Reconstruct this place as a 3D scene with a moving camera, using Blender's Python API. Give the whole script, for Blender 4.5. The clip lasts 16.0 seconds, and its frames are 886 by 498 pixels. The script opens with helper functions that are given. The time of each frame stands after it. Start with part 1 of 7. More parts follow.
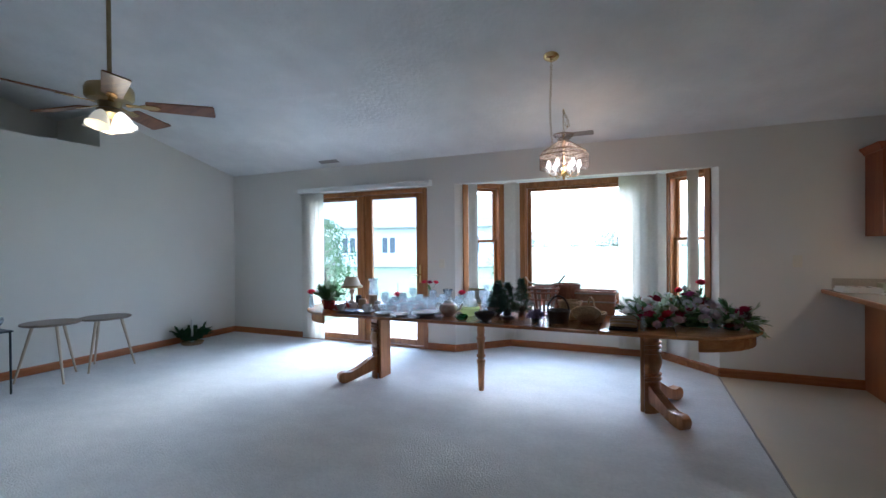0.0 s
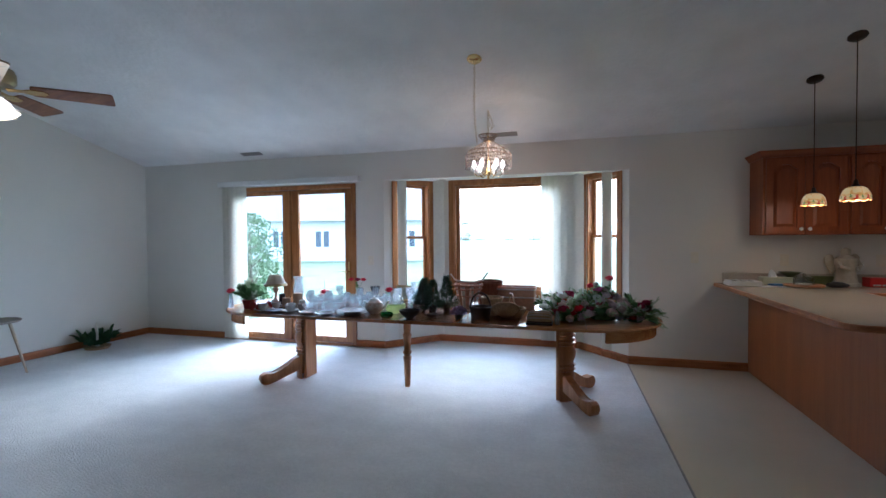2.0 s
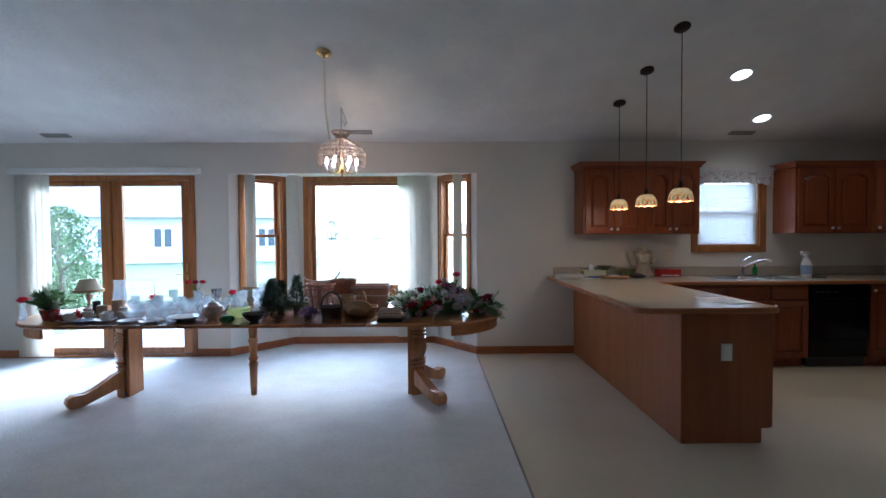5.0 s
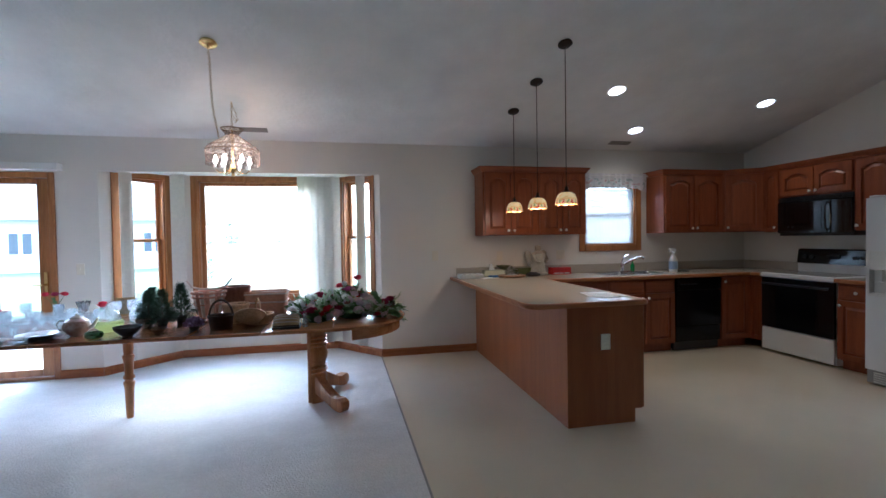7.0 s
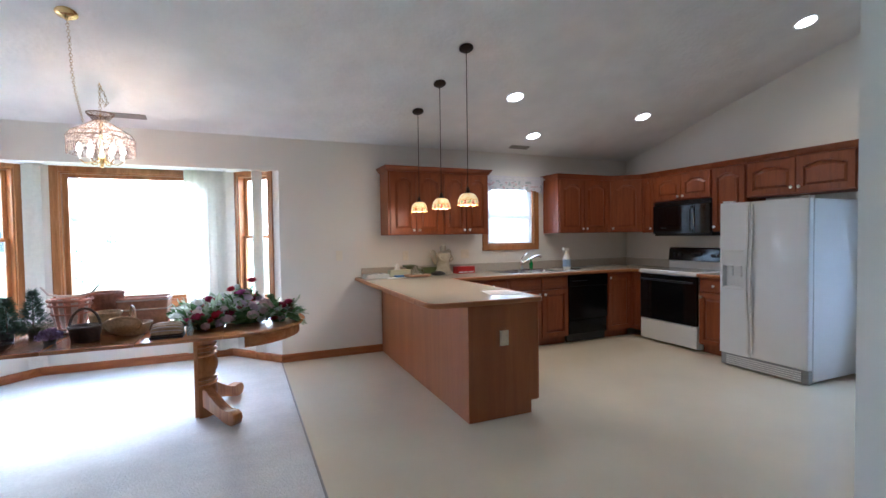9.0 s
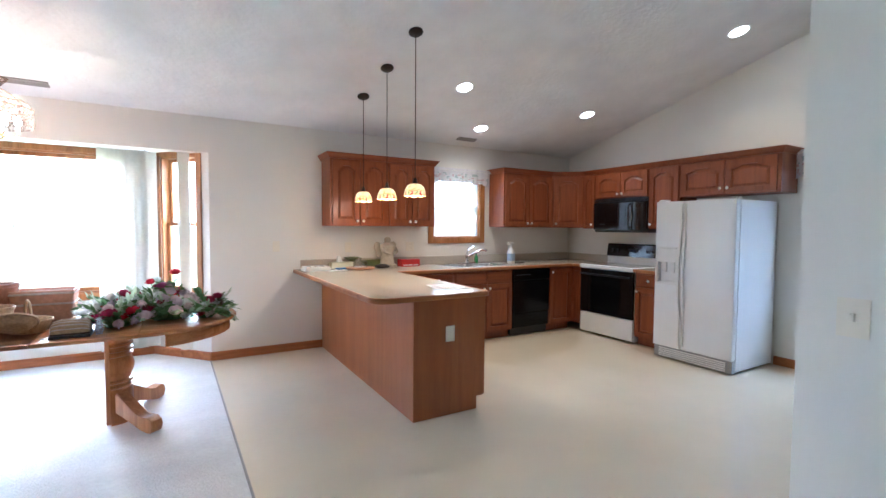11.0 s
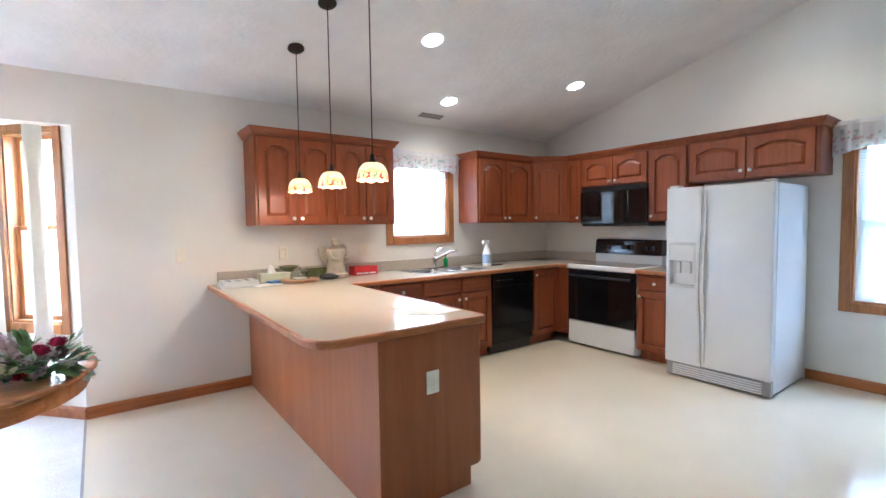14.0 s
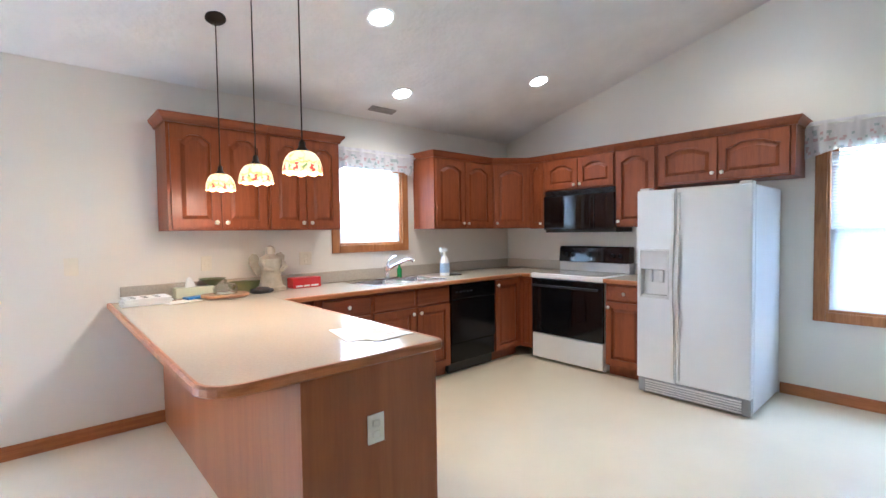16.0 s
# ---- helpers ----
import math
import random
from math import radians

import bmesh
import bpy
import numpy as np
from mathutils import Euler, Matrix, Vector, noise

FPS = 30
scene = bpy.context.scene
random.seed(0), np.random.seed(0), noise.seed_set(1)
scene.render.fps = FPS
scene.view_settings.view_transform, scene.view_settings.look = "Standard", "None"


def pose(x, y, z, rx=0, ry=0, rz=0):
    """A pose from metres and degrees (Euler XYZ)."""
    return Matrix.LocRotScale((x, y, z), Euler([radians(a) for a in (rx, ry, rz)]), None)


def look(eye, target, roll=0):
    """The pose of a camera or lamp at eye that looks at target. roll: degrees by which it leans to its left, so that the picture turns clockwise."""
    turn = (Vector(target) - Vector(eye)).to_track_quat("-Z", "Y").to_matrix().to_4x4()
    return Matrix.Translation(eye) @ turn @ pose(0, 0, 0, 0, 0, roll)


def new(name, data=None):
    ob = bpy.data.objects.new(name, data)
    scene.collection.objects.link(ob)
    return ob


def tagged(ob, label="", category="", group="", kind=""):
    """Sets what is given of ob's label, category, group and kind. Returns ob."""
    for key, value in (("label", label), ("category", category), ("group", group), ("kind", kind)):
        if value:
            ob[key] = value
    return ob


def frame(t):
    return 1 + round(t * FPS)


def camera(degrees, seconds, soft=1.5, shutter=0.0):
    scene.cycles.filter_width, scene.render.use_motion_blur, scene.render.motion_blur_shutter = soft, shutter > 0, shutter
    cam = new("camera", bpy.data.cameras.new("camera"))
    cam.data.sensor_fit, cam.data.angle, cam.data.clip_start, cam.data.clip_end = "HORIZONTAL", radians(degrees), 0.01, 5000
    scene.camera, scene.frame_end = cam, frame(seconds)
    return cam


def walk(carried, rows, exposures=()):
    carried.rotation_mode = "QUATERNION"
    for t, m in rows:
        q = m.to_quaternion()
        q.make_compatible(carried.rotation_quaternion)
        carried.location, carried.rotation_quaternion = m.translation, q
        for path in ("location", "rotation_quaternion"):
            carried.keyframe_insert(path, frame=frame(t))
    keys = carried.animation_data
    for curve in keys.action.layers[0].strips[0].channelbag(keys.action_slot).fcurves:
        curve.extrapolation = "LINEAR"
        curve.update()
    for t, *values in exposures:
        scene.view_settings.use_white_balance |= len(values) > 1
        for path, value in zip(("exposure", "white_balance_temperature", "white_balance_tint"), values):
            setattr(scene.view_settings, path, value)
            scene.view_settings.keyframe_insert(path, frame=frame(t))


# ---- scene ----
cam = camera(88.7, 16.0)
PATH = [
    (0, (0.384, 0.324, 1.352), (-0.423, 2.154, 1.337), -0.5),
    (0.5, (0.399, 0.326, 1.358), (-0.35, 2.18, 1.339), -0.5),
    (1, (0.423, 0.326, 1.386), (-0.259, 2.206, 1.354), -0.6),
    (1.5, (0.452, 0.335, 1.404), (-0.164, 2.237, 1.359), -0.5),
    (2, (0.493, 0.331, 1.391), (-0.055, 2.254, 1.345), -0.4),
    (2.5, (0.515, 0.329, 1.377), (0.048, 2.273, 1.332), -0.2),
    (3, (0.566, 0.343, 1.401), (0.185, 2.305, 1.344), -0.2),
    (3.5, (0.597, 0.341, 1.387), (0.317, 2.321, 1.332), -0.1),
    (4, (0.602, 0.343, 1.389), (0.428, 2.334, 1.331), -0.1),
    (6.5, (0.694, 0.321, 1.373), (1.005, 2.296, 1.329), -0.8),
    (7, (0.713, 0.322, 1.384), (1.124, 2.278, 1.335), -0.9),
    (7.5, (0.729, 0.334, 1.394), (1.242, 2.267, 1.338), -1.0),
    (8, (0.734, 0.345, 1.391), (1.349, 2.247, 1.331), -0.9),
    (8.5, (0.759, 0.347, 1.4), (1.461, 2.219, 1.339), -0.9),
    (9, (0.779, 0.332, 1.39), (1.564, 2.171, 1.331), -0.8),
    (9.5, (0.797, 0.333, 1.398), (1.659, 2.137, 1.332), -0.6),
    (12, (0.844, 0.723, 1.38), (1.907, 2.414, 1.271), 0.6),
    (12.5, (0.949, 0.912, 1.376), (2.035, 2.587, 1.262), 0.3),
    (13, (1.063, 1.095, 1.381), (2.173, 2.754, 1.266), -0.2),
    (13.5, (1.17, 1.301, 1.391), (2.317, 2.935, 1.275), -0.5),
    (14, (1.267, 1.473, 1.39), (2.454, 3.079, 1.282), -0.8),
    (14.5, (1.404, 1.596, 1.389), (2.619, 3.182, 1.297), -1.3),
    (15, (1.477, 1.675, 1.378), (2.729, 3.234, 1.308), -1.5),
    (15.5, (1.54, 1.751, 1.376), (2.838, 3.272, 1.308), -1.3),
    (16, (1.581, 1.813, 1.368), (2.911, 3.304, 1.293), -0.8),
]
EXPOSURES = [(0, 2.68, 4670, 8), (4, 2.64, 4610, 8), (6.5, 3.00, 4620, 9), (8, 3.58, 4670, 9), (9.5, 4.22, 4710, 9), (12, 4.78, 4700, 9), (14, 4.96, 4660, 8), (16, 5.06, 4640, 8)]
walk(cam, [(t, look(eye, target, roll)) for t, eye, target, roll in PATH], EXPOSURES)

# ---- world and light ----
world = bpy.data.worlds.new("overcast_sky")
scene.world = world
world.use_nodes = True
wn, wl = world.node_tree.nodes, world.node_tree.links
wn.clear()
sky = wn.new("ShaderNodeTexSky")
sky.sky_type = "NISHITA"
sky.sun_disc = False
sky.sun_elevation = radians(30)
sky.sun_rotation = radians(6)
sky.dust_density = 5.0
sky_bg = wn.new("ShaderNodeBackground")
sky_bg.inputs[1].default_value = 0.15
sky_mix = wn.new("ShaderNodeMix")
sky_mix.data_type = "RGBA"
sky_mix.inputs[0].default_value = 0.55
sky_mix.inputs[7].default_value = (7.4, 7.9, 8.6, 1)
wl.new(sky.outputs[0], sky_mix.inputs[6])
wl.new(sky_mix.outputs[2], sky_bg.inputs[0])
wl.new(sky_bg.outputs[0], wn.new("ShaderNodeOutputWorld").inputs[0])

sun_data = bpy.data.lights.new("sun", "SUN")
sun_data.energy, sun_data.angle, sun_data.color = 0.9, radians(60), (0.96, 0.98, 1.0)
sun = new("sun", sun_data)
sun.matrix_world = look((0, 0, 20), (-3.6, -34.4, 0))

WALL_Y, RIGHT_X, LEFT_X, BACK_Y = 5.65, 6.13, -5.64, -5.4
EAVE, SLOPE, RIDGE_Y = 2.49, 0.262, 0.6


def ceil_z(y):
    return EAVE + SLOPE * (WALL_Y - max(y, 2 * RIDGE_Y - y))


# ---- materials ----
def mat(name, color, rough=0.6, metal=0.0, vary=0.12, scale=8.0, bump=0.0, bump_scale=60.0, stretch=(1, 1, 1), second=None, spec=0.5, coat=0.0, per_object=0.0, fleck=0.0):
    m = bpy.data.materials.new(name)
    m.use_nodes = True
    n, l = m.node_tree.nodes, m.node_tree.links
    b = n["Principled BSDF"]
    b.inputs["Roughness"].default_value = rough
    b.inputs["Metallic"].default_value = metal
    b.inputs["Specular IOR Level"].default_value = spec
    b.inputs["Coat Weight"].default_value = coat
    tc = n.new("ShaderNodeTexCoord")
    mp = n.new("ShaderNodeMapping")
    mp.inputs["Scale"].default_value = stretch
    l.new(tc.outputs["Object"], mp.inputs[0])
    big = n.new("ShaderNodeTexNoise")
    big.inputs["Scale"].default_value = scale
    big.inputs["Detail"].default_value = 6
    l.new(mp.outputs[0], big.inputs["Vector"])
    ramp = n.new("ShaderNodeValToRGB")
    c2 = second or tuple(c * (1 - vary * 2) for c in color)
    ramp.color_ramp.elements[0].position, ramp.color_ramp.elements[1].position = 0.3, 0.7
    ramp.color_ramp.elements[0].color = (*c2, 1)
    ramp.color_ramp.elements[1].color = (*color, 1)
    l.new(big.outputs[0], ramp.inputs[0])
    out = ramp.outputs[0]
    if per_object:
        info = n.new("ShaderNodeObjectInfo")
        hsv = n.new("ShaderNodeHueSaturation")
        rng = n.new("ShaderNodeMapRange")
        rng.inputs[3].default_value, rng.inputs[4].default_value = 1 - per_object, 1 + per_object
        l.new(info.outputs["Random"], rng.inputs[0])
        l.new(rng.outputs[0], hsv.inputs["Value"])
        l.new(out, hsv.inputs["Color"])
        out = hsv.outputs[0]
    if fleck:
        grain = n.new("ShaderNodeTexNoise")
        grain.inputs["Scale"].default_value, grain.inputs["Detail"].default_value = bump_scale * 0.5, 5
        l.new(tc.outputs["Object"], grain.inputs["Vector"])
        spread = n.new("ShaderNodeMapRange")
        spread.inputs[1].default_value, spread.inputs[2].default_value = 0.3, 0.7
        spread.inputs[3].default_value, spread.inputs[4].default_value = 1 - fleck, 1 + fleck * 0.4
        l.new(grain.outputs[0], spread.inputs[0])
        tone = n.new("ShaderNodeHueSaturation")
        l.new(spread.outputs[0], tone.inputs["Value"])
        l.new(out, tone.inputs["Color"])
        out = tone.outputs[0]
    l.new(out, b.inputs["Base Color"])
    if bump:
        fine = n.new("ShaderNodeTexNoise")
        fine.inputs["Scale"].default_value = bump_scale
        fine.inputs["Detail"].default_value = 4
        l.new(mp.outputs[0], fine.inputs["Vector"])
        bp = n.new("ShaderNodeBump")
        bp.inputs["Strength"].default_value = bump
        bp.inputs["Distance"].default_value = 0.01
        l.new(fine.outputs[0], bp.inputs["Height"])
        l.new(bp.outputs[0], b.inputs["Normal"])
    return m


def wood(name, dark, light, axis="Z", rough=0.35, coat=0.12, scale=1.0, spec=0.38):
    """Oak: long figure along the axis, with pores and cathedral bands."""
    m = bpy.data.materials.new(name)
    m.use_nodes = True
    n, l = m.node_tree.nodes, m.node_tree.links
    b = n["Principled BSDF"]
    b.inputs["Roughness"].default_value = rough
    b.inputs["Coat Weight"].default_value = coat
    b.inputs["Coat Roughness"].default_value = 0.25
    b.inputs["Specular IOR Level"].default_value = spec
    tc = n.new("ShaderNodeTexCoord")
    info = n.new("ShaderNodeObjectInfo")
    add = n.new("ShaderNodeVectorMath")
    add.operation = "MULTIPLY_ADD"
    add.inputs[1].default_value = (1, 1, 1)
    sh = n.new("ShaderNodeVectorMath")
    sh.operation = "SCALE"
    sh.inputs[0].default_value = (7.3, 5.1, 3.7)
    l.new(info.outputs["Random"], sh.inputs["Scale"])
    l.new(tc.outputs["Object"], add.inputs[0])
    l.new(sh.outputs[0], add.inputs[2])
    mp = n.new("ShaderNodeMapping")
    k = {"X": (0.07, 1, 1), "Y": (1, 0.07, 1), "Z": (1, 1, 0.07)}[axis]
    mp.inputs["Scale"].default_value = tuple(v * scale for v in k)
    l.new(add.outputs[0], mp.inputs[0])
    fig = n.new("ShaderNodeTexNoise")
    fig.inputs["Scale"].default_value, fig.inputs["Detail"].default_value, fig.inputs["Distortion"].default_value = 14, 3, 1.2
    l.new(mp.outputs[0], fig.inputs["Vector"])
    pore = n.new("ShaderNodeTexNoise")
    pore.inputs["Scale"].default_value, pore.inputs["Detail"].default_value = 160, 3
    l.new(mp.outputs[0], pore.inputs["Vector"])
    mx = n.new("ShaderNodeMath")
    mx.operation = "MULTIPLY_ADD"
    mx.inputs[1].default_value = 0.35
    l.new(pore.outputs[0], mx.inputs[0])
    sc = n.new("ShaderNodeMath")
    sc.operation = "MULTIPLY"
    sc.inputs[1].default_value = 0.65
    l.new(fig.outputs[0], sc.inputs[0])
    l.new(sc.outputs[0], mx.inputs[2])
    ramp = n.new("ShaderNodeValToRGB")
    e = ramp.color_ramp.elements
    e[0].position, e[1].position = 0.36, 0.62
    e[0].color, e[1].color = (*dark, 1), (*light, 1)
    l.new(mx.outputs[0], ramp.inputs[0])
    l.new(ramp.outputs[0], b.inputs["Base Color"])
    bp = n.new("ShaderNodeBump")
    bp.inputs["Strength"].default_value, bp.inputs["Distance"].default_value = 0.15, 0.002
    l.new(pore.outputs[0], bp.inputs["Height"])
    l.new(bp.outputs[0], b.inputs["Normal"])
    return m


def glow(name, color, strength):
    m = bpy.data.materials.new(name)
    m.use_nodes = True
    b = m.node_tree.nodes["Principled BSDF"]
    b.inputs["Base Color"].default_value = (*color, 1)
    b.inputs["Emission Color"].default_value = (*color, 1)
    b.inputs["Emission Strength"].default_value = strength
    b.inputs["Roughness"].default_value = 0.4
    return m


def clear(name, tint=(1, 1, 1), gloss=0.08, rough=0.02):
    """Thin clear glass: mostly let through, a little mirrored."""
    m = bpy.data.materials.new(name)
    m.use_nodes = True
    n, l = m.node_tree.nodes, m.node_tree.links
    n.clear()
    t, g, mix = n.new("ShaderNodeBsdfTransparent"), n.new("ShaderNodeBsdfGlossy"), n.new("ShaderNodeMixShader")
    t.inputs[0].default_value = (*tint, 1)
    g.inputs["Roughness"].default_value = rough
    lw = n.new("ShaderNodeLayerWeight")
    lw.inputs[0].default_value = 0.5
    pw = n.new("ShaderNodeMath")
    pw.operation = "POWER"
    pw.inputs[1].default_value = 4.0
    l.new(lw.outputs["Facing"], pw.inputs[0])
    ad = n.new("ShaderNodeMath")
    ad.operation = "MULTIPLY_ADD"
    ad.inputs[1].default_value = 0.85
    ad.inputs[2].default_value = gloss
    l.new(pw.outputs[0], ad.inputs[0])
    l.new(ad.outputs[0], mix.inputs[0])
    l.new(t.outputs[0], mix.inputs[1])
    l.new(g.outputs[0], mix.inputs[2])
    l.new(mix.outputs[0], n.new("ShaderNodeOutputMaterial").inputs[0])
    return m


def frosted(m, amount, color):
    """Adds a milky share to a clear glass, as thick cut glass has."""
    n, l = m.node_tree.nodes, m.node_tree.links
    out = next(k for k in n if k.type == "OUTPUT_MATERIAL")
    old = out.inputs[0].links[0].from_socket
    tr, df, a, b = n.new("ShaderNodeBsdfTranslucent"), n.new("ShaderNodeBsdfDiffuse"), n.new("ShaderNodeMixShader"), n.new("ShaderNodeMixShader")
    tr.inputs[0].default_value = df.inputs[0].default_value = (*color, 1)
    a.inputs[0].default_value, b.inputs[0].default_value = 0.5, amount
    l.new(tr.outputs[0], a.inputs[1])
    l.new(df.outputs[0], a.inputs[2])
    l.new(old, b.inputs[1])
    l.new(a.outputs[0], b.inputs[2])
    l.new(b.outputs[0], out.inputs[0])
    return m


def cloth(name, color, through_light=0.5, vary=0.05):
    """Thin sheet that lets some daylight through."""
    m = mat(name, color, 0.8, vary=vary, scale=30, bump=0.1, bump_scale=300)
    n, l = m.node_tree.nodes, m.node_tree.links
    b = n["Principled BSDF"]
    tr = n.new("ShaderNodeBsdfTranslucent")
    tr.inputs[0].default_value = (*color, 1)
    mix = n.new("ShaderNodeMixShader")
    mix.inputs[0].default_value = through_light
    l.new(b.outputs[0], mix.inputs[1])
    l.new(tr.outputs[0], mix.inputs[2])
    l.new(mix.outputs[0], n["Material Output"].inputs[0])
    return m


M_WALL = mat("wall_paint", (0.80, 0.768, 0.70), 0.75, vary=0.02, scale=1.5, bump=0.06, bump_scale=220)
# dark brown added only to soak up bounce light, not a known wall paint
M_BOUNCECUT = mat("bounce_cutting_brown", (0.20, 0.16, 0.13), 0.7, vary=0.04, scale=1.5, bump=0.06, bump_scale=220)
M_CEIL = mat("ceiling_paint", (0.84, 0.83, 0.81), 0.85, vary=0.05, scale=3, bump=0.6, bump_scale=22)
M_TRIMWHITE = mat("white_trim", (0.82, 0.81, 0.78), 0.5, vary=0.02)
M_CARPET = mat("carpet", (0.79, 0.785, 0.775), 0.95, vary=0.05, scale=4, bump=1.0, bump_scale=70, spec=0.1, stretch=(1, 1.35, 1), fleck=0.07)
M_VINYL = mat("vinyl_floor", (0.78, 0.69, 0.52), 0.15, vary=0.035, scale=1.6, bump=0.035, bump_scale=9, spec=0.85)
M_OAK = wood("golden_oak", (0.27, 0.105, 0.03), (0.45, 0.20, 0.065))
M_OAKX = wood("golden_oak_long", (0.27, 0.088, 0.025), (0.43, 0.165, 0.052), "X")
M_OAKY = wood("golden_oak_deep", (0.27, 0.088, 0.025), (0.43, 0.165, 0.052), "Y")
M_CAB = wood("cherry_stained_oak", (0.185, 0.043, 0.012), (0.262, 0.069, 0.019), rough=0.40)
M_CABX = wood("cherry_stained_oak_long", (0.185, 0.043, 0.012), (0.262, 0.069, 0.019), "X", rough=0.40)
M_PANEL = wood("peninsula_oak", (0.285, 0.085, 0.023), (0.355, 0.113, 0.031), rough=0.34, coat=0.2, scale=0.55, spec=0.4)
M_TABLE = wood("table_oak", (0.36, 0.145, 0.045), (0.52, 0.235, 0.08), "X", rough=0.27, coat=0.2)
M_LEAFTOP = wood("dark_table_oak", (0.20, 0.075, 0.026), (0.33, 0.13, 0.045), "Y", rough=0.22, coat=0.3)
M_LEG = wood("table_oak_leg", (0.34, 0.14, 0.045), (0.52, 0.24, 0.085), "Z", rough=0.3, coat=0.2)
M_LAMINATE = mat("beige_laminate", (0.57, 0.50, 0.40), 0.14, vary=0.045, scale=90, bump=0.008, spec=0.5)
M_SPLASH = mat("grey_laminate", (0.53, 0.47, 0.39), 0.35, vary=0.08, scale=90)
M_WHITE = mat("white_enamel", (0.80, 0.80, 0.80), 0.28, vary=0.02, scale=3, bump=0.03, bump_scale=140, coat=0.2)
M_WHITEPL = mat("white_plastic", (0.76, 0.75, 0.72), 0.4, vary=0.03)
M_GREYPL = mat("grey_plastic", (0.35, 0.35, 0.35), 0.45, vary=0.05)
M_BLACK = mat("black_gloss", (0.008, 0.008, 0.009), 0.08, vary=0.1, spec=0.5)
M_DISHBLACK = mat("black_dishwasher_front", (0.006, 0.006, 0.007), 0.16, vary=0.1, spec=0.25)
M_BLACKM = mat("black_satin", (0.012, 0.012, 0.013), 0.35, vary=0.1)
M_DARKGLASS = mat("oven_glass", (0.004, 0.004, 0.005), 0.04, vary=0.1)
M_STEEL = mat("steel", (0.62, 0.62, 0.63), 0.22, 1.0, vary=0.04, scale=20, stretch=(1, 8, 1))
M_CHROME = mat("chrome", (0.8, 0.8, 0.82), 0.08, 1.0, vary=0.02)
M_BRASS = mat("polished_brass", (0.78, 0.56, 0.24), 0.18, 1.0, vary=0.05)
M_BRASSD = mat("antique_brass", (0.42, 0.32, 0.17), 0.32, 1.0, vary=0.1)
M_NICKEL = mat("satin_nickel", (0.86, 0.82, 0.74), 0.3, 0.7, vary=0.03)
M_BRONZE = mat("dark_bronze", (0.035, 0.024, 0.018), 0.4, 0.6, vary=0.1)
M_VENT = mat("vent_metal", (0.32, 0.30, 0.28), 0.5, 0.2, vary=0.1)
M_PLATE = mat("ivory_plate", (0.82, 0.76, 0.63), 0.4, vary=0.03)
M_BLIND = cloth("vinyl_blind", (0.80, 0.77, 0.69), 0.22)
M_MINI = cloth("white_mini_blind", (0.84, 0.86, 0.88), 0.25)
M_SHEER = cloth("sheer_valance", (0.78, 0.76, 0.78), 0.55)
M_GLASS = clear("window_glass", (0.97, 0.99, 0.98), 0.06)
M_GRASS = mat("lawn", (0.19, 0.22, 0.11), 0.9, vary=0.2, scale=0.6, bump=0.6, bump_scale=30)
M_SIDING = mat("house_siding", (0.74, 0.73, 0.70), 0.7, vary=0.05, scale=1)
M_SHINGLE = mat("roof_shingle", (0.36, 0.35, 0.34), 0.9, vary=0.15, scale=4, bump=0.4)
M_LEAFOUT = mat("shrub_leaf", (0.12, 0.20, 0.07), 0.7, vary=0.25, scale=6)
# far foliage: haze and glare put into the base colour as a paler green
M_LEAFFAR = mat("haze_paled_foliage", (0.26, 0.28, 0.17), 0.8, vary=0.2, scale=0.3)
M_BARK = mat("bark", (0.12, 0.09, 0.065), 0.9, vary=0.2, scale=8, bump=0.5)
M_CONCRETE = mat("patio_concrete", (0.42, 0.41, 0.39), 0.85, vary=0.08, scale=3, bump=0.2)

# ---- mesh helpers ----
WORLD_SPACE = set()


def thing(name, loc, label, category, group="", kind="", world_space=False):
    e = new(name)
    e.empty_display_size = 0.05
    e.location = loc
    if world_space:
        WORLD_SPACE.add(name)
        e["w"] = 1
    return tagged(e, label, category, group, kind)


def finish(bm, name, material, smooth):
    bmesh.ops.recalc_face_normals(bm, faces=bm.faces)
    me = bpy.data.meshes.new(name)
    bm.to_mesh(me)
    bm.free()
    for m in (material if isinstance(material, (list, tuple)) else [material]):
        me.materials.append(m)
    if smooth:
        for p in me.polygons:
            p.use_smooth = True
        me.set_sharp_from_angle(angle=radians(40))
    return me


def part(name, bm, material, parent=None, label="", smooth=False):
    ob = new(name, finish(bm, name, material, smooth))
    if parent is not None:
        ob.parent = parent
        if parent.parent is None and parent.type == "EMPTY" and "w" in parent:
            ob.location = -parent.location
    return tagged(ob, label)


def solo(name, bm, material, label, category, group="", kind="", smooth=False):
    return tagged(part(name, bm, material, None, "", smooth), label, category, group, kind)


def setting(name, bm, material, label="", smooth=False):
    return tagged(part(name, bm, material, None, "", smooth), label, "", "", "structure")


def box(bm, x0, x1, y0, y1, z0, z1, bevel=0.0, seg=1, m=None):
    g = bmesh.ops.create_cube(bm, size=1.0)
    vs = g["verts"]
    for v in vs:
        v.co = Vector(((x0 + x1) / 2 + v.co.x * (x1 - x0), (y0 + y1) / 2 + v.co.y * (y1 - y0), (z0 + z1) / 2 + v.co.z * (z1 - z0)))
        if m is not None:
            v.co = m @ v.co
    if bevel:
        es = list({e for v in vs for e in v.link_edges})
        bmesh.ops.bevel(bm, geom=es, offset=bevel, segments=seg, affect="EDGES", profile=0.5)
    return bm


def boxed(*a, **k):
    return box(bmesh.new(), *a, **k)


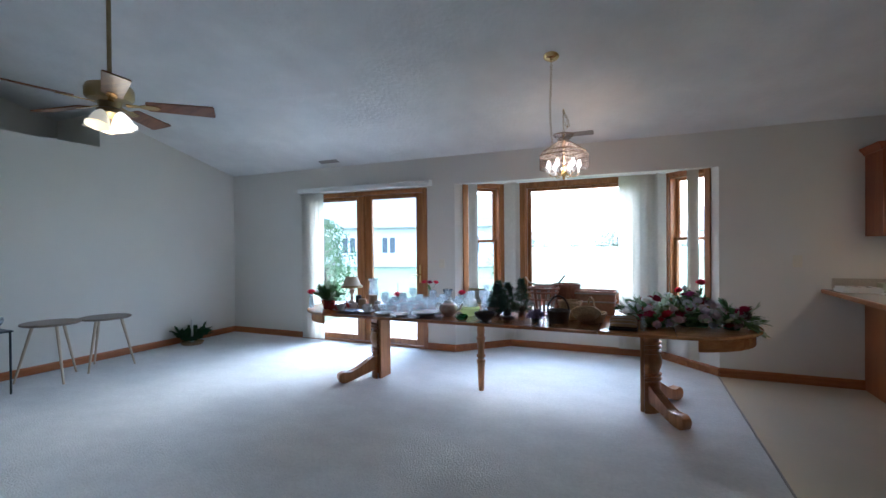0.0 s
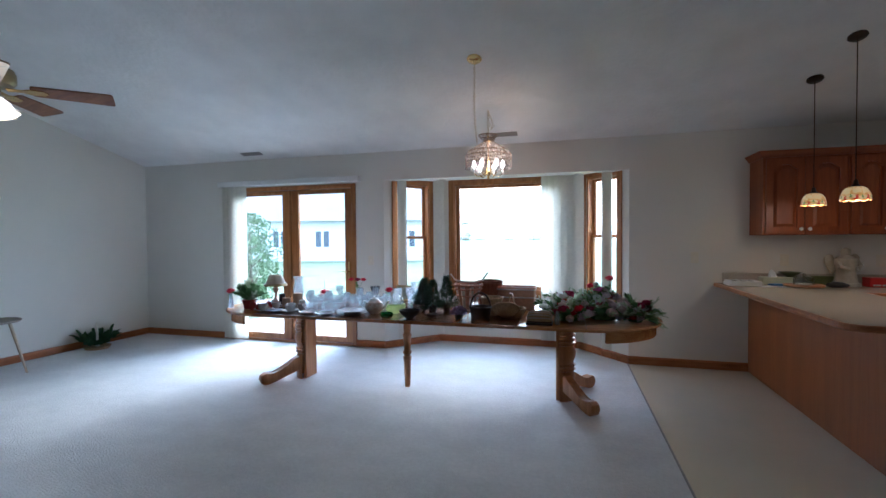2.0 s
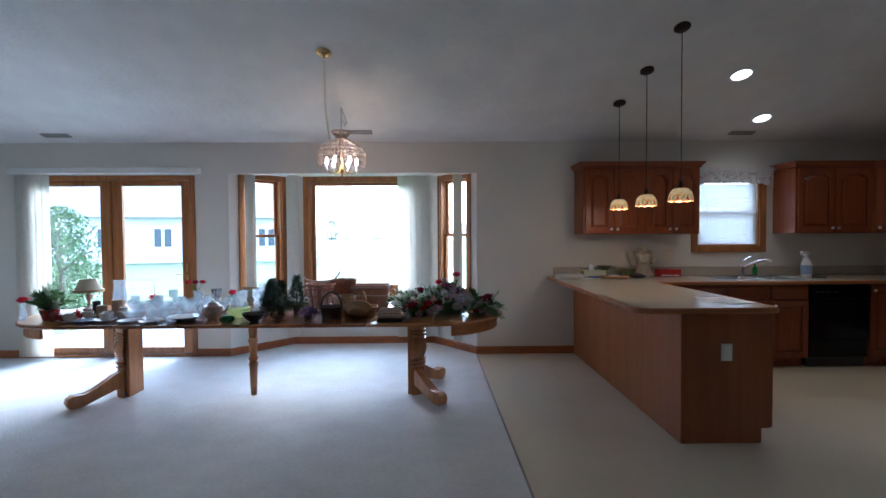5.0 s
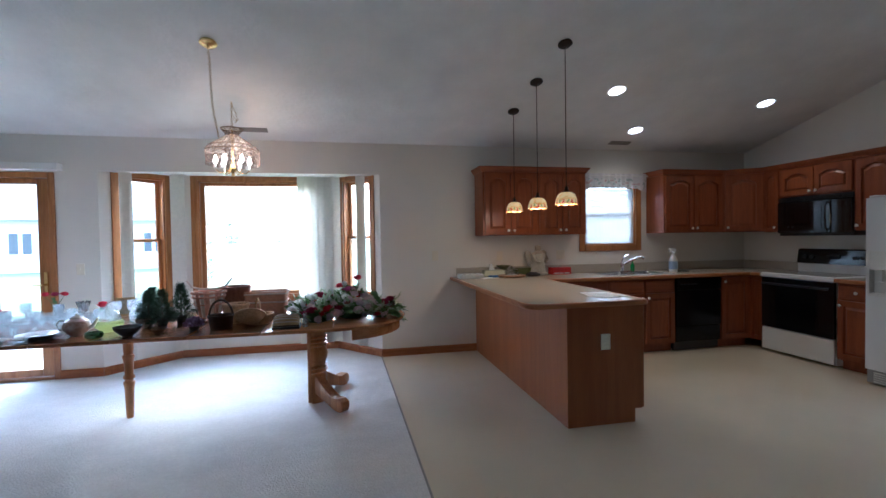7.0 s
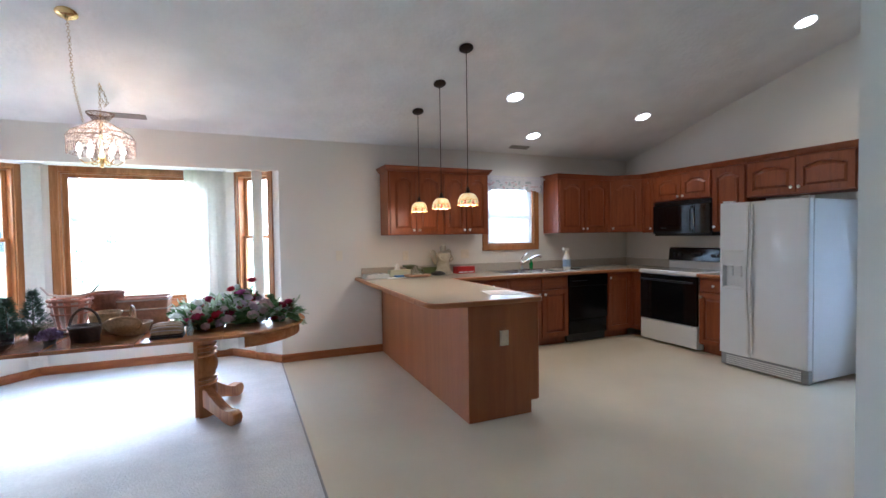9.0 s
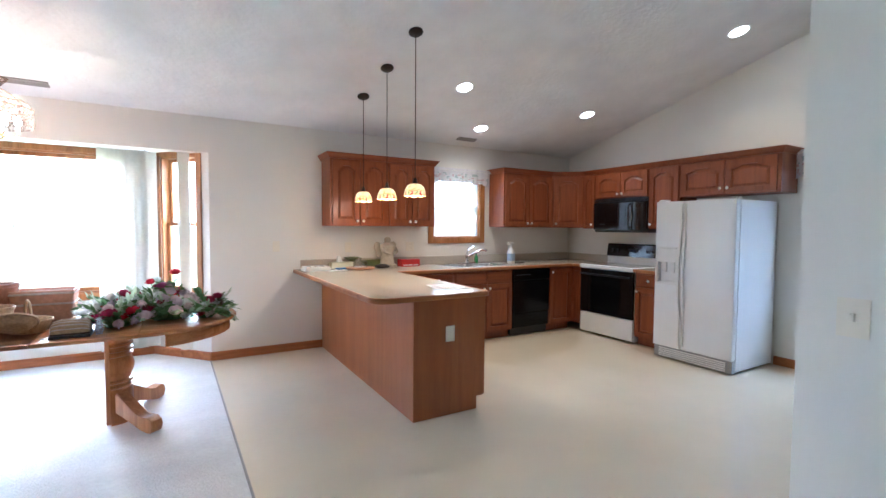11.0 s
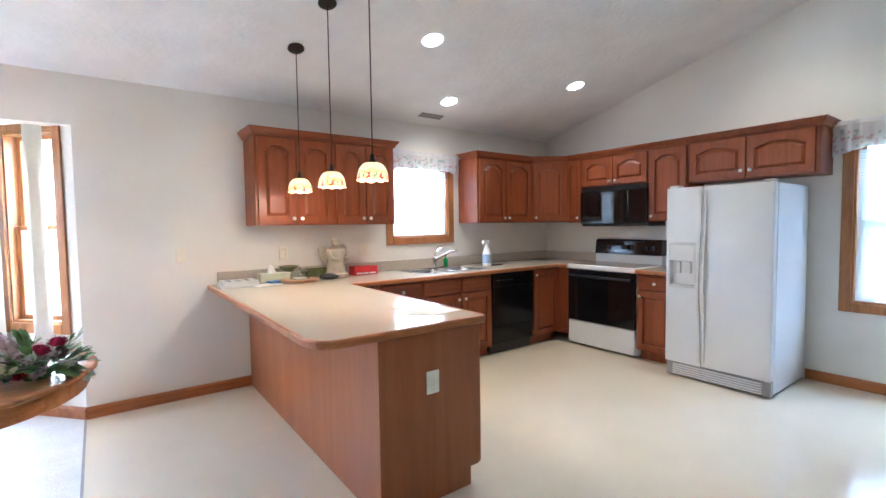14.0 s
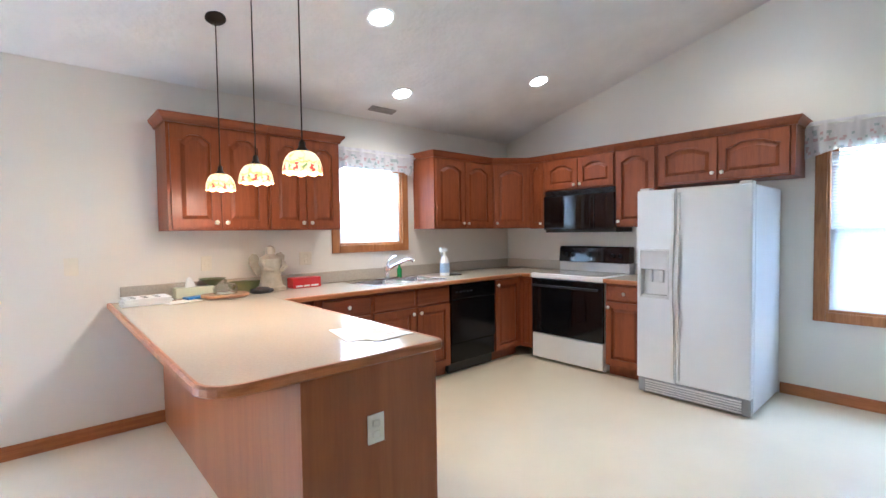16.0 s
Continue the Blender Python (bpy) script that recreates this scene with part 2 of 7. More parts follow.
def rod(bm, p0, p1, r0, r1=None, seg=12):
    p0, p1 = Vector(p0), Vector(p1)
    d = p1 - p0
    m = Matrix.Translation((p0 + p1) / 2) @ d.to_track_quat("Z", "Y").to_matrix().to_4x4()
    bmesh.ops.create_cone(bm, cap_ends=True, segments=seg, radius1=r0, radius2=r0 if r1 is None else r1, depth=d.length, matrix=m)
    return bm


def lathe(bm, prof, seg=24, at=(0, 0, 0), m=None, wave=None, caps=True):
    """Turned shape from (radius, height) pairs."""
    rings = []
    for r, z in prof:
        ring = []
        for i in range(seg):
            a = 2 * math.pi * i / seg
            rr = r * (wave(a, z) if wave else 1)
            p = Vector((at[0] + rr * math.cos(a), at[1] + rr * math.sin(a), at[2] + z))
            ring.append(bm.verts.new(m @ p if m is not None else p))
        rings.append(ring)
    for a, b in zip(rings, rings[1:]):
        for i in range(seg):
            bm.faces.new((a[i], a[(i + 1) % seg], b[(i + 1) % seg], b[i]))
    if caps and prof[0][0] > 1e-4:
        bm.faces.new(rings[0][::-1])
    if caps and prof[-1][0] > 1e-4:
        bm.faces.new(rings[-1])
    return bm


def shell(bm, prof, wall=0.003, **k):
    """Open vessel: out, up, over the rim and down the inside."""
    inner = [(max(r - wall, 0.0005), z + (wall if i == 0 else 0)) for i, (r, z) in enumerate(prof)]
    return lathe(bm, [(0.0005, prof[0][1])] + list(prof) + inner[::-1] + [(0.0005, prof[0][1] + wall)], **k)


def tube(bm, pts, r, seg=8):
    pts = [Vector(p) for p in pts]
    rings = []
    for i, p in enumerate(pts):
        d = (pts[min(i + 1, len(pts) - 1)] - pts[max(i - 1, 0)]).normalized()
        q = d.to_track_quat("Z", "Y")
        rr = r(i / (len(pts) - 1)) if callable(r) else r
        rings.append([bm.verts.new(p + q @ Vector((rr * math.cos(2 * math.pi * k / seg), rr * math.sin(2 * math.pi * k / seg), 0))) for k in range(seg)])
    for a, b in zip(rings, rings[1:]):
        for i in range(seg):
            bm.faces.new((a[i], a[(i + 1) % seg], b[(i + 1) % seg], b[i]))
    bm.faces.new(rings[0][::-1])
    bm.faces.new(rings[-1])
    return bm


def prism(bm, pts, put, d0, d1):
    """Flat outline pts (u, v) given depth from d0 to d1 by put(u, v, d)."""
    a = [bm.verts.new(put(u, v, d0)) for u, v in pts]
    b = [bm.verts.new(put(u, v, d1)) for u, v in pts]
    bm.faces.new(a)
    bm.faces.new(b[::-1])
    for i in range(len(pts)):
        j = (i + 1) % len(pts)
        bm.faces.new((a[i], a[j], b[j], b[i]))
    return bm


def loft(bm, loops, cap=True):
    vs = [[bm.verts.new(p) for p in lp] for lp in loops]
    n = len(loops[0])
    for a, b in zip(vs, vs[1:]):
        for i in range(n):
            bm.faces.new((a[i], a[(i + 1) % n], b[(i + 1) % n], b[i]))
    if cap:
        bm.faces.new(vs[0][::-1])
        bm.faces.new(vs[-1])
    return bm


# ---- floor, walls, ceiling ----
SEAM_N, SEAM_S = 1.078, 1.255          # where the carpet's edge meets the north and the south wall
BAY_Y = 6.24
BAY = [(-1.80, WALL_Y), (-1.235, BAY_Y), (0.575, BAY_Y), (1.09, WALL_Y)]
bm = bmesh.new()
prism(bm, [(LEFT_X, BACK_Y), (SEAM_S, BACK_Y), (SEAM_N, WALL_Y), BAY[2], BAY[1], BAY[0], (LEFT_X, WALL_Y)], lambda u, v, d: Vector((u, v, d)), -0.05, 0.0)
setting("floor_carpet", bm, M_CARPET, "pale grey cut-pile carpet with soft tread marks")
setting("floor_vinyl", prism(bmesh.new(), [(SEAM_S + 0.002, BACK_Y), (RIGHT_X, BACK_Y), (RIGHT_X, WALL_Y), (SEAM_N + 0.002, WALL_Y)], lambda u, v, d: Vector((u, v, d)), -0.05, -0.001), M_VINYL, "glossy cream sheet vinyl floor in the kitchen")
bm = bmesh.new()
prism(bm, [(SEAM_S - 0.005, BACK_Y), (SEAM_S + 0.009, BACK_Y), (SEAM_N + 0.009, WALL_Y), (SEAM_N - 0.005, WALL_Y)], lambda u, v, d: Vector((u, v, d)), -0.006, 0.003)
setting("floor_trim_strip", bm, M_VENT, "thin dark metal strip between carpet and vinyl")

T = 0.14


def wall_run(name, p, q, z1, holes=(), label="", zfun=None, thick=T, material=None):
    """Upright wall from p to q (plan), its room side on the left of p->q turned inward; holes are (s0, s1, z0, z1) along it."""
    p, q = Vector((*p, 0)), Vector((*q, 0))
    d = (q - p).normalized()
    n = Vector((d.y, -d.x, 0))
    length = (q - p).length
    cuts = sorted({0.0, length, *[h[0] for h in holes], *[h[1] for h in holes]})
    bm = bmesh.new()
    for s0, s1 in zip(cuts, cuts[1:]):
        mid = (s0 + s1) / 2
        spans, lo = [], -0.05
        for h in sorted((h for h in holes if h[0] < mid < h[1]), key=lambda h: h[2]):
            if h[2] > max(lo, 0.0):
                spans.append((lo, h[2]))
            lo = h[3]
        spans.append((lo, None))
        for a, b in spans:
            if b is None and lo >= 90:
                continue
            t0 = z1 if zfun is None else None
            pts = []
            for s in (s0, s1):
                base = p + d * s
                top = b if b is not None else (t0 if t0 is not None else zfun(base))
                pts.append((base, a, top))
            f = []
            for off in (0.0, thick):
                for base, a0, top in pts:
                    f.append(bm.verts.new(base + n * off + Vector((0, 0, a0))))
                    f.append(bm.verts.new(base + n * off + Vector((0, 0, top))))
            v = f
            for q4 in ((0, 2, 3, 1), (4, 5, 7, 6), (0, 4, 6, 2), (1, 3, 7, 5), (0, 1, 5, 4), (2, 6, 7, 3)):
                bm.faces.new([v[i] for i in q4])
    return setting(name, bm, material or M_WALL, label)


DOOR = (-4.155, -2.186, 2.11)
KWIN = (3.685, 4.435, 1.252, 2.06)
# window wall: runs with x growing, outside towards +y
wall_run("wall_north", (RIGHT_X, WALL_Y), (LEFT_X, WALL_Y), EAVE,
         [(RIGHT_X - KWIN[1], RIGHT_X - KWIN[0], KWIN[2], KWIN[3]), (RIGHT_X - BAY[3][0], RIGHT_X - BAY[0][0], 0.0, 2.13), (RIGHT_X - DOOR[1], RIGHT_X - DOOR[0], 0.0, DOOR[2])],
         "off-white painted wall with patio door and bay opening")
RW = (1.20, 2.457, 0.70, 2.02)
wall_run("wall_east", (RIGHT_X, BACK_Y), (RIGHT_X, RIDGE_Y), 0, [], "off-white painted gable wall", zfun=lambda b: ceil_z(b.y))
wall_run("wall_east_kitchen", (RIGHT_X, RIDGE_Y), (RIGHT_X, WALL_Y), 0, [(RW[0] - RIDGE_Y, RW[1] - RIDGE_Y, RW[2], RW[3])], "off-white painted gable wall with a window", zfun=lambda b: ceil_z(b.y))
NICHE_Y, NICHE_Z = 3.69, 2.585
wall_run("wall_west", (LEFT_X, WALL_Y), (LEFT_X, NICHE_Y), 0, [], "off-white painted gable wall", zfun=lambda b: ceil_z(b.y))
wall_run("wall_west_low", (LEFT_X, NICHE_Y), (LEFT_X, BACK_Y), NICHE_Z, [], "off-white wall ending in a high plant ledge")
wall_run("wall_west_ledge", (LEFT_X - 0.9, NICHE_Y), (LEFT_X - 0.9, BACK_Y), 4.2, [], "shaded wall at the back of the plant ledge")
setting("floor_ledge", boxed(LEFT_X - 0.9, LEFT_X - T - 0.002, BACK_Y, NICHE_Y, NICHE_Z - 0.12, NICHE_Z), M_WALL, "painted plant ledge")
setting("wall_west_ledge_end", boxed(LEFT_X - 0.9, LEFT_X - T, NICHE_Y, NICHE_Y + T, 0, 4.2), M_WALL, "painted return of the plant ledge")
# never in view: coloured dark so that less light bounces back into the room
wall_run("wall_south", (LEFT_X, BACK_Y), (RIGHT_X, BACK_Y), ceil_z(BACK_Y), [], "unseen south wall, coloured dark brown to cut bounce light", material=M_BOUNCECUT)
setting("wall_partition", prism(bmesh.new(), [(BACK_Y, 0), (1.168, 0), (1.168, ceil_z(1.168)), (RIDGE_Y, ceil_z(RIDGE_Y)), (BACK_Y, ceil_z(BACK_Y))], lambda u, v, d: Vector((d, u, v)), 2.62, 2.74), M_WALL, "off-white partition wall beside the kitchen")
setting("ceiling_slope_north", prism(bmesh.new(), [(WALL_Y + T, ceil_z(WALL_Y) - SLOPE * T), (RIDGE_Y, ceil_z(RIDGE_Y)), (RIDGE_Y, ceil_z(RIDGE_Y) + 0.15), (WALL_Y + T, ceil_z(WALL_Y) + 0.1)], lambda u, v, d: Vector((d, u, v)), LEFT_X - 1.0, RIGHT_X + T), M_CEIL, "white textured vaulted ceiling")
setting("ceiling_slope_south", prism(bmesh.new(), [(BACK_Y - T, ceil_z(BACK_Y) - SLOPE * T), (RIDGE_Y, ceil_z(RIDGE_Y)), (RIDGE_Y, ceil_z(RIDGE_Y) + 0.15), (BACK_Y - T, ceil_z(BACK_Y) + 0.1)], lambda u, v, d: Vector((d, u, v)), LEFT_X - 1.0, RIGHT_X + T), M_CEIL, "white textured vaulted ceiling")

# bay: three short walls with windows, its own low ceiling
BAY_TOP = 2.24
SILL, HEAD = 0.695, 2.115


def seg_len(a, b):
    return math.hypot(b[0] - a[0], b[1] - a[1])


BL = seg_len(BAY[0], BAY[1])
BR = seg_len(BAY[2], BAY[3])
LWIN = (0.18, 0.657)
RWIN = (0.13, 0.624)
CWIN = (-1.035, 0.375)
wall_run("wall_bay_west", BAY[1], BAY[0], BAY_TOP, [(BL - LWIN[1], BL - LWIN[0], SILL, HEAD)], "white bay wall with a narrow window")
wall_run("wall_bay_north", BAY[2], BAY[1], BAY_TOP, [(BAY[2][0] - CWIN[1], BAY[2][0] - CWIN[0], SILL, HEAD)], "white bay wall with a picture window")
wall_run("wall_bay_east", BAY[3], BAY[2], BAY_TOP, [(BR - RWIN[1], BR - RWIN[0], SILL, HEAD)], "white bay wall with a narrow window")
bm = bmesh.new()
prism(bm, [(-2.0, WALL_Y + T), (-1.32, BAY_Y + 0.19), (0.65, BAY_Y + 0.19), (1.30, WALL_Y + T)], lambda u, v, d: Vector((u, v, d)), BAY_TOP, BAY_TOP + 0.08)
setting("ceiling_bay", bm, M_CEIL, "white bay ceiling")

# baseboards
BB = 0.088


def baseboard(name, p, q):
    p, q = Vector((*p, 0)), Vector((*q, 0))
    d = (q - p).normalized()
    n = Vector((-d.y, d.x, 0))
    bm = bmesh.new()
    prof = [(0.0, 0.0), (0.014, 0.0), (0.014, BB - 0.02), (0.008, BB - 0.004), (0.0, BB)]
    a = [bm.verts.new(p + n * u + Vector((0, 0, v + 0.001))) for u, v in prof]
    b = [bm.verts.new(q + n * u + Vector((0, 0, v + 0.001))) for u, v in prof]
    bm.faces.new(a)
    bm.faces.new(b[::-1])
    for i in range(5):
        j = (i + 1) % 5
        bm.faces.new((a[i], a[j], b[j], b[i]))
    setting(name, bm, M_OAKX if abs(d.x) > abs(d.y) else M_OAKY, "golden oak baseboard")


baseboard("baseboard_north_1", (2.235, WALL_Y), (1.09, WALL_Y))
baseboard("baseboard_north_2", (-1.80, WALL_Y), (DOOR[1] + 0.0, WALL_Y))
baseboard("baseboard_north_3", (DOOR[0], WALL_Y), (LEFT_X, WALL_Y))
baseboard("baseboard_bay_1", BAY[3], BAY[2])
baseboard("baseboard_bay_2", BAY[2], BAY[1])
baseboard("baseboard_bay_3", BAY[1], BAY[0])
baseboard("baseboard_west", (LEFT_X, WALL_Y), (LEFT_X, BACK_Y))
baseboard("baseboard_east", (RIGHT_X, BACK_Y), (RIGHT_X, 2.735))
baseboard("baseboard_partition", (2.62, BACK_Y), (2.62, 1.168))


# ---- windows ----
def window_unit(name, p, d, w, z0, z1, label, double_hung=True, casing=0.07, cas_bottom=True, inset=0.05):
    """Window in a wall: p is the opening's lower left corner in plan seen from the room, d the plan direction to its right."""
    p, d = Vector((*p, 0)), Vector((*d, 0)).normalized()
    n = Vector((-d.y, d.x, 0))          # outwards
    win = tagged(new(name), label, "", "", "structure")
    win.location = p + Vector((0, 0, z0))

    def put(u, v, o):
        return d * u + n * o + Vector((0, 0, v))

    def bar(bm, u0, u1, v0, v1, o0, o1, bev=0.004):
        m = Matrix((( d.x, n.x, 0, 0), (d.y, n.y, 0, 0), (0, 0, 1, 0), (0, 0, 0, 1)))
        box(bm, u0, u1, o0, o1, v0, v1, bev, 1, m)

    h = z1 - z0
    bm = bmesh.new()
    bar(bm, -casing, 0.005, -casing if cas_bottom else 0, h + casing, -0.018, -0.001)
    bar(bm, w - 0.005, w + casing, -casing if cas_bottom else 0, h + casing, -0.018, -0.001)
    bar(bm, 0.006, w - 0.006, h - 0.005, h + casing, -0.018, -0.001)
    bar(bm, 0.006, w - 0.006, -casing, 0.005, -0.020, -0.001)
    part("casing", bm, M_OAK, win)
    bm = bmesh.new()
    bar(bm, 0.001, 0.02, 0, h, 0.0, 0.13)
    bar(bm, w - 0.02, w - 0.001, 0, h, 0.0, 0.13)
    bar(bm, 0.021, w - 0.021, h - 0.02, h - 0.001, 0.0, 0.13)
    bar(bm, 0.021, w - 0.021, 0.001, 0.022, 0.0, 0.13)
    part("window_frame", bm, M_OAK, win)
    sashes = [(0.02, h / 2 + 0.015, inset), (h / 2 - 0.015, h - 0.02, inset + 0.034)] if double_hung else [(0.02, h - 0.02, inset)]
    for v0, v1, o in sashes:
        bm = bmesh.new()
        s = 0.04 if double_hung else 0.05
        bar(bm, 0.021, 0.021 + s, v0, v1, o, o + 0.03)
        bar(bm, w - 0.021 - s, w - 0.021, v0, v1, o, o + 0.03)
        bar(bm, 0.021 + s + 0.001, w - 0.022 - s, v0, v0 + s * 0.9, o, o + 0.03)
        bar(bm, 0.021 + s + 0.001, w - 0.022 - s, v1 - s * 0.8, v1, o, o + 0.03)
        sash = part("sash", bm, M_OAK, win)
        bm = bmesh.new()
        bar(bm, 0.02 + s, w - 0.02 - s, v0 + s * 0.8, v1 - s * 0.7, o + 0.012, o + 0.016, 0)
        pane = part("pane", bm, M_GLASS, sash)
        pane.visible_shadow = False
    return win


def lerp2(a, b, s):
    k = s / seg_len(a, b)
    return (a[0] + (b[0] - a[0]) * k, a[1] + (b[1] - a[1]) * k)


def dir2(a, b):
    return (b[0] - a[0], b[1] - a[1])


window_unit("window_bay_west", lerp2(BAY[0], BAY[1], LWIN[0]), dir2(BAY[0], BAY[1]), LWIN[1] - LWIN[0], SILL, HEAD, "narrow oak double-hung window in the bay")
window_unit("window_bay_north", (CWIN[0], BAY_Y), (1, 0), CWIN[1] - CWIN[0], SILL, HEAD, "large fixed oak picture window in the bay", False)
window_unit("window_bay_east", lerp2(BAY[2], BAY[3], RWIN[0]), dir2(BAY[2], BAY[3]), RWIN[1] - RWIN[0], SILL, HEAD, "narrow oak double-hung window in the bay")
window_unit("window_kitchen_sink", (KWIN[0], WALL_Y), (1, 0), KWIN[1] - KWIN[0], KWIN[2], KWIN[3], "oak double-hung window over the sink")
window_unit("window_kitchen_east", (RIGHT_X, RW[1]), (0, -1), RW[1] - RW[0], RW[2], RW[3], "oak double-hung window in the dining end of the kitchen")

# patio door
pd = tagged(new("door_patio"), "golden oak french patio door, closed, with brass lever", "", "", "structure")
pd.location = (DOOR[0], WALL_Y, 0)
DW = DOOR[1] - DOOR[0]
bm = bmesh.new()
box(bm, 0.0, 0.055, -0.02, 0.12, 0, DOOR[2], 0.004)
box(bm, DW - 0.055, DW, -0.02, 0.12, 0, DOOR[2], 0.004)
box(bm, 0.056, DW - 0.056, -0.02, 0.12, DOOR[2] - 0.055, DOOR[2], 0.004)
box(bm, 0.056, DW - 0.056, -0.02, 0.14, 0.002, 0.03, 0.004)
box(bm, 0.056, 0.075, 0.068, 0.10, 0.031, DOOR[2] - 0.056, 0.002)
box(bm, DW - 0.075, DW - 0.056, 0.068, 0.10, 0.031, DOOR[2] - 0.056, 0.002)
box(bm, 0.076, DW - 0.076, 0.068, 0.10, DOOR[2] - 0.080, DOOR[2] - 0.056, 0.002)
part("door_frame", bm, M_OAK, pd)
for i, (a, b) in enumerate(((0.058, DW / 2 - 0.012), (DW / 2 + 0.012, DW - 0.058))):
    s = 0.115
    bm = bmesh.new()
    box(bm, a, a + s, 0.02, 0.065, 0.035, DOOR[2] - 0.06, 0.004)
    box(bm, b - s, b, 0.02, 0.065, 0.035, DOOR[2] - 0.06, 0.004)
    box(bm, a + s + 0.001, b - s - 0.001, 0.02, 0.065, 0.035, 0.105, 0.004)
    box(bm, a + s + 0.001, b - s - 0.001, 0.02, 0.065, DOOR[2] - 0.115, DOOR[2] - 0.06, 0.004)
    leaf = part("door_leaf", bm, M_OAK, pd)
    pane = part("pane", boxed(a + s - 0.005, b - s + 0.005, 0.04, 0.046, 0.10, DOOR[2] - 0.11), M_GLASS, leaf)
    pane.visible_shadow = False
    if i == 1:
        bm = bmesh.new()
        box(bm, b - 0.075, b - 0.035, 0.008, 0.019, 0.86, 1.10, 0.005)
        rod(bm, (b - 0.055, 0.01, 0.97), (b - 0.055, -0.04, 0.97), 0.009)
        rod(bm, (b - 0.055, -0.04, 0.97), (b - 0.155, -0.045, 0.965), 0.009, 0.006)
        part("door_handle", bm, M_BRASS, leaf, "polished brass lever handle")
bm = bmesh.new()
box(bm, DW / 2 - 0.011, DW / 2 + 0.011, 0.0, 0.07, 0.035, DOOR[2] - 0.06, 0.003)
part("astragal", bm, M_OAK, pd)


# vertical blinds
def blind_stack(label, x0, x1, y, z0, z1, n, rail=None, along=(1, 0), width=0.089):
    th = thing("vertical_blind", (x0, y, 0), label, "blind", "vertical blinds")
    dx, dy = along
    for i in range(n):
        s = (x1 - x0) * (i + 0.5) / n
        a = math.atan2(dy, dx) + radians(11 + 2 * math.sin(i * 2.3))
        bm = bmesh.new()
        c, sn = math.cos(a), math.sin(a)
        pts = [(-width / 2, 0.0), (-width / 4, 0.004), (0, 0.0055), (width / 4, 0.004), (width / 2, 0.0)]
        low, high = [], []
        for u, o in pts:
            q = Vector((dx * s + c * u - sn * o, dy * s + sn * u + c * o, 0))
            low.append(bm.verts.new(q + Vector((0, 0, z0))))
            high.append(bm.verts.new(q + Vector((0, 0, z1))))
        for j in range(4):
            bm.faces.new((low[j], low[j + 1], high[j + 1], high[j]))
        bmesh.ops.solidify(bm, geom=bm.faces[:], thickness=0.0012)
        part("slat", bm, M_BLIND, th, smooth=False)
    if rail:
        bm = bmesh.new()
        m = Matrix(((dx, -dy, 0, 0), (dy, dx, 0, 0), (0, 0, 1, 0), (0, 0, 0, 1)))
        box(bm, rail[0], rail[1], -0.05, 0.05, z1, z1 + 0.07, 0.005, 1, m)
        part("headrail", bm, M_TRIMWHITE, th)
    return th


blind_stack("cream vertical blind drawn open beside the patio door", -4.17, -3.80, WALL_Y - 0.085, 0.03, 2.12, 5, (-0.05, 2.08))
blind_stack("cream vertical blind drawn open in the bay's middle window", 0.125, 0.52, BAY_Y - 0.10, 0.10, 2.165, 5, (-1.25, 0.40))
dl = Vector((*dir2(BAY[0], BAY[1]), 0)).normalized()
dr = Vector((*dir2(BAY[2], BAY[3]), 0)).normalized()


def short_blind(at, d, label, n=3, span=0.09, rail=None, turn=0):
    th = thing("vertical_blind", at, label, "blind", "vertical blinds")
    for i in range(n):
        s = span * (i + 0.5) / n
        a = math.atan2(d.y, d.x) + radians(turn + 8 * i)
        bm = bmesh.new()
        m = Matrix.Translation((d.x * s, d.y * s, 0)) @ Matrix.Rotation(a, 4, "Z")
        box(bm, -0.044, 0.044, -0.001, 0.001, 0.12, 2.15, 0, 1, m)
        part("slat", bm, M_BLIND, th)
    if rail:
        bm = bmesh.new()
        m = Matrix.Rotation(math.atan2(d.y, d.x), 4, "Z")
        box(bm, rail[0], rail[1], -0.04, 0.04, 2.152, 2.195, 0.005, 1, m)
        part("headrail", bm, M_TRIMWHITE, th)


nl, nr = Vector((-dl.y, dl.x, 0)), Vector((-dr.y, dr.x, 0))
short_blind(Vector((*lerp2(BAY[0], BAY[1], 0.185), 0)) - nl * 0.09, dl, "cream vertical blind in the bay's narrow window", 2, 0.06, (-0.02, 0.5), -30)
short_blind(Vector((*lerp2(BAY[0], BAY[1], 0.70), 0)) - nl * 0.09, dl, "cream vertical blind slats in the bay corner", 3, 0.11, turn=-20)
short_blind(Vector((*lerp2(BAY[2], BAY[3], 0.52), 0)) - nr * 0.09, dr, "cream vertical blind in the bay's narrow window", 2, 0.06, (-0.42, 0.07), 40)
short_blind(Vector((*lerp2(BAY[2], BAY[3], 0.02), 0)) - nr * 0.09, dr, "cream vertical blind slats in the bay corner", 3, 0.12, turn=34)

# ---- kitchen ----
def frame_of(origin, u):
    """Local axes of an upright front: u to the right seen from the front, outwards towards the viewer."""
    u = Vector((*u, 0)).normalized()
    n = Vector((u.y, -u.x, 0))
    o = Vector(origin)
    return lambda a, v, d: o + u * a + n * d + Vector((0, 0, v))


def arch_line(u0, u1, v, rise, steps=12):
    """Cathedral arch from u0 to u1: shoulders at v, crown at v + rise."""
    out = []
    for i in range(steps + 1):
        k = i / steps
        f = max(0.0, min(1.0, (0.5 - abs(k - 0.5)) / 0.36))
        f = f * f * (3 - 2 * f)
        out.append((u0 + (u1 - u0) * k, v + rise * f))
    return out


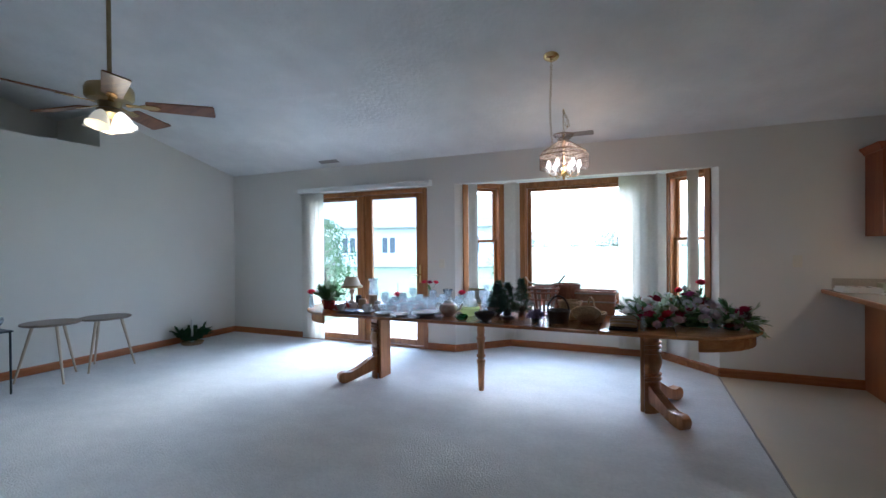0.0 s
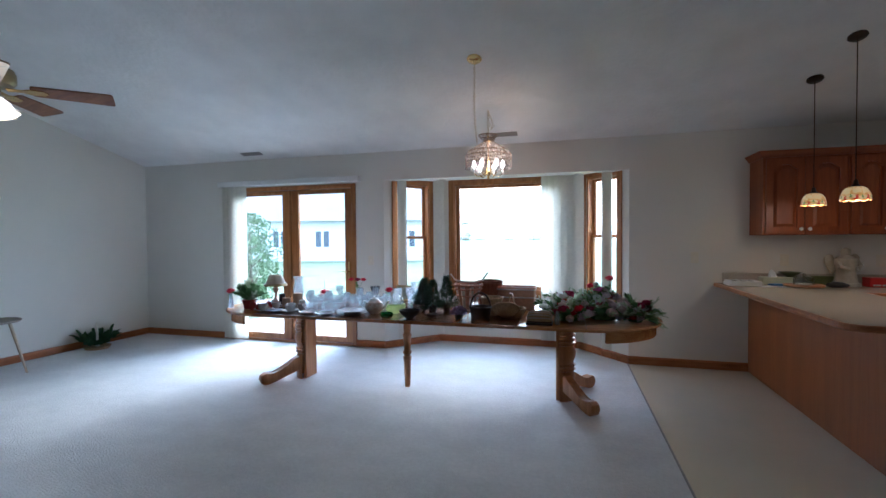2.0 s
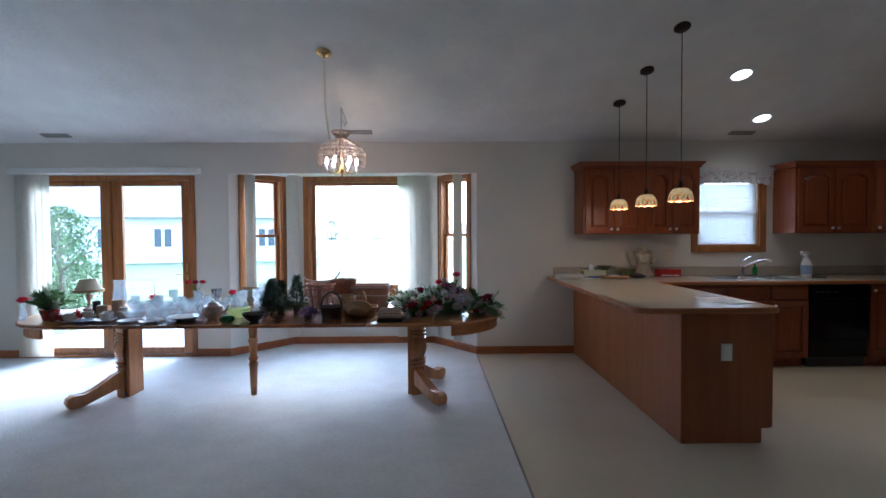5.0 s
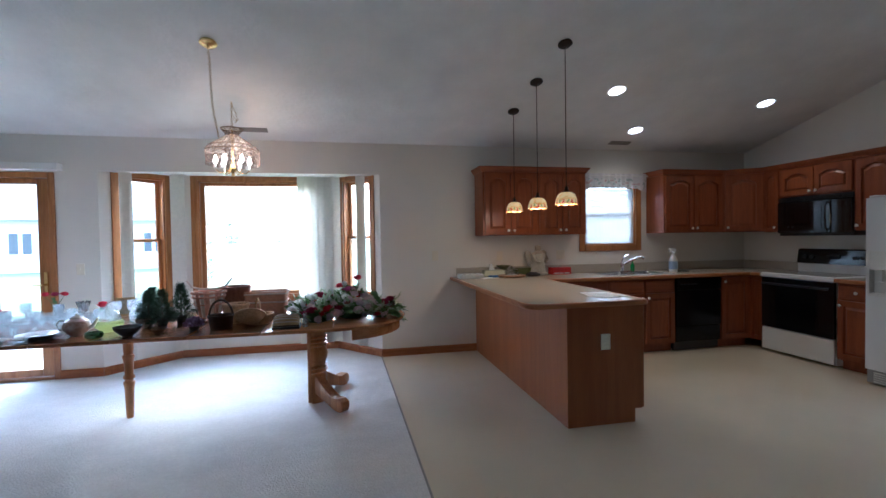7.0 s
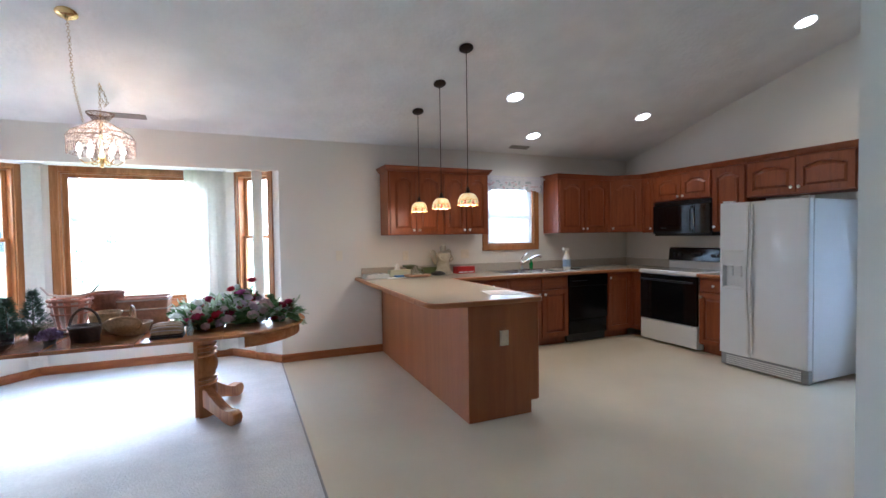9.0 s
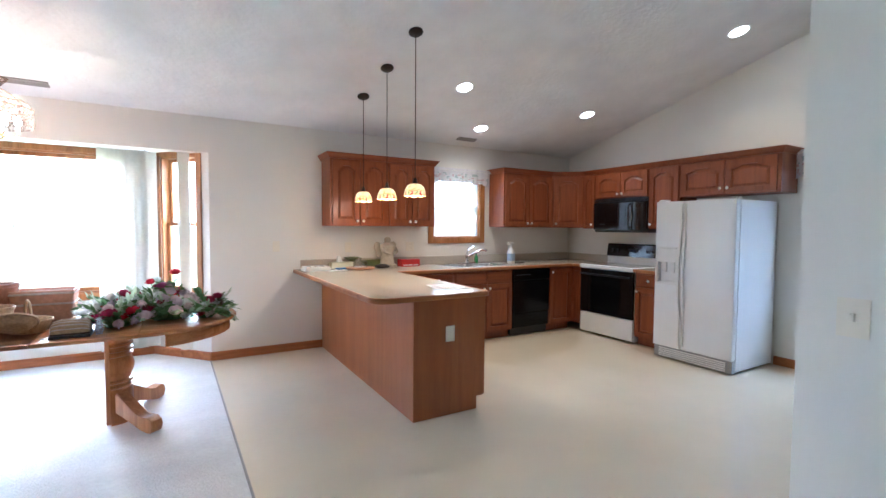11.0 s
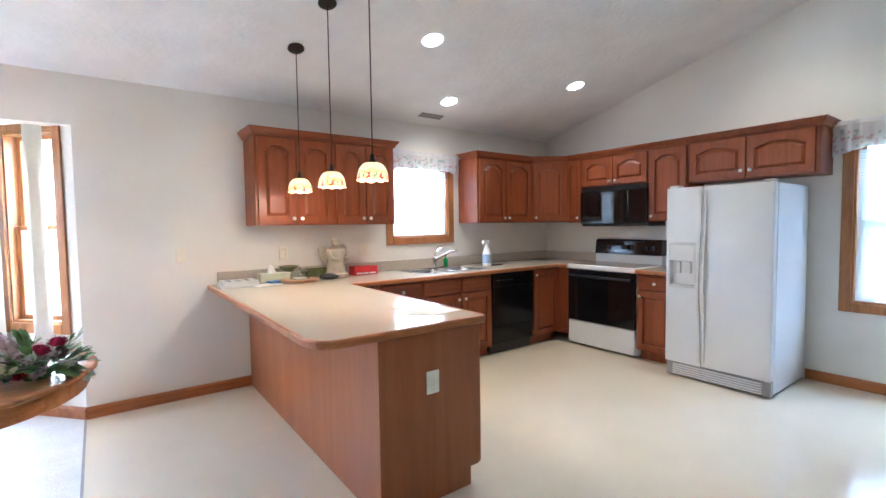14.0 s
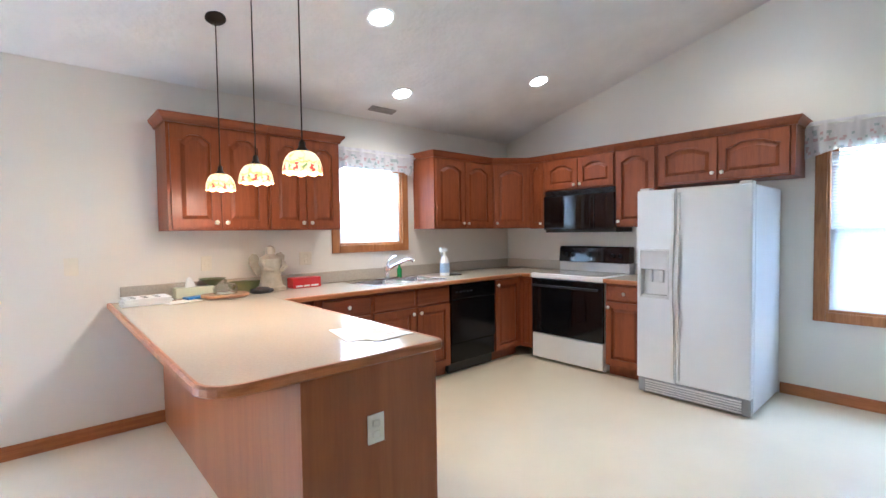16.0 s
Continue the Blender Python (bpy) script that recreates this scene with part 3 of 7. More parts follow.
def cab_door(parent, put, u0, u1, v0, v1, arch=True, knob=None, material=None, name="door"):
    """Frame-and-panel door with a raised, arched field; knob: (u, v)."""
    material = material or M_CAB
    st = min(0.055, (u1 - u0) * 0.2)
    rise = min(0.045, (v1 - v0) * 0.16) if arch else 0.0
    ov0, ov1 = v0 + st, v1 - st - rise
    top = arch_line(u0 + st, u1 - st, ov1, rise) if arch else [(u0 + st, ov1), (u1 - st, ov1)]
    bm = bmesh.new()
    prism(bm, [(u0, v0), (u0 + st, v0), (u0 + st, v1), (u0, v1)], put, 0.001, 0.022)
    prism(bm, [(u1 - st, v0), (u1, v0), (u1, v1), (u1 - st, v1)], put, 0.001, 0.022)
    prism(bm, [(u0 + st, v0), (u1 - st, v0), (u1 - st, ov0), (u0 + st, ov0)], put, 0.001, 0.0215)
    prism(bm, top + [(u1 - st, v1), (u0 + st, v1)], put, 0.001, 0.0215)
    door = part(name, bm, material, parent)
    ring = [(u0 + st, ov0), (u1 - st, ov0)] + top[::-1]
    cu, cv = (u0 + u1) / 2, (ov0 + ov1) / 2
    w, h = (u1 - u0) / 2 - st, (ov1 - ov0) / 2

    def inset(e):
        return [(cu + (a - cu) * (1 - e / w), cv + (b - cv) * (1 - e / max(h, 0.02))) for a, b in ring]
    bm = bmesh.new()
    loft(bm, [[put(a, b, 0.002) for a, b in ring], [put(a, b, 0.004) for a, b in ring], [put(a, b, 0.0045) for a, b in inset(0.010)],
              [put(a, b, 0.018) for a, b in inset(min(0.034, w * 0.35, h * 0.35))]])
    part("raised_panel", bm, material, door)
    if knob:
        add_knob(door, put, *knob)
    return door


def add_knob(parent, put, u, v):
    bm = bmesh.new()
    a, b = put(u, v, 0.020), put(u, v, 0.046)
    rod(bm, a, put(u, v, 0.034), 0.006, 0.005, 10)
    q = (b - a).to_track_quat("Z", "Y").to_matrix().to_4x4()
    lathe(bm, [(0.006, 0), (0.015, 0.006), (0.0165, 0.011), (0.012, 0.017), (0.0005, 0.019)], 14, m=Matrix.Translation(put(u, v, 0.032)) @ q)
    part("knob", bm, M_NICKEL, parent, "round satin nickel knob", True)


def drawer_front(parent, put, u0, u1, v0, v1, knob=True):
    bm = bmesh.new()
    r = [(u0, v0), (u1, v0), (u1, v1), (u0, v1)]
    e = 0.012
    r2 = [(u0 + e, v0 + e), (u1 - e, v0 + e), (u1 - e, v1 - e), (u0 + e, v1 - e)]
    loft(bm, [[put(a, b, 0.001) for a, b in r], [put(a, b, 0.013) for a, b in r], [put(a, b, 0.020) for a, b in r2]])
    d = part("drawer_front", bm, M_CABX, parent)
    if knob:
        add_knob(d, put, (u0 + u1) / 2, (v0 + v1) / 2)
    return d


def crown(bm, put, u0, u1, v, ends=(True, True), depth=0.33):
    """Crown moulding along a front, mitred round its free ends."""
    prof = [(0.0, 0.0), (0.012, 0.0), (0.018, 0.018), (0.040, 0.045), (0.046, 0.062), (0.0, 0.062)]
    path = []
    if ends[0]:
        path.append((u0, -depth, -1, 0))
    path.append((u0, 0.0, -1 if ends[0] else 0, 1))
    path.append((u1, 0.0, 1 if ends[1] else 0, 1))
    if ends[1]:
        path.append((u1, -depth, 1, 0))
    loft(bm, [[put(u + o * du, v + z, d + o * dd) for o, z in prof] for u, d, du, dd in path])


def body(bm, put, u0, u1, v0, v1, depth):
    prism(bm, [(u0, v0), (u1, v0), (u1, v1), (u0, v1)], put, -depth, 0.0)
    return bm


UP0, UP1 = 1.402, 2.134
FY, FX = 5.31, 5.80          # fronts of the wall cabinets
BY, BX = 4.97, 5.53          # fronts of the base cabinets
GAP = 0.003
put_n = frame_of((0, FY, 0), (1, 0))
put_e = frame_of((FX, 0, 0), (0, -1))       # u is -y


def wall_cabinet(label, put, u0, u1, v0, v1, doors, depth=0.335, crown_ends=None, kv=0.055, arch=True):
    c = put((u0 + u1) / 2, 0, 0)
    th = thing("wall_cabinet", (c.x, c.y, v0), label, "cabinet", "wall cabinets", world_space=True)
    part("body", body(bmesh.new(), put, u0, u1, v0, v1, depth), M_CAB, th)
    for a, b, side in doors:
        ku = b - 0.03 if side == "r" else a + 0.03
        cab_door(th, put, a, b, v0 + 0.015, v1 - 0.02, arch, (ku, v0 + kv))
    if crown_ends is not None:
        bm = bmesh.new()
        crown(bm, put, u0, u1, v1 - 0.002, crown_ends, depth)
        part("crown_moulding", bm, M_CABX, th)
    return th


wall_cabinet("cherry-stained oak wall cabinet with two arched doors over the peninsula", put_n, 2.235, 2.9045, UP0, UP1, [(2.255, 2.560, "r"), (2.570, 2.888, "l")], crown_ends=(True, False))
wall_cabinet("cherry-stained oak wall cabinet with two arched doors beside the sink window", put_n, 2.9075, 3.520, UP0, UP1, [(2.925, 3.207, "r"), (3.217, 3.503, "l")], crown_ends=(False, True))
wall_cabinet("cherry-stained oak wall cabinet with two arched doors beyond the sink window", put_n, 4.587, 5.447, UP0, UP1, [(4.607, 5.007, "r"), (5.017, 5.430, "l")], crown_ends=(True, False))
# diagonal corner unit
dg0, dg1 = Vector((5.45, FY, 0)), Vector((FX, 5.035, 0))
put_d = frame_of(dg0, (dg1 - dg0).xy)
dl_len = (dg1 - dg0).length
th = thing("corner_cabinet", ((dg0 + dg1) / 2) + Vector((0, 0, UP0)), "cherry-stained oak diagonal corner wall cabinet with one arched door", "cabinet", "wall cabinets", world_space=True)
bm = bmesh.new()
prism(bm, [(5.4505, FY), (FX, 5.0355), (RIGHT_X - 0.004, 5.0355), (RIGHT_X - 0.004, WALL_Y - 0.004), (5.4505, WALL_Y - 0.004)], lambda u, v, d: Vector((u, v, d)), UP0, UP1)
part("body", bm, M_CAB, th)
cab_door(th, put_d, 0.03, dl_len - 0.03, UP0 + 0.015, UP1 - 0.02, True, (0.06, UP0 + 0.055))
bm = bmesh.new()
crown(bm, put_d, -0.005, dl_len + 0.005, UP1 - 0.002, (False, False))
part("crown_moulding", bm, M_CABX, th)
wall_cabinet("narrow cherry-stained oak wall cabinet with one arched door", put_e, -5.032, -4.817, UP0 - 0.01, UP1, [(-5.018, -4.832, "r")], crown_ends=(False, False))
wall_cabinet("short cherry-stained oak wall cabinet with two arched doors over the microwave", put_e, -4.814, -4.005, 1.795, UP1, [(-4.80, -4.412, "r"), (-4.402, -4.018, "l")], crown_ends=(False, False), kv=0.05)
wall_cabinet("cherry-stained oak wall cabinet with one arched door between microwave and refrigerator", put_e, -4.002, -3.602, UP0 - 0.01, UP1, [(-3.985, -3.618, "l")], crown_ends=(False, False))
wall_cabinet("wide short oak wall cabinet with two arched doors over refrigerator", put_e, -3.599, -2.592, 1.757, UP1, [(-3.58, -3.112, "r"), (-3.10, -2.625, "l")], crown_ends=(False, True), kv=0.07)

# base cabinets
put_b = frame_of((0, BY, 0), (1, 0))
put_be = frame_of((BX, 0, 0), (0, -1))
TOE = 0.10


def base_cabinet(label, put, u0, u1, depth, fronts, name="base_cabinet"):
    c = put((u0 + u1) / 2, 0, -depth / 2)
    th = thing(name, (c.x, c.y, 0), label, "cabinet", "base cabinets", world_space=True)
    part("body", body(bmesh.new(), put, u0, u1, TOE, 0.872, depth), M_CAB, th)
    bm = bmesh.new()
    prism(bm, [(u0, 0.0), (u1, 0.0), (u1, TOE - 0.001), (u0, TOE - 0.001)], put, -depth, -0.07)
    part("toe_kick", bm, M_CAB, th)
    for kind, a, b, side in fronts:
        if kind == "drawer":
            drawer_front(th, put, a, b, 0.715, 0.855, side != "n")
        else:
            top = 0.70 if kind == "door" else 0.855
            ku = b - 0.03 if side == "r" else a + 0.03
            cab_door(th, put, a, b, TOE + 0.015, top, False, (ku, top - 0.05) if side != "n" else None)
    return th


base_cabinet("cherry-stained oak base cabinet with drawer and door", put_b, 3.10, 3.597, 0.675, [("drawer", 3.165, 3.585, ""), ("door", 3.165, 3.585, "r")])
base_cabinet("cherry-stained oak sink base with two doors and false drawer fronts", put_b, 3.60, 4.468, 0.675, [("drawer", 3.615, 4.045, "n"), ("drawer", 4.070, 4.455, "n"), ("door", 3.615, 4.045, "r"), ("door", 4.070, 4.455, "l")])
th = base_cabinet("cherry-stained oak corner base cabinet with folding doors", put_b, 5.095, BX, 0.675, [("tall", 5.105, BX - 0.024, "l")])
part("return", body(bmesh.new(), put_be, -BY + 0.0, -4.792, TOE, 0.872, 0.595), M_CAB, th)
cab_door(th, put_be, -BY + 0.024, -4.80, TOE + 0.015, 0.855, False)
base_cabinet("cherry-stained oak base cabinet with drawer and door beside the range", put_be, -3.955, -3.572, 0.595, [("drawer", -3.945, -3.585, ""), ("door", -3.945, -3.585, "l")])

# dishwasher
th = thing("dishwasher", (4.78, 5.2, 0), "black built-in dishwasher under the counter", "dishwasher", world_space=True)
part("tub", boxed(4.475, 5.09, BY + 0.03, 5.6, 0.02, 0.868), M_BLACKM, th)
part("door", boxed(4.478, 5.087, BY - 0.025, BY + 0.028, 0.30, 0.715, 0.006, 2), M_DISHBLACK, th)
part("lower_panel", boxed(4.478, 5.087, BY - 0.012, BY + 0.028, 0.11, 0.295, 0.004), M_DISHBLACK, th)
part("control_panel", boxed(4.478, 5.087, BY - 0.03, BY + 0.028, 0.72, 0.866, 0.008, 2), M_DISHBLACK, th)
bm = bmesh.new()
for i in range(5):
    box(bm, 4.52 + i * 0.05, 4.55 + i * 0.05, BY - 0.034, BY - 0.029, 0.785, 0.80, 0.002)
part("button", bm, M_BLACKM, th)
part("toe_panel", boxed(4.478, 5.087, BY + 0.04, BY + 0.06, 0.005, 0.10), M_BLACKM, th)

# peninsula body
PX0, PX1, PY0 = 2.232, 2.830, 3.288
th = thing("peninsula_cabinet", ((PX0 + PX1) / 2, 4.4, 0), "oak-panelled peninsula with flush back and end panels", "cabinet", world_space=True)
bm = bmesh.new()
box(bm, PX0 + 0.012, PX1, PY0 + 0.02, WALL_Y - 0.003, TOE, 0.872)
part("body", bm, M_CAB, th)
part("back_panel", boxed(PX0, PX0 + 0.011, PY0 + 0.019, WALL_Y - 0.003, 0.002, 0.872), M_PANEL, th, "smooth oak veneer back panel")
bm = bmesh.new()
prism(bm, [(PX0, 0.002), (PX1 - 0.057, 0.002), (PX1 - 0.057, TOE), (PX1, TOE), (PX1, 0.872), (PX0, 0.872)], lambda u, v, d: Vector((u, d, v)), PY0, PY0 + 0.018)
part("end_panel", bm, M_PANEL, th, "oak veneer end panel notched at the toe kick")
part("edge_stile", boxed(PX1 + 0.001, PX1 + 0.019, PY0 + 0.002, PY0 + 0.06, TOE + 0.004, 0.868, 0.003), M_PANEL, th)
part("toe_kick", boxed(PX0 + 0.012, PX1 - 0.057, PY0 + 0.02, WALL_Y - 0.003, 0.002, TOE - 0.001), M_CAB, th)
pp = frame_of((PX1, 0, 0), (0, 1))
for a in (3.42, 3.93, 4.44):
    cab_door(th, pp, a, a + 0.49, TOE + 0.015, 0.70, False, (a + 0.45, 0.65))
    drawer_front(th, pp, a, a + 0.49, 0.715, 0.855)

# worktops
CT = 0.912


def rounded(points, radii, steps=7):
    """Polygon with rounded corners."""
    out = []
    n = len(points)
    for i, (p, r) in enumerate(zip(points, radii)):
        p = Vector(p)
        if r == 0:
            out.append((p.x, p.y))
            continue
        a, b = (Vector(points[i - 1]) - p).normalized(), (Vector(points[(i + 1) % n]) - p).normalized()
        for k in range(steps + 1):
            t = k / steps
            q = (p + a * r) * (1 - t) ** 2 + p * 2 * t * (1 - t) + (p + b * r) * t ** 2
            out.append((q.x, q.y))
    return out


SINK = (3.70, 4.50, 5.06, 5.52)
th = thing("worktop", (2.4, 4.4, CT), "beige laminate peninsula and counter top with oak edge", "counter top", world_space=True)
pen = rounded([(1.930, 3.252), (2.845, 3.252), (2.845, 4.93), (2.845, WALL_Y - 0.003), (1.930, WALL_Y - 0.003)], [0.13, 0.03, 0, 0, 0])
flat = lambda u, v, d: Vector((u, v, d))
bm = bmesh.new()
prism(bm, pen, flat, 0.876, CT)
part("peninsula_top", bm, M_LAMINATE, th)
bm = bmesh.new()
box(bm, 2.846, SINK[0], 4.93, WALL_Y - 0.003, 0.876, CT)
box(bm, SINK[1], RIGHT_X - 0.003, 4.93, WALL_Y - 0.003, 0.876, CT)
box(bm, SINK[0], SINK[1], 4.93, SINK[2], 0.876, CT)
box(bm, SINK[0], SINK[1], SINK[3], WALL_Y - 0.003, 0.876, CT)
box(bm, 5.49, RIGHT_X - 0.003, 4.793, 4.93, 0.876, CT)
part("counter_top", bm, M_LAMINATE, th)
part("range_side_top", boxed(5.49, RIGHT_X - 0.003, 3.572, 3.958, 0.876, CT), M_LAMINATE, th)


def edge_strip(pts, name="edge"):
    """Oak nosing along an open run of worktop edge."""
    bm = bmesh.new()
    prof = [(-0.002, 0.874), (0.010, 0.874), (0.017, 0.881), (0.017, 0.905), (0.010, CT + 0.001), (-0.002, CT + 0.001)]
    loops = []
    for i, p in enumerate(pts):
        a, b = Vector(pts[max(i - 1, 0)]), Vector(pts[min(i + 1, len(pts) - 1)])
        d = (b - a).normalized()
        n = Vector((d.y, -d.x))
        loops.append([Vector((p[0] + n.x * o, p[1] + n.y * o, z)) for o, z in prof])
    loft(bm, loops)
    return part(name, bm, M_OAKX, th, "golden oak nosing")


run = [(1.930, WALL_Y - 0.003)] + rounded([(1.930, WALL_Y), (1.930, 3.252), (2.845, 3.252), (2.845, 4.93)], [0, 0.13, 0.03, 0])[1:-1] + [(2.845, 4.91)]
edge_strip(run)
edge_strip([(2.863, 4.93), (5.47, 4.93)])
edge_strip([(5.49, 4.91), (5.49, 4.80)])
edge_strip([(5.49, 3.955), (5.49, 3.575)])
bm = bmesh.new()
box(bm, 1.99, RIGHT_X - 0.02, WALL_Y - 0.022, WALL_Y - 0.002, CT + 0.001, 1.018, 0.004)
part("backsplash", bm, M_SPLASH, th, "grey-beige laminate backsplash")
bm = bmesh.new()
box(bm, RIGHT_X - 0.021, RIGHT_X - 0.002, 4.79, WALL_Y - 0.024, CT + 0.001, 1.018, 0.004)
part("backsplash", bm, M_SPLASH, th)
part("backsplash", boxed(RIGHT_X - 0.021, RIGHT_X - 0.002, 3.575, 3.955, CT + 0.001, 1.018, 0.004), M_SPLASH, th)

# sink and tap
th = thing("kitchen_sink", (4.1, 5.29, CT), "stainless steel double-bowl sink set in the counter", "sink", world_space=True)
bm = bmesh.new()
z = CT + 0.005
for x0, x1, y0, y1 in ((SINK[0] - 0.015, SINK[1] + 0.015, SINK[2] - 0.015, SINK[2] + 0.03), (SINK[0] - 0.015, SINK[1] + 0.015, SINK[3] - 0.06, SINK[3] + 0.015), (SINK[0] - 0.015, SINK[0] + 0.03, SINK[2] + 0.03, SINK[3] - 0.06), (SINK[1] - 0.03, SINK[1] + 0.015, SINK[2] + 0.03, SINK[3] - 0.06), (4.075, 4.125, SINK[2] + 0.03, SINK[3] - 0.06)):
    box(bm, x0, x1, y0, y1, CT + 0.001, z, 0.001)
part("rim", bm, M_STEEL, th)
for x0, x1 in ((SINK[0] + 0.03, 4.075), (4.125, SINK[1] - 0.03)):
    y0, y1 = SINK[2] + 0.03, SINK[3] - 0.06
    bm = bmesh.new()
    loops = []
    for zz, e in ((CT + 0.003, 0.0), (CT - 0.10, 0.012), (CT - 0.16, 0.03), (CT - 0.165, 0.06)):
        loops.append([Vector((a, b, zz)) for a, b in rounded([(x0 + e, y0 + e), (x1 - e, y0 + e), (x1 - e, y1 - e), (x0 + e, y1 - e)], [0.04] * 4, 4)])
    loft(bm, loops, False)
    bm.faces.new([bm.verts.new(p) for p in loops[-1]])
    bmesh.ops.remove_doubles(bm, verts=bm.verts, dist=1e-5)
    part("bowl", bm, M_STEEL, th, smooth=True)
th = thing("kitchen_tap", (4.12, 5.49, CT), "chrome single-lever kitchen tap with raised spout", "tap", world_space=False)
th.scale = (1.1, 1.1, 1.05)
bm = bmesh.new()
box(bm, -0.12, 0.12, -0.028, 0.028, 0.006, 0.020, 0.008, 2)
lathe(bm, [(0.026, 0.018), (0.022, 0.05), (0.021, 0.09), (0.024, 0.10), (0.022, 0.125), (0.0005, 0.132)], 16)
part("base", bm, M_CHROME, th, smooth=True)
part("spout", tube(bmesh.new(), [(0, 0, 0.085), (0.05, -0.04, 0.125), (0.13, -0.10, 0.175), (0.17, -0.13, 0.185), (0.19, -0.145, 0.165)], lambda k: 0.014 if k < 0.6 else 0.017, 10), M_CHROME, th, smooth=True)
part("lever", tube(bmesh.new(), [(0, 0, 0.125), (0.01, 0.0, 0.16), (0.05, -0.02, 0.205), (0.075, -0.03, 0.215)], lambda k: 0.008 - 0.002 * k, 8), M_CHROME, th, smooth=True)

# range
th = thing("kitchen_range", (5.82, 4.375, 0), "white electric range with black glass oven door and black control panel", "range", world_space=True)
RY0, RY1, RXF = 3.965, 4.785, 5.50
part("body", boxed(RXF + 0.035, RIGHT_X - 0.03, RY0, RY1, 0.02, 0.905), M_WHITE, th)
part("drawer", boxed(RXF, RXF + 0.034, RY0 + 0.003, RY1 - 0.003, 0.03, 0.285, 0.008, 2), M_WHITE, th, "white storage drawer front")
od = part("oven_door", boxed(RXF - 0.006, RXF + 0.034, RY0 + 0.003, RY1 - 0.003, 0.292, 0.868, 0.008, 2), M_BLACK, th, "black glass oven door")
part("window", boxed(RXF - 0.009, RXF - 0.0065, RY0 + 0.17, RY1 - 0.17, 0.46, 0.66, 0.001), M_DARKGLASS, od)
bm = bmesh.new()
rod(bm, (RXF - 0.045, RY0 + 0.04, 0.80), (RXF - 0.045, RY1 - 0.04, 0.80), 0.012)
for y in (RY0 + 0.06, RY1 - 0.06):
    rod(bm, (RXF - 0.045, y, 0.80), (RXF - 0.005, y, 0.80), 0.01)
part("handle", bm, M_BLACKM, od, smooth=True)
part("cooktop", boxed(RXF - 0.012, RIGHT_X - 0.115, RY0 - 0.004, RY1 + 0.004, 0.873, 0.922, 0.01, 2), M_WHITE, th, "white enamel cooktop")
sm = part("glass_hob", boxed(RXF + 0.03, RIGHT_X - 0.14, RY0 + 0.03, RY1 - 0.03, 0.9225, 0.9255, 0.001), mat("smooth_hob_glass", (0.20, 0.175, 0.15), 0.08, vary=0.1, scale=120), th, "smooth grey-brown glass hob")
for x, y, r in ((5.66, 4.17, 0.10), (5.66, 4.58, 0.08), (5.86, 4.17, 0.08), (5.86, 4.58, 0.10)):
    part("burner_ring", lathe(bmesh.new(), [(r - 0.003, 0.9257), (r, 0.9257), (r, 0.9261), (r - 0.003, 0.9261), (r - 0.003, 0.9257)], 32, (x, y, 0), caps=False), M_GREYPL, sm)
part("back_guard", boxed(RIGHT_X - 0.11, RIGHT_X - 0.01, RY0, RY1, 0.905, 1.02, 0.004), M_WHITE, th)
bm = bmesh.new()
prism(bm, [(RIGHT_X - 0.125, 1.0205), (RIGHT_X - 0.105, 1.175), (RIGHT_X - 0.085, 1.19), (RIGHT_X - 0.01, 1.19), (RIGHT_X - 0.01, 1.0205)], lambda u, v, d: Vector((u, d, v)), RY0 + 0.003, RY1 - 0.003)
cp = part("control_panel", bm, M_BLACK, th, "glossy black control panel")
for y in (4.06, 4.14, 4.61, 4.69):
    part("knob", rod(bmesh.new(), (RIGHT_X - 0.112, y, 1.10), (RIGHT_X - 0.142, y, 1.096), 0.021, 0.017, 16), M_BLACKM, cp, smooth=True)
part("clock_display", boxed(RIGHT_X - 0.128, RIGHT_X - 0.112, 4.30, 4.44, 1.08, 1.13, 0.002), M_DARKGLASS, cp)

# microwave
th = thing("microwave_oven", (5.95, 4.395, 1.345), "black over-the-range microwave oven", "microwave", world_space=True)
part("body", boxed(5.785, RIGHT_X - 0.004, 3.99, 4.808, 1.345, 1.792), M_BLACKM, th)
dr_ = part("door", boxed(5.745, 5.783, 4.20, 4.805, 1.375, 1.735, 0.006, 2), M_BLACK, th)
part("window", boxed(5.7425, 5.7445, 4.29, 4.72, 1.43, 1.66, 0.0005), M_DARKGLASS, dr_)
bm = bmesh.new()
tube(bm, [(5.745, 4.225, 1.40), (5.712, 4.225, 1.43), (5.706, 4.225, 1.555), (5.712, 4.225, 1.68), (5.745, 4.225, 1.71)], 0.009, 8)
part("handle", bm, M_BLACK, dr_, smooth=True)
cp = part("control_panel", boxed(5.747, 5.783, 3.992, 4.195, 1.375, 1.735, 0.004), M_BLACK, th)
part("clock_display", boxed(5.7445, 5.7465, 4.03, 4.16, 1.665, 1.70), M_DARKGLASS, cp)
bm = bmesh.new()
for r in range(5):
    for c in range(3):
        box(bm, 5.7463, 5.7472, 4.03 + c * 0.047, 4.066 + c * 0.047, 1.40 + r * 0.048, 1.434 + r * 0.048)
part("keypad", bm, M_BLACK, cp)
bm = bmesh.new()
for i in range(4):
    box(bm, 5.75, 5.783, 3.995, 4.803, 1.742 + i * 0.012, 1.748 + i * 0.012)
part("vent_grille", bm, M_BLACKM, th)

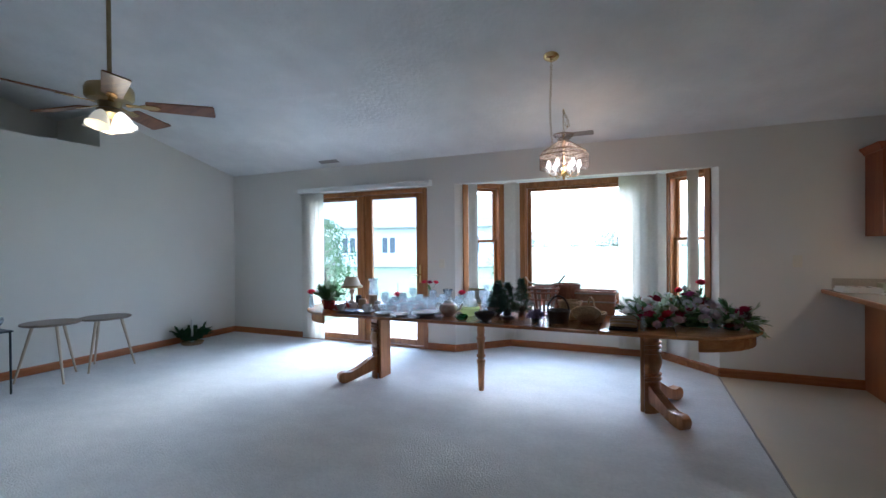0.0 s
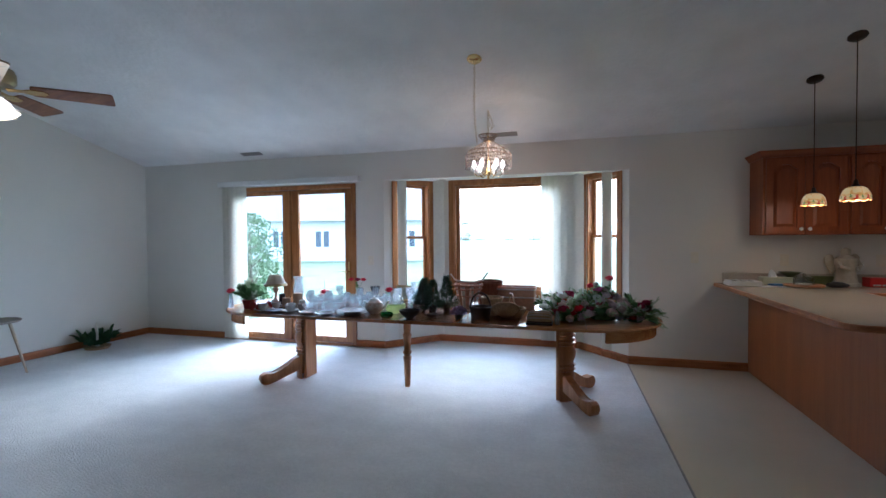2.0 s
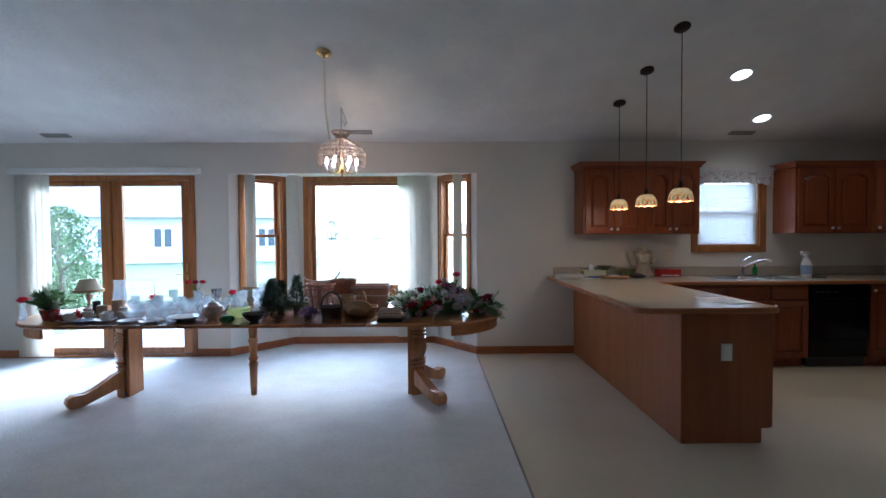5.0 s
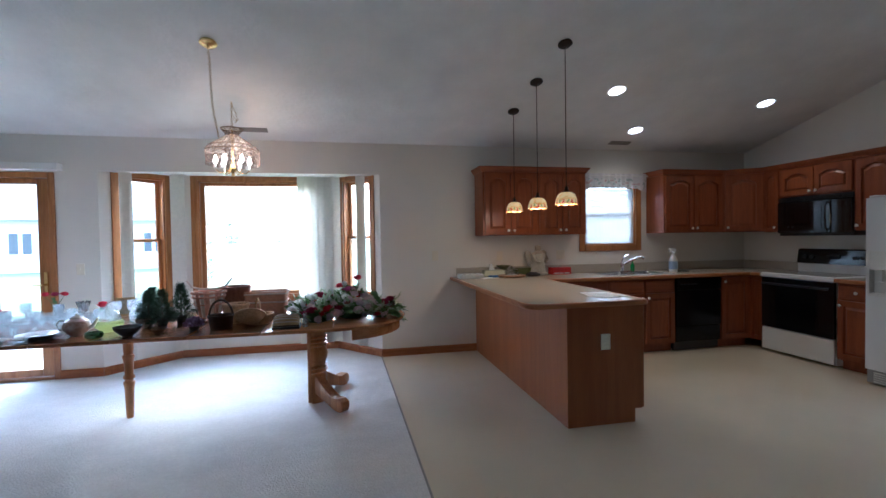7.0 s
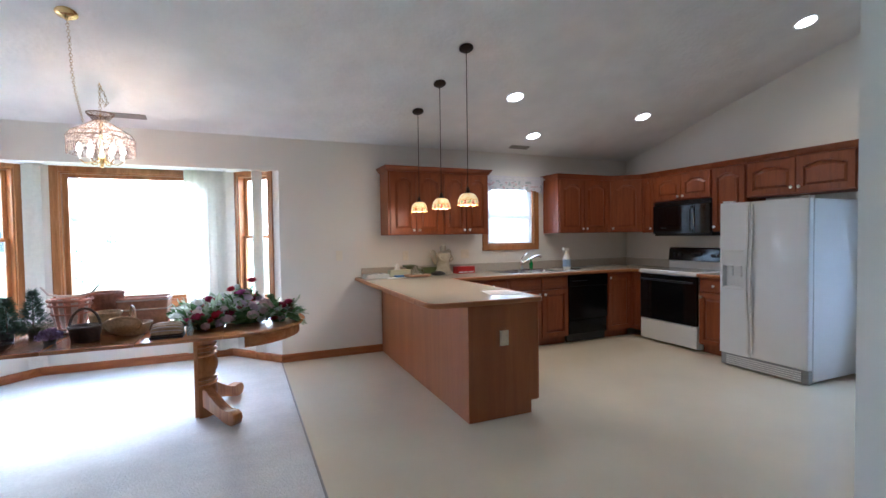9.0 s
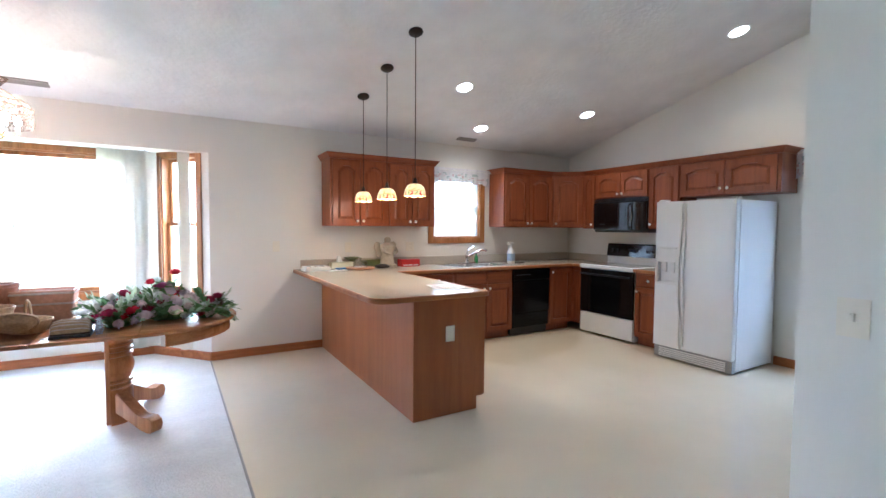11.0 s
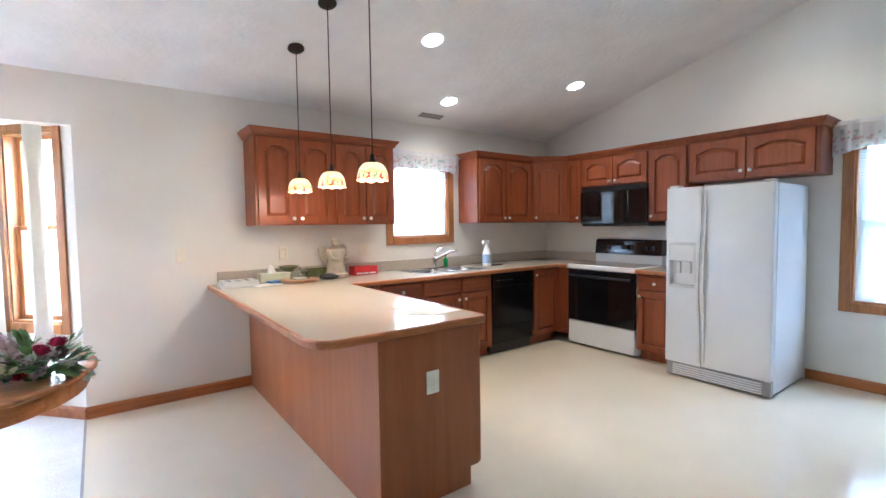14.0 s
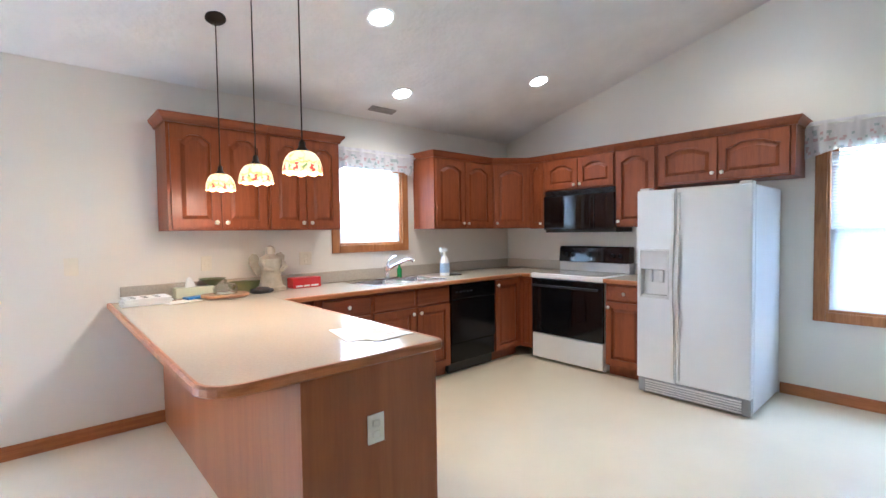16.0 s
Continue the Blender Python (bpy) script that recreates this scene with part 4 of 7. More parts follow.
# refrigerator
th = thing("refrigerator", (5.7, 3.145, 0), "white side-by-side refrigerator with ice and water dispenser", "refrigerator", world_space=True)
QY0, QY1, QX, QT = 2.737, 3.556, 5.315, 1.682
SPL = 3.250
part("cabinet", boxed(QX + 0.075, 6.09, QY0, QY1, 0.02, QT - 0.005, 0.006), M_WHITE, th)
bm = bmesh.new()
D0, D1, DZ0, DZ1 = 3.315, 3.525, 0.815, 1.19
# freezer door with a real recess for the dispenser
F0, F1 = SPL + 0.0025, QY1
for y0, y1, z0, z1 in ((F0, D0, 0.135, QT), (D1, F1, 0.135, QT), (D0, D1, 0.135, DZ0), (D0, D1, DZ1, QT)):
    box(bm, QX, QX + 0.07, y0, y1, z0, z1)
bmesh.ops.remove_doubles(bm, verts=bm.verts, dist=1e-5)
fd = part("freezer_door", bm, M_WHITE, th)
part("door_gasket", boxed(QX + 0.012, QX + 0.066, SPL - 0.002, SPL + 0.002, 0.14, QT - 0.006), M_WHITEPL, th, "pale grey gasket between the doors")
part("fridge_door", boxed(QX, QX + 0.07, QY0, SPL - 0.0025, 0.135, QT, 0.012, 3), M_WHITE, th, smooth=True)
bm = bmesh.new()
box(bm, QX + 0.055, QX + 0.069, D0, D1, DZ0, DZ1)
box(bm, QX - 0.003, QX + 0.054, D0, D1, 1.04, DZ1 - 0.001, 0.004)
part("dispenser", bm, M_WHITEPL, fd, "recessed grey-white water and ice dispenser")
bm = bmesh.new()
for y0, y1, z0, z1 in ((D0 - 0.014, D0 - 0.001, DZ0 - 0.014, DZ1 + 0.014), (D1 + 0.001, D1 + 0.014, DZ0 - 0.014, DZ1 + 0.014), (D0, D1, DZ1 + 0.001, DZ1 + 0.014), (D0, D1, DZ0 - 0.014, DZ0 - 0.001)):
    box(bm, QX - 0.006, QX - 0.0005, y0, y1, z0, z1, 0.002)
part("dispenser_surround", bm, M_WHITEPL, fd)
for y in (3.375, 3.465):
    bm = bmesh.new()
    box(bm, QX + 0.030, QX + 0.050, y - 0.018, y + 0.018, 0.93, 1.035, 0.004)
    part("lever", bm, M_WHITEPL, fd)
part("drip_tray", boxed(QX + 0.002, QX + 0.054, D0 + 0.005, D1 - 0.005, DZ0 + 0.001, DZ0 + 0.014), M_WHITEPL, fd)
for y, p in ((SPL + 0.020, fd), (SPL - 0.020, th)):
    bm = bmesh.new()
    loops = []
    for i in range(17):
        k = i / 16
        zz = 0.17 + 1.48 * k
        o = 0.034 * max(0.0, math.sin(math.pi * min(1.0, max(0.0, (k - 0.22) / 0.56)))) ** 0.8 - 0.004
        loops.append([Vector((QX - o - 0.014, y - 0.010, zz)), Vector((QX - o - 0.014, y + 0.010, zz)), Vector((QX - o + 0.008, y + 0.010, zz)), Vector((QX - o + 0.008, y - 0.010, zz))])
    loft(bm, loops)
    part("handle", bm, M_WHITEPL, p, "long bowed white handle", True)
bm = bmesh.new()
box(bm, QX + 0.02, QX + 0.074, QY0 + 0.004, QY1 - 0.004, 0.012, 0.128)
gr = part("base_grille", bm, M_GREYPL, th)
for i in range(5):
    part("slat", boxed(QX + 0.008, QX + 0.019, QY0 + 0.06, QY1 - 0.06, 0.022 + i * 0.02, 0.035 + i * 0.02, 0.003), M_WHITEPL, gr)
part("hinge_cover", boxed(QX + 0.02, QX + 0.11, QY0 + 0.01, QY0 + 0.09, QT + 0.0005, QT + 0.022, 0.006, 2), M_WHITEPL, th)
part("hinge_cover", boxed(QX + 0.02, QX + 0.11, QY1 - 0.09, QY1 - 0.01, QT + 0.0005, QT + 0.022, 0.006, 2), M_WHITEPL, th)
bm = bmesh.new()
for y in (QY0 + 0.05, QY1 - 0.05):
    rod(bm, (QX + 0.05, y, 0.0), (QX + 0.05, y, 0.03), 0.018)
    rod(bm, (6.0, y, 0.0), (6.0, y, 0.03), 0.018)
part("foot", bm, M_GREYPL, th)


# ---- lamps ----
def lamp(name, at, watts, color, radius=0.03, spot=None, blend=0.6):
    d = bpy.data.lights.new(name, "SPOT" if spot else "POINT")
    d.energy, d.color, d.shadow_soft_size = watts, color, radius
    if spot:
        d.spot_size, d.spot_blend = radians(spot), blend
    o = new(name, d)
    o.location = at
    return o


WARM = (1.0, 0.72, 0.42)
M_STAINED = glow("stained_glass_lit", (1.0, 0.66, 0.28), 0.048)
M_STRED = glow("red_glass_lit", (0.75, 0.06, 0.02), 0.035)
M_STGREEN = glow("green_glass_lit", (0.28, 0.36, 0.08), 0.03)
M_STBLUE = glow("amber_glass_lit", (0.85, 0.42, 0.08), 0.05)
M_BULB = glow("lit_bulb", (1.0, 0.86, 0.66), 2.0)
M_CAN = glow("recessed_lamp", (1.0, 0.93, 0.82), 1.2)
tilt_c = math.atan(SLOPE)
for x, y, rad in ((2.438, 4.84, 0.085), (2.474, 4.328, 0.088), (2.50, 3.806, 0.089)):
    zc = ceil_z(y)
    zb = 1.640
    th = thing("pendant_lamp", (x, y, zc), "lit stained-glass dome pendant on a black cord", "pendant lamp", "pendants over the peninsula")
    h = zb - zc
    bm = bmesh.new()
    lathe(bm, [(0.058, 0.0), (0.060, -0.012), (0.045, -0.026), (0.0005, -0.030)], 24, m=Matrix.Rotation(-tilt_c, 4, "X"))
    part("canopy", bm, M_BRONZE, th, "dark bronze ceiling canopy", True)
    part("cord", rod(bmesh.new(), (0, 0, -0.02), (0, 0, h + 0.14), 0.0035, None, 8), M_BRONZE, th)
    bm = bmesh.new()
    lathe(bm, [(0.006, h + 0.160), (0.013, h + 0.150), (0.016, h + 0.126), (0.028, h + 0.113), (0.032, h + 0.103), (0.0005, h + 0.101)], 16)
    part("socket_cap", bm, M_BRONZE, th, smooth=True)
    prof = [(0.030, 0.128), (0.045, 0.126), (0.058, 0.120), (0.069, 0.111), (0.078, 0.099), (0.086, 0.085), (0.092, 0.070), (0.096, 0.055), (0.099, 0.042), (0.100, 0.030), (0.101, 0.018), (0.099, 0.006)]
    fine = []
    for (r0, z0), (r1, z1) in zip(prof, prof[1:]):
        fine += [(r0 + (r1 - r0) * j / 3, z0 + (z1 - z0) * j / 3) for j in range(3)]
    prof = [(r * rad / 0.1, h + z * 0.84) for r, z in fine + prof[-1:]]
    bm = bmesh.new()
    lathe(bm, prof, 150)
    for f in list(bm.faces):
        if len(f.verts) > 4:
            bm.faces.remove(f)
    for v in bm.verts:
        if v.co.z < h + 0.012:
            v.co.z += 0.004 * math.sin(math.atan2(v.co.y, v.co.x) * 9)
    bm.normal_update()
    for f in bm.faces:
        c = f.calc_center_median()
        a, row = math.atan2(c.y, c.x), (c.z - h) / 0.84
        q = noise.noise(Vector((math.cos(a) * 3.2 + y * 7, math.sin(a) * 3.2, row * 46)))
        wob = 0.16 * noise.noise(Vector((math.cos(a) * 2.6, math.sin(a) * 2.6 + y, row * 70)))
        k = ((a / (2 * math.pi) * 8 + y * 3 + wob) % 1.0) - 0.5
        g = ((a / (2 * math.pi) * 8 + y * 3 + 0.5 + wob) % 1.0) - 0.5
        row += 0.012 * noise.noise(Vector((math.cos(a) * 4 + 9, math.sin(a) * 4, y)))
        f.material_index = 0
        if 0.012 < row < 0.034 and abs(k) < 0.24 * (1 - (row - 0.012) / 0.03):
            f.material_index = 1
        elif 0.034 <= row < 0.05 and abs(k) < 0.05 + 0.10 * (row - 0.034) / 0.016:
            f.material_index = 1
        elif 0.02 < row < 0.056 and abs(g) < 0.12 * (1 - abs(row - 0.038) / 0.018):
            f.material_index = 2
        elif 0.056 < row < 0.064 or row > 0.120 or (row < 0.062 and q > 0.24) or (row >= 0.064 and q > 0.42) or abs(abs(k) - 0.49) < 0.016:
            f.material_index = 3
    me_ob = part("shade", bm, [M_STAINED, M_STRED, M_STGREEN, M_STBLUE], th, "glowing cream stained-glass shade with red and green pieces", True)
    part("bulb", lathe(bmesh.new(), [(0.0005, h + 0.028), (0.022, h + 0.040), (0.024, h + 0.058), (0.012, h + 0.085), (0.012, h + 0.1005)], 12), M_BULB, th, smooth=True)
    lamp("pendant_light", (x, y, zb - 0.02), 0.28, WARM, 0.07)

for x, y in ((3.355, 4.397), (4.08, 5.14), (5.21, 4.47), (5.356, 2.80)):
    z = ceil_z(y)
    th = thing("recessed_downlight", (x, y, z), "lit white recessed ceiling downlight", "downlight", "kitchen downlights")
    rm = Matrix.Rotation(-tilt_c, 4, "X")
    bm = bmesh.new()
    lathe(bm, [(0.080, -0.001), (0.098, -0.001), (0.096, -0.008), (0.078, -0.004), (0.080, -0.001)], 32, m=rm, caps=False)
    part("trim_ring", bm, M_TRIMWHITE, th, smooth=True)
    bm = bmesh.new()
    lathe(bm, [(0.0005, -0.004), (0.079, -0.003), (0.079, -0.001), (0.0005, -0.001)], 32, m=rm)
    part("lens", bm, M_CAN, th)
    lamp("downlight", (x, y + 0.0, z - 0.03), 1.6, (1.0, 0.75, 0.46), 0.06, 132, 0.95)


# vents on the ceiling
def ceiling_vent(x, y, w=0.28, d=0.085):
    th = thing("ceiling_vent", (x, y, ceil_z(y)), "small grey louvred ceiling register", "vent", "ceiling registers")
    rm = Matrix.Rotation(-tilt_c, 4, "X")
    bm = bmesh.new()
    for a in ((-w / 2, w / 2, -d / 2, -d / 2 + 0.02), (-w / 2, w / 2, d / 2 - 0.02, d / 2), (-w / 2, -w / 2 + 0.02, -d / 2 + 0.02, d / 2 - 0.02), (w / 2 - 0.02, w / 2, -d / 2 + 0.02, d / 2 - 0.02)):
        box(bm, a[0], a[1], a[2], a[3], -0.010, -0.001, 0.002, 1, rm)
    part("frame", bm, M_VENT, th)
    part("backing", boxed(-w / 2 + 0.02, w / 2 - 0.02, -d / 2 + 0.02, d / 2 - 0.02, -0.003, -0.001, m=rm), M_BLACKM, th)
    for i in range(5):
        yy = -d / 2 + 0.024 + i * (d - 0.048) / 4
        part("slat", boxed(-w / 2 + 0.02, w / 2 - 0.02, yy - 0.004, yy + 0.002, -0.009, -0.004, m=rm), M_VENT, th)


ceiling_vent(-3.61, 5.465, 0.30)
ceiling_vent(-0.23, 5.41, 0.28)
ceiling_vent(4.073, 5.45, 0.28)


# wall plates
def plate(x, y, z, facing, label, toggles=2, rocker=False, w=0.075, h=0.115):
    th = thing("wall_plate", (x, y, z), label, "switch plate" if rocker else "outlet", "wall plates")
    m = Matrix.Rotation({"-y": 0.0, "-x": -math.pi / 2}[facing], 4, "Z")
    part("cover", boxed(-w / 2, w / 2, -0.007, -0.0005, -h / 2, h / 2, 0.003, 2, m), M_PLATE, th)
    for i in range(toggles):
        if rocker:
            part("toggle", boxed(-0.005, 0.005, -0.016, -0.007, -0.01, 0.012, 0.002, 1, m), M_PLATE, th)
        else:
            zz = (-0.022, 0.022)[i]
            part("receptacle", boxed(-0.017, 0.017, -0.009, -0.007, zz - 0.014, zz + 0.014, 0.004, 1, m), M_PLATE, th)


plate(1.735, WALL_Y, 1.172, "-y", "ivory light switch plate on the wall", 1, True)
plate(2.545, WALL_Y, 1.15, "-y", "ivory outlet over the counter")
plate(3.355, WALL_Y, 1.15, "-y", "ivory outlet over the counter", w=0.115)
plate(2.532, PY0, 0.611, "-y", "ivory outlet on the peninsula end")
plate(-1.98, WALL_Y, 1.12, "-y", "white light switch plate beside the patio door", 1, True)
plate(2.62, 1.02, 1.12, "-x", "white light switch plate on the partition", 1, True)

# ---- dining table ----
TX0, TX1, TY, TR, TZ = -2.30, 0.595, 4.385, 0.605, 0.722
th = thing("dining_table", (-0.85, TY, 0), "long oak pedestal dining table extended with leaves, crowded with wares", "table", world_space=True)


xs = [TX0, -1.83, -1.36, -0.88, -0.40, 0.08, TX1]
for i, (a, b) in enumerate(zip(xs, xs[1:])):
    part("leaf", boxed(a + 0.001, b - 0.001, TY - TR, TY + TR, TZ - 0.026, TZ, 0.006, 2), M_LEAFTOP if i < 5 else M_TABLE, th, "darker table leaf" if i < 5 else "")
for cx, sgn in ((TX1, 1), (TX0, -1)):
    bm = bmesh.new()
    half = [(cx + sgn * TR * math.cos(a), TY + TR * math.sin(a)) for a in [(-0.5 + i / 24) * math.pi for i in range(25)]]
    inner = [(cx + sgn * (TR - 0.008) * math.cos(a), TY + (TR - 0.008) * math.sin(a)) for a in [(-0.5 + i / 24) * math.pi for i in range(25)]]
    loft(bm, [[Vector((u, v, TZ - 0.026)) for u, v in inner], [Vector((u, v, TZ - 0.018)) for u, v in half], [Vector((u, v, TZ - 0.008)) for u, v in half], [Vector((u, v, TZ)) for u, v in inner]])
    part("end_leaf", bm, M_TABLE, th, smooth=True)
    bm = bmesh.new()
    r1, r0 = TR - 0.045, TR - 0.067
    arc = [(-0.42 + 0.84 * i / 22) * math.pi for i in range(23)]
    loft(bm, [[Vector((cx + sgn * r * math.cos(a), TY + r * math.sin(a), zz)) for r, zz in ((r0, TZ - 0.027), (r1, TZ - 0.027), (r1, TZ - 0.112), (r0, TZ - 0.112))] for a in arc])
    part("apron", bm, M_TABLE, th, smooth=True)
    bm = bmesh.new()
    bx = cx - sgn * 0.235
    box(bm, min(bx, bx + sgn * 0.34), max(bx, bx + sgn * 0.34), TY - 0.34, TY + 0.34, TZ - 0.052, TZ - 0.027, 0.003)
    part("cleat", bm, M_LEG, th)
    # half pedestal: flat inner board, turned outer half
    ped = part("pedestal_board", boxed(min(bx, bx + sgn * 0.03), max(bx, bx + sgn * 0.03), TY - 0.095, TY + 0.095, 0.0, TZ - 0.053, 0.003), M_LEG, th)
    bm = bmesh.new()
    prof = [(0.122, 0.0), (0.122, 0.22), (0.110, 0.24)]
    for rz in (0.25, 0.285, 0.47, 0.505, 0.54):
        if rz == 0.47:
            prof += [(0.114, 0.325), (0.130, 0.37), (0.134, 0.41), (0.122, 0.45)]
        prof += [(0.112, rz), (0.130, rz + 0.008), (0.130, rz + 0.018), (0.112, rz + 0.026)]
    prof += [(0.116, 0.58), (0.128, 0.62), (0.128, TZ - 0.054)]
    rings = []
    for r, zz in prof:
        rings.append([bm.verts.new((bx + sgn * (0.031 + r * max(0, math.cos(a))), TY + r * math.sin(a), zz)) for a in [(-0.5 + i / 14) * math.pi for i in range(15)]])
    for a, b in zip(rings, rings[1:]):
        for i in range(14):
            bm.faces.new((a[i], a[i + 1], b[i + 1], b[i]))
    bm.faces.new(rings[0][::-1])
    bm.faces.new(rings[-1])
    part("pedestal_column", bm, M_LEG, th, "turned half column", True)
    for sy in (-1, 1):
        # curved foot with scrolled toe
        d = Vector((sgn * 0.60, sy * 0.80, 0)).normalized()
        q = Vector((-d.y, d.x, 0))
        o = Vector((bx + sgn * 0.06, TY + sy * 0.06, 0))
        top = [(0.0, 0.235), (0.08, 0.215), (0.16, 0.165), (0.24, 0.115), (0.30, 0.095), (0.345, 0.105), (0.38, 0.110), (0.415, 0.09), (0.425, 0.055)]
        bot = [(0.41, 0.015), (0.385, 0.0), (0.34, 0.0), (0.29, 0.015), (0.20, 0.045), (0.10, 0.075), (0.0, 0.09)]
        bm = bmesh.new()
        prism(bm, top + bot, lambda u, v, k: o + d * u + q * k + Vector((0, 0, v + 0.001)), -0.038, 0.038)
        bmesh.ops.bevel(bm, geom=[e for e in bm.edges if len({round((v.co - o).dot(q), 3) for v in e.verts}) == 1], offset=0.006, segments=2, affect="EDGES")
        part("foot", bm, M_LEG, th, "carved curved foot", True)
bm = bmesh.new()
mx, my = -1.0, 4.32
prof = [(0.024, 0.0), (0.026, 0.02), (0.034, 0.24), (0.040, 0.27), (0.040, 0.285), (0.030, 0.295), (0.030, 0.305), (0.041, 0.315), (0.041, 0.33), (0.030, 0.345), (0.033, 0.43), (0.038, 0.47), (0.042, 0.48), (0.042, 0.495), (0.032, 0.505), (0.036, 0.55), (0.036, TZ - 0.055)]
lathe(bm, prof, 18, (mx, my, 0.001))
part("middle_leg", bm, M_LEG, th, "turned middle support leg", True)
part("middle_cleat", boxed(mx - 0.09, mx + 0.09, TY - 0.45, TY + 0.45, TZ - 0.054, TZ - 0.027, 0.003), M_LEG, th)
bm = bmesh.new()
box(bm, TX0 + 0.1, TX1 - 0.1, TY - 0.25, TY - 0.20, TZ - 0.052, TZ - 0.0275)
box(bm, TX0 + 0.1, TX1 - 0.1, TY + 0.20, TY + 0.25, TZ - 0.052, TZ - 0.0275)
part("slide_rail", bm, M_LEG, th)

# ---- chandelier ----
CX, CY = -0.325, 4.90
hook_z = ceil_z(CY)
th = thing("chandelier", (CX, CY, hook_z), "hanging brass chandelier with clear glass shade and lit candle bulbs", "chandelier")
LZ = 2.02 - hook_z                # bottom of the glass


def chain(pts, link=0.03):
    bm = bmesh.new()
    pts = [Vector(p) for p in pts]
    total = sum((b - a).length for a, b in zip(pts, pts[1:]))
    n = int(total / (link * 0.72))
    for i in range(n):
        s = total * (i + 0.5) / n
        k = 0
        while k < len(pts) - 2 and s > (pts[k + 1] - pts[k]).length:
            s -= (pts[k + 1] - pts[k]).length
            k += 1
        d = (pts[k + 1] - pts[k]).normalized()
        c = pts[k] + d * s
        m = Matrix.Translation(c) @ d.to_track_quat("Z", "Y").to_matrix().to_4x4() @ Matrix.Rotation((i % 2) * math.pi / 2, 4, "Z")
        ring = [(math.cos(a) * link * 0.28, 0, math.sin(a) * link * 0.5) for a in [2 * math.pi * j / 8 for j in range(8)]]
        loops = []
        for j in range(9):
            p = Vector(ring[j % 8])
            o = p.normalized()
            loops.append([m @ (p + (o * math.cos(b) + Vector((0, 1, 0)) * math.sin(b)) * 0.0026) for b in (0, 2.09, 4.19)])
        loft(bm, loops, False)
    return bm


can_x, can_y = -0.295, 4.095
cz = ceil_z(can_y) - hook_z
sag = []
A, B_ = Vector((can_x - CX, can_y - CY, cz - 0.03)), Vector((-0.10, -0.07, LZ + 0.315))
for i in range(13):
    k = i / 12
    p = A.lerp(B_, k)
    p += Vector((-0.012 * math.sin(math.pi * k), 0.01 * math.sin(9 * k), -0.05 * math.sin(math.pi * k)))
    sag.append(p)
part("swag_chain", chain(sag), M_BRASSD, th)
part("hook_chain", chain([(0, 0, -0.015), (0.0, 0.0, LZ + 0.40)]), M_BRASSD, th)
bm = bmesh.new()
lathe(bm, [(0.062, 0.0), (0.064, -0.008), (0.05, -0.022), (0.02, -0.030), (0.008, -0.05), (0.0005, -0.052)], 24, m=Matrix.Translation((A.x, A.y, cz)) @ Matrix.Rotation(-tilt_c, 4, "X"))
part("canopy", bm, M_BRASS, th, "round polished brass ceiling canopy", True)
part("hook", tube(bmesh.new(), [(0, 0, 0), (0, 0, -0.02), (0.012, 0, -0.03), (0.012, 0, -0.045), (0, 0, -0.05)], 0.004, 6), M_BRASS, th)
part("spare_chain", chain([(0.01, 0, -0.045), (0.035, -0.005, -0.10), (0.052, -0.005, -0.165), (0.036, 0, -0.185), (0.015, 0, -0.13)]), M_BRASSD, th)
bm = bmesh.new()
lathe(bm, [(0.005, LZ + 0.41), (0.009, LZ + 0.39), (0.005, LZ + 0.37), (0.030, LZ + 0.36), (0.036, LZ + 0.352), (0.02, LZ + 0.345), (0.012, LZ + 0.30), (0.012, LZ + 0.10), (0.028, LZ + 0.06), (0.03, LZ + 0.03), (0.012, LZ + 0.0), (0.016, LZ - 0.02), (0.0005, LZ - 0.035)], 20)
part("stem", bm, M_BRASS, th, smooth=True)
M_CGLASS = clear("chandelier_glass", (0.98, 0.88, 0.82), 0.10)
cn, cl = M_CGLASS.node_tree.nodes, M_CGLASS.node_tree.links
c_tr = cn.new("ShaderNodeBsdfTranslucent")
c_tr.inputs[0].default_value = (0.90, 0.78, 0.72, 1)
c_mix = cn.new("ShaderNodeMixShader")
c_ns = cn.new("ShaderNodeTexNoise")
c_ns.inputs["Scale"].default_value = 7.0
c_rp = cn.new("ShaderNodeMapRange")
c_rp.inputs[1].default_value, c_rp.inputs[2].default_value, c_rp.inputs[3].default_value, c_rp.inputs[4].default_value = 0.45, 0.55, 0.0, 0.10
cl.new(c_ns.outputs[0], c_rp.inputs[0])
cl.new(c_rp.outputs[0], c_mix.inputs[0])
c_tint = cn.new("ShaderNodeValToRGB")
c_tint.color_ramp.elements[0].position, c_tint.color_ramp.elements[1].position = 0.45, 0.55
c_tint.color_ramp.elements[0].color, c_tint.color_ramp.elements[1].color = (0.42, 0.35, 0.31, 1), (1.0, 0.94, 0.90, 1)
cl.new(c_ns.outputs[0], c_tint.inputs[0])
cl.new(c_tint.outputs[0], next(n for n in cn if n.type == "BSDF_TRANSPARENT").inputs[0])
c_out = next(n for n in cn if n.type == "OUTPUT_MATERIAL")
cl.new(c_out.inputs[0].links[0].from_socket, c_mix.inputs[1])
cl.new(c_tr.outputs[0], c_mix.inputs[2])
cl.new(c_mix.outputs[0], c_out.inputs[0])
M_CAME = mat("dark_brass_came", (0.20, 0.13, 0.08), 0.35, 0.8, vary=0.1)
NS = 12
tiers = [(0.098, 0.412), (0.050, 0.352), (0.120, 0.305), (0.205, 0.250), (0.238, 0.205), (0.236, 0.075)]


def tier_pt(k, r, z):
    a = 2 * math.pi * k / NS
    return Vector((r * math.cos(a), r * math.sin(a), LZ + z))


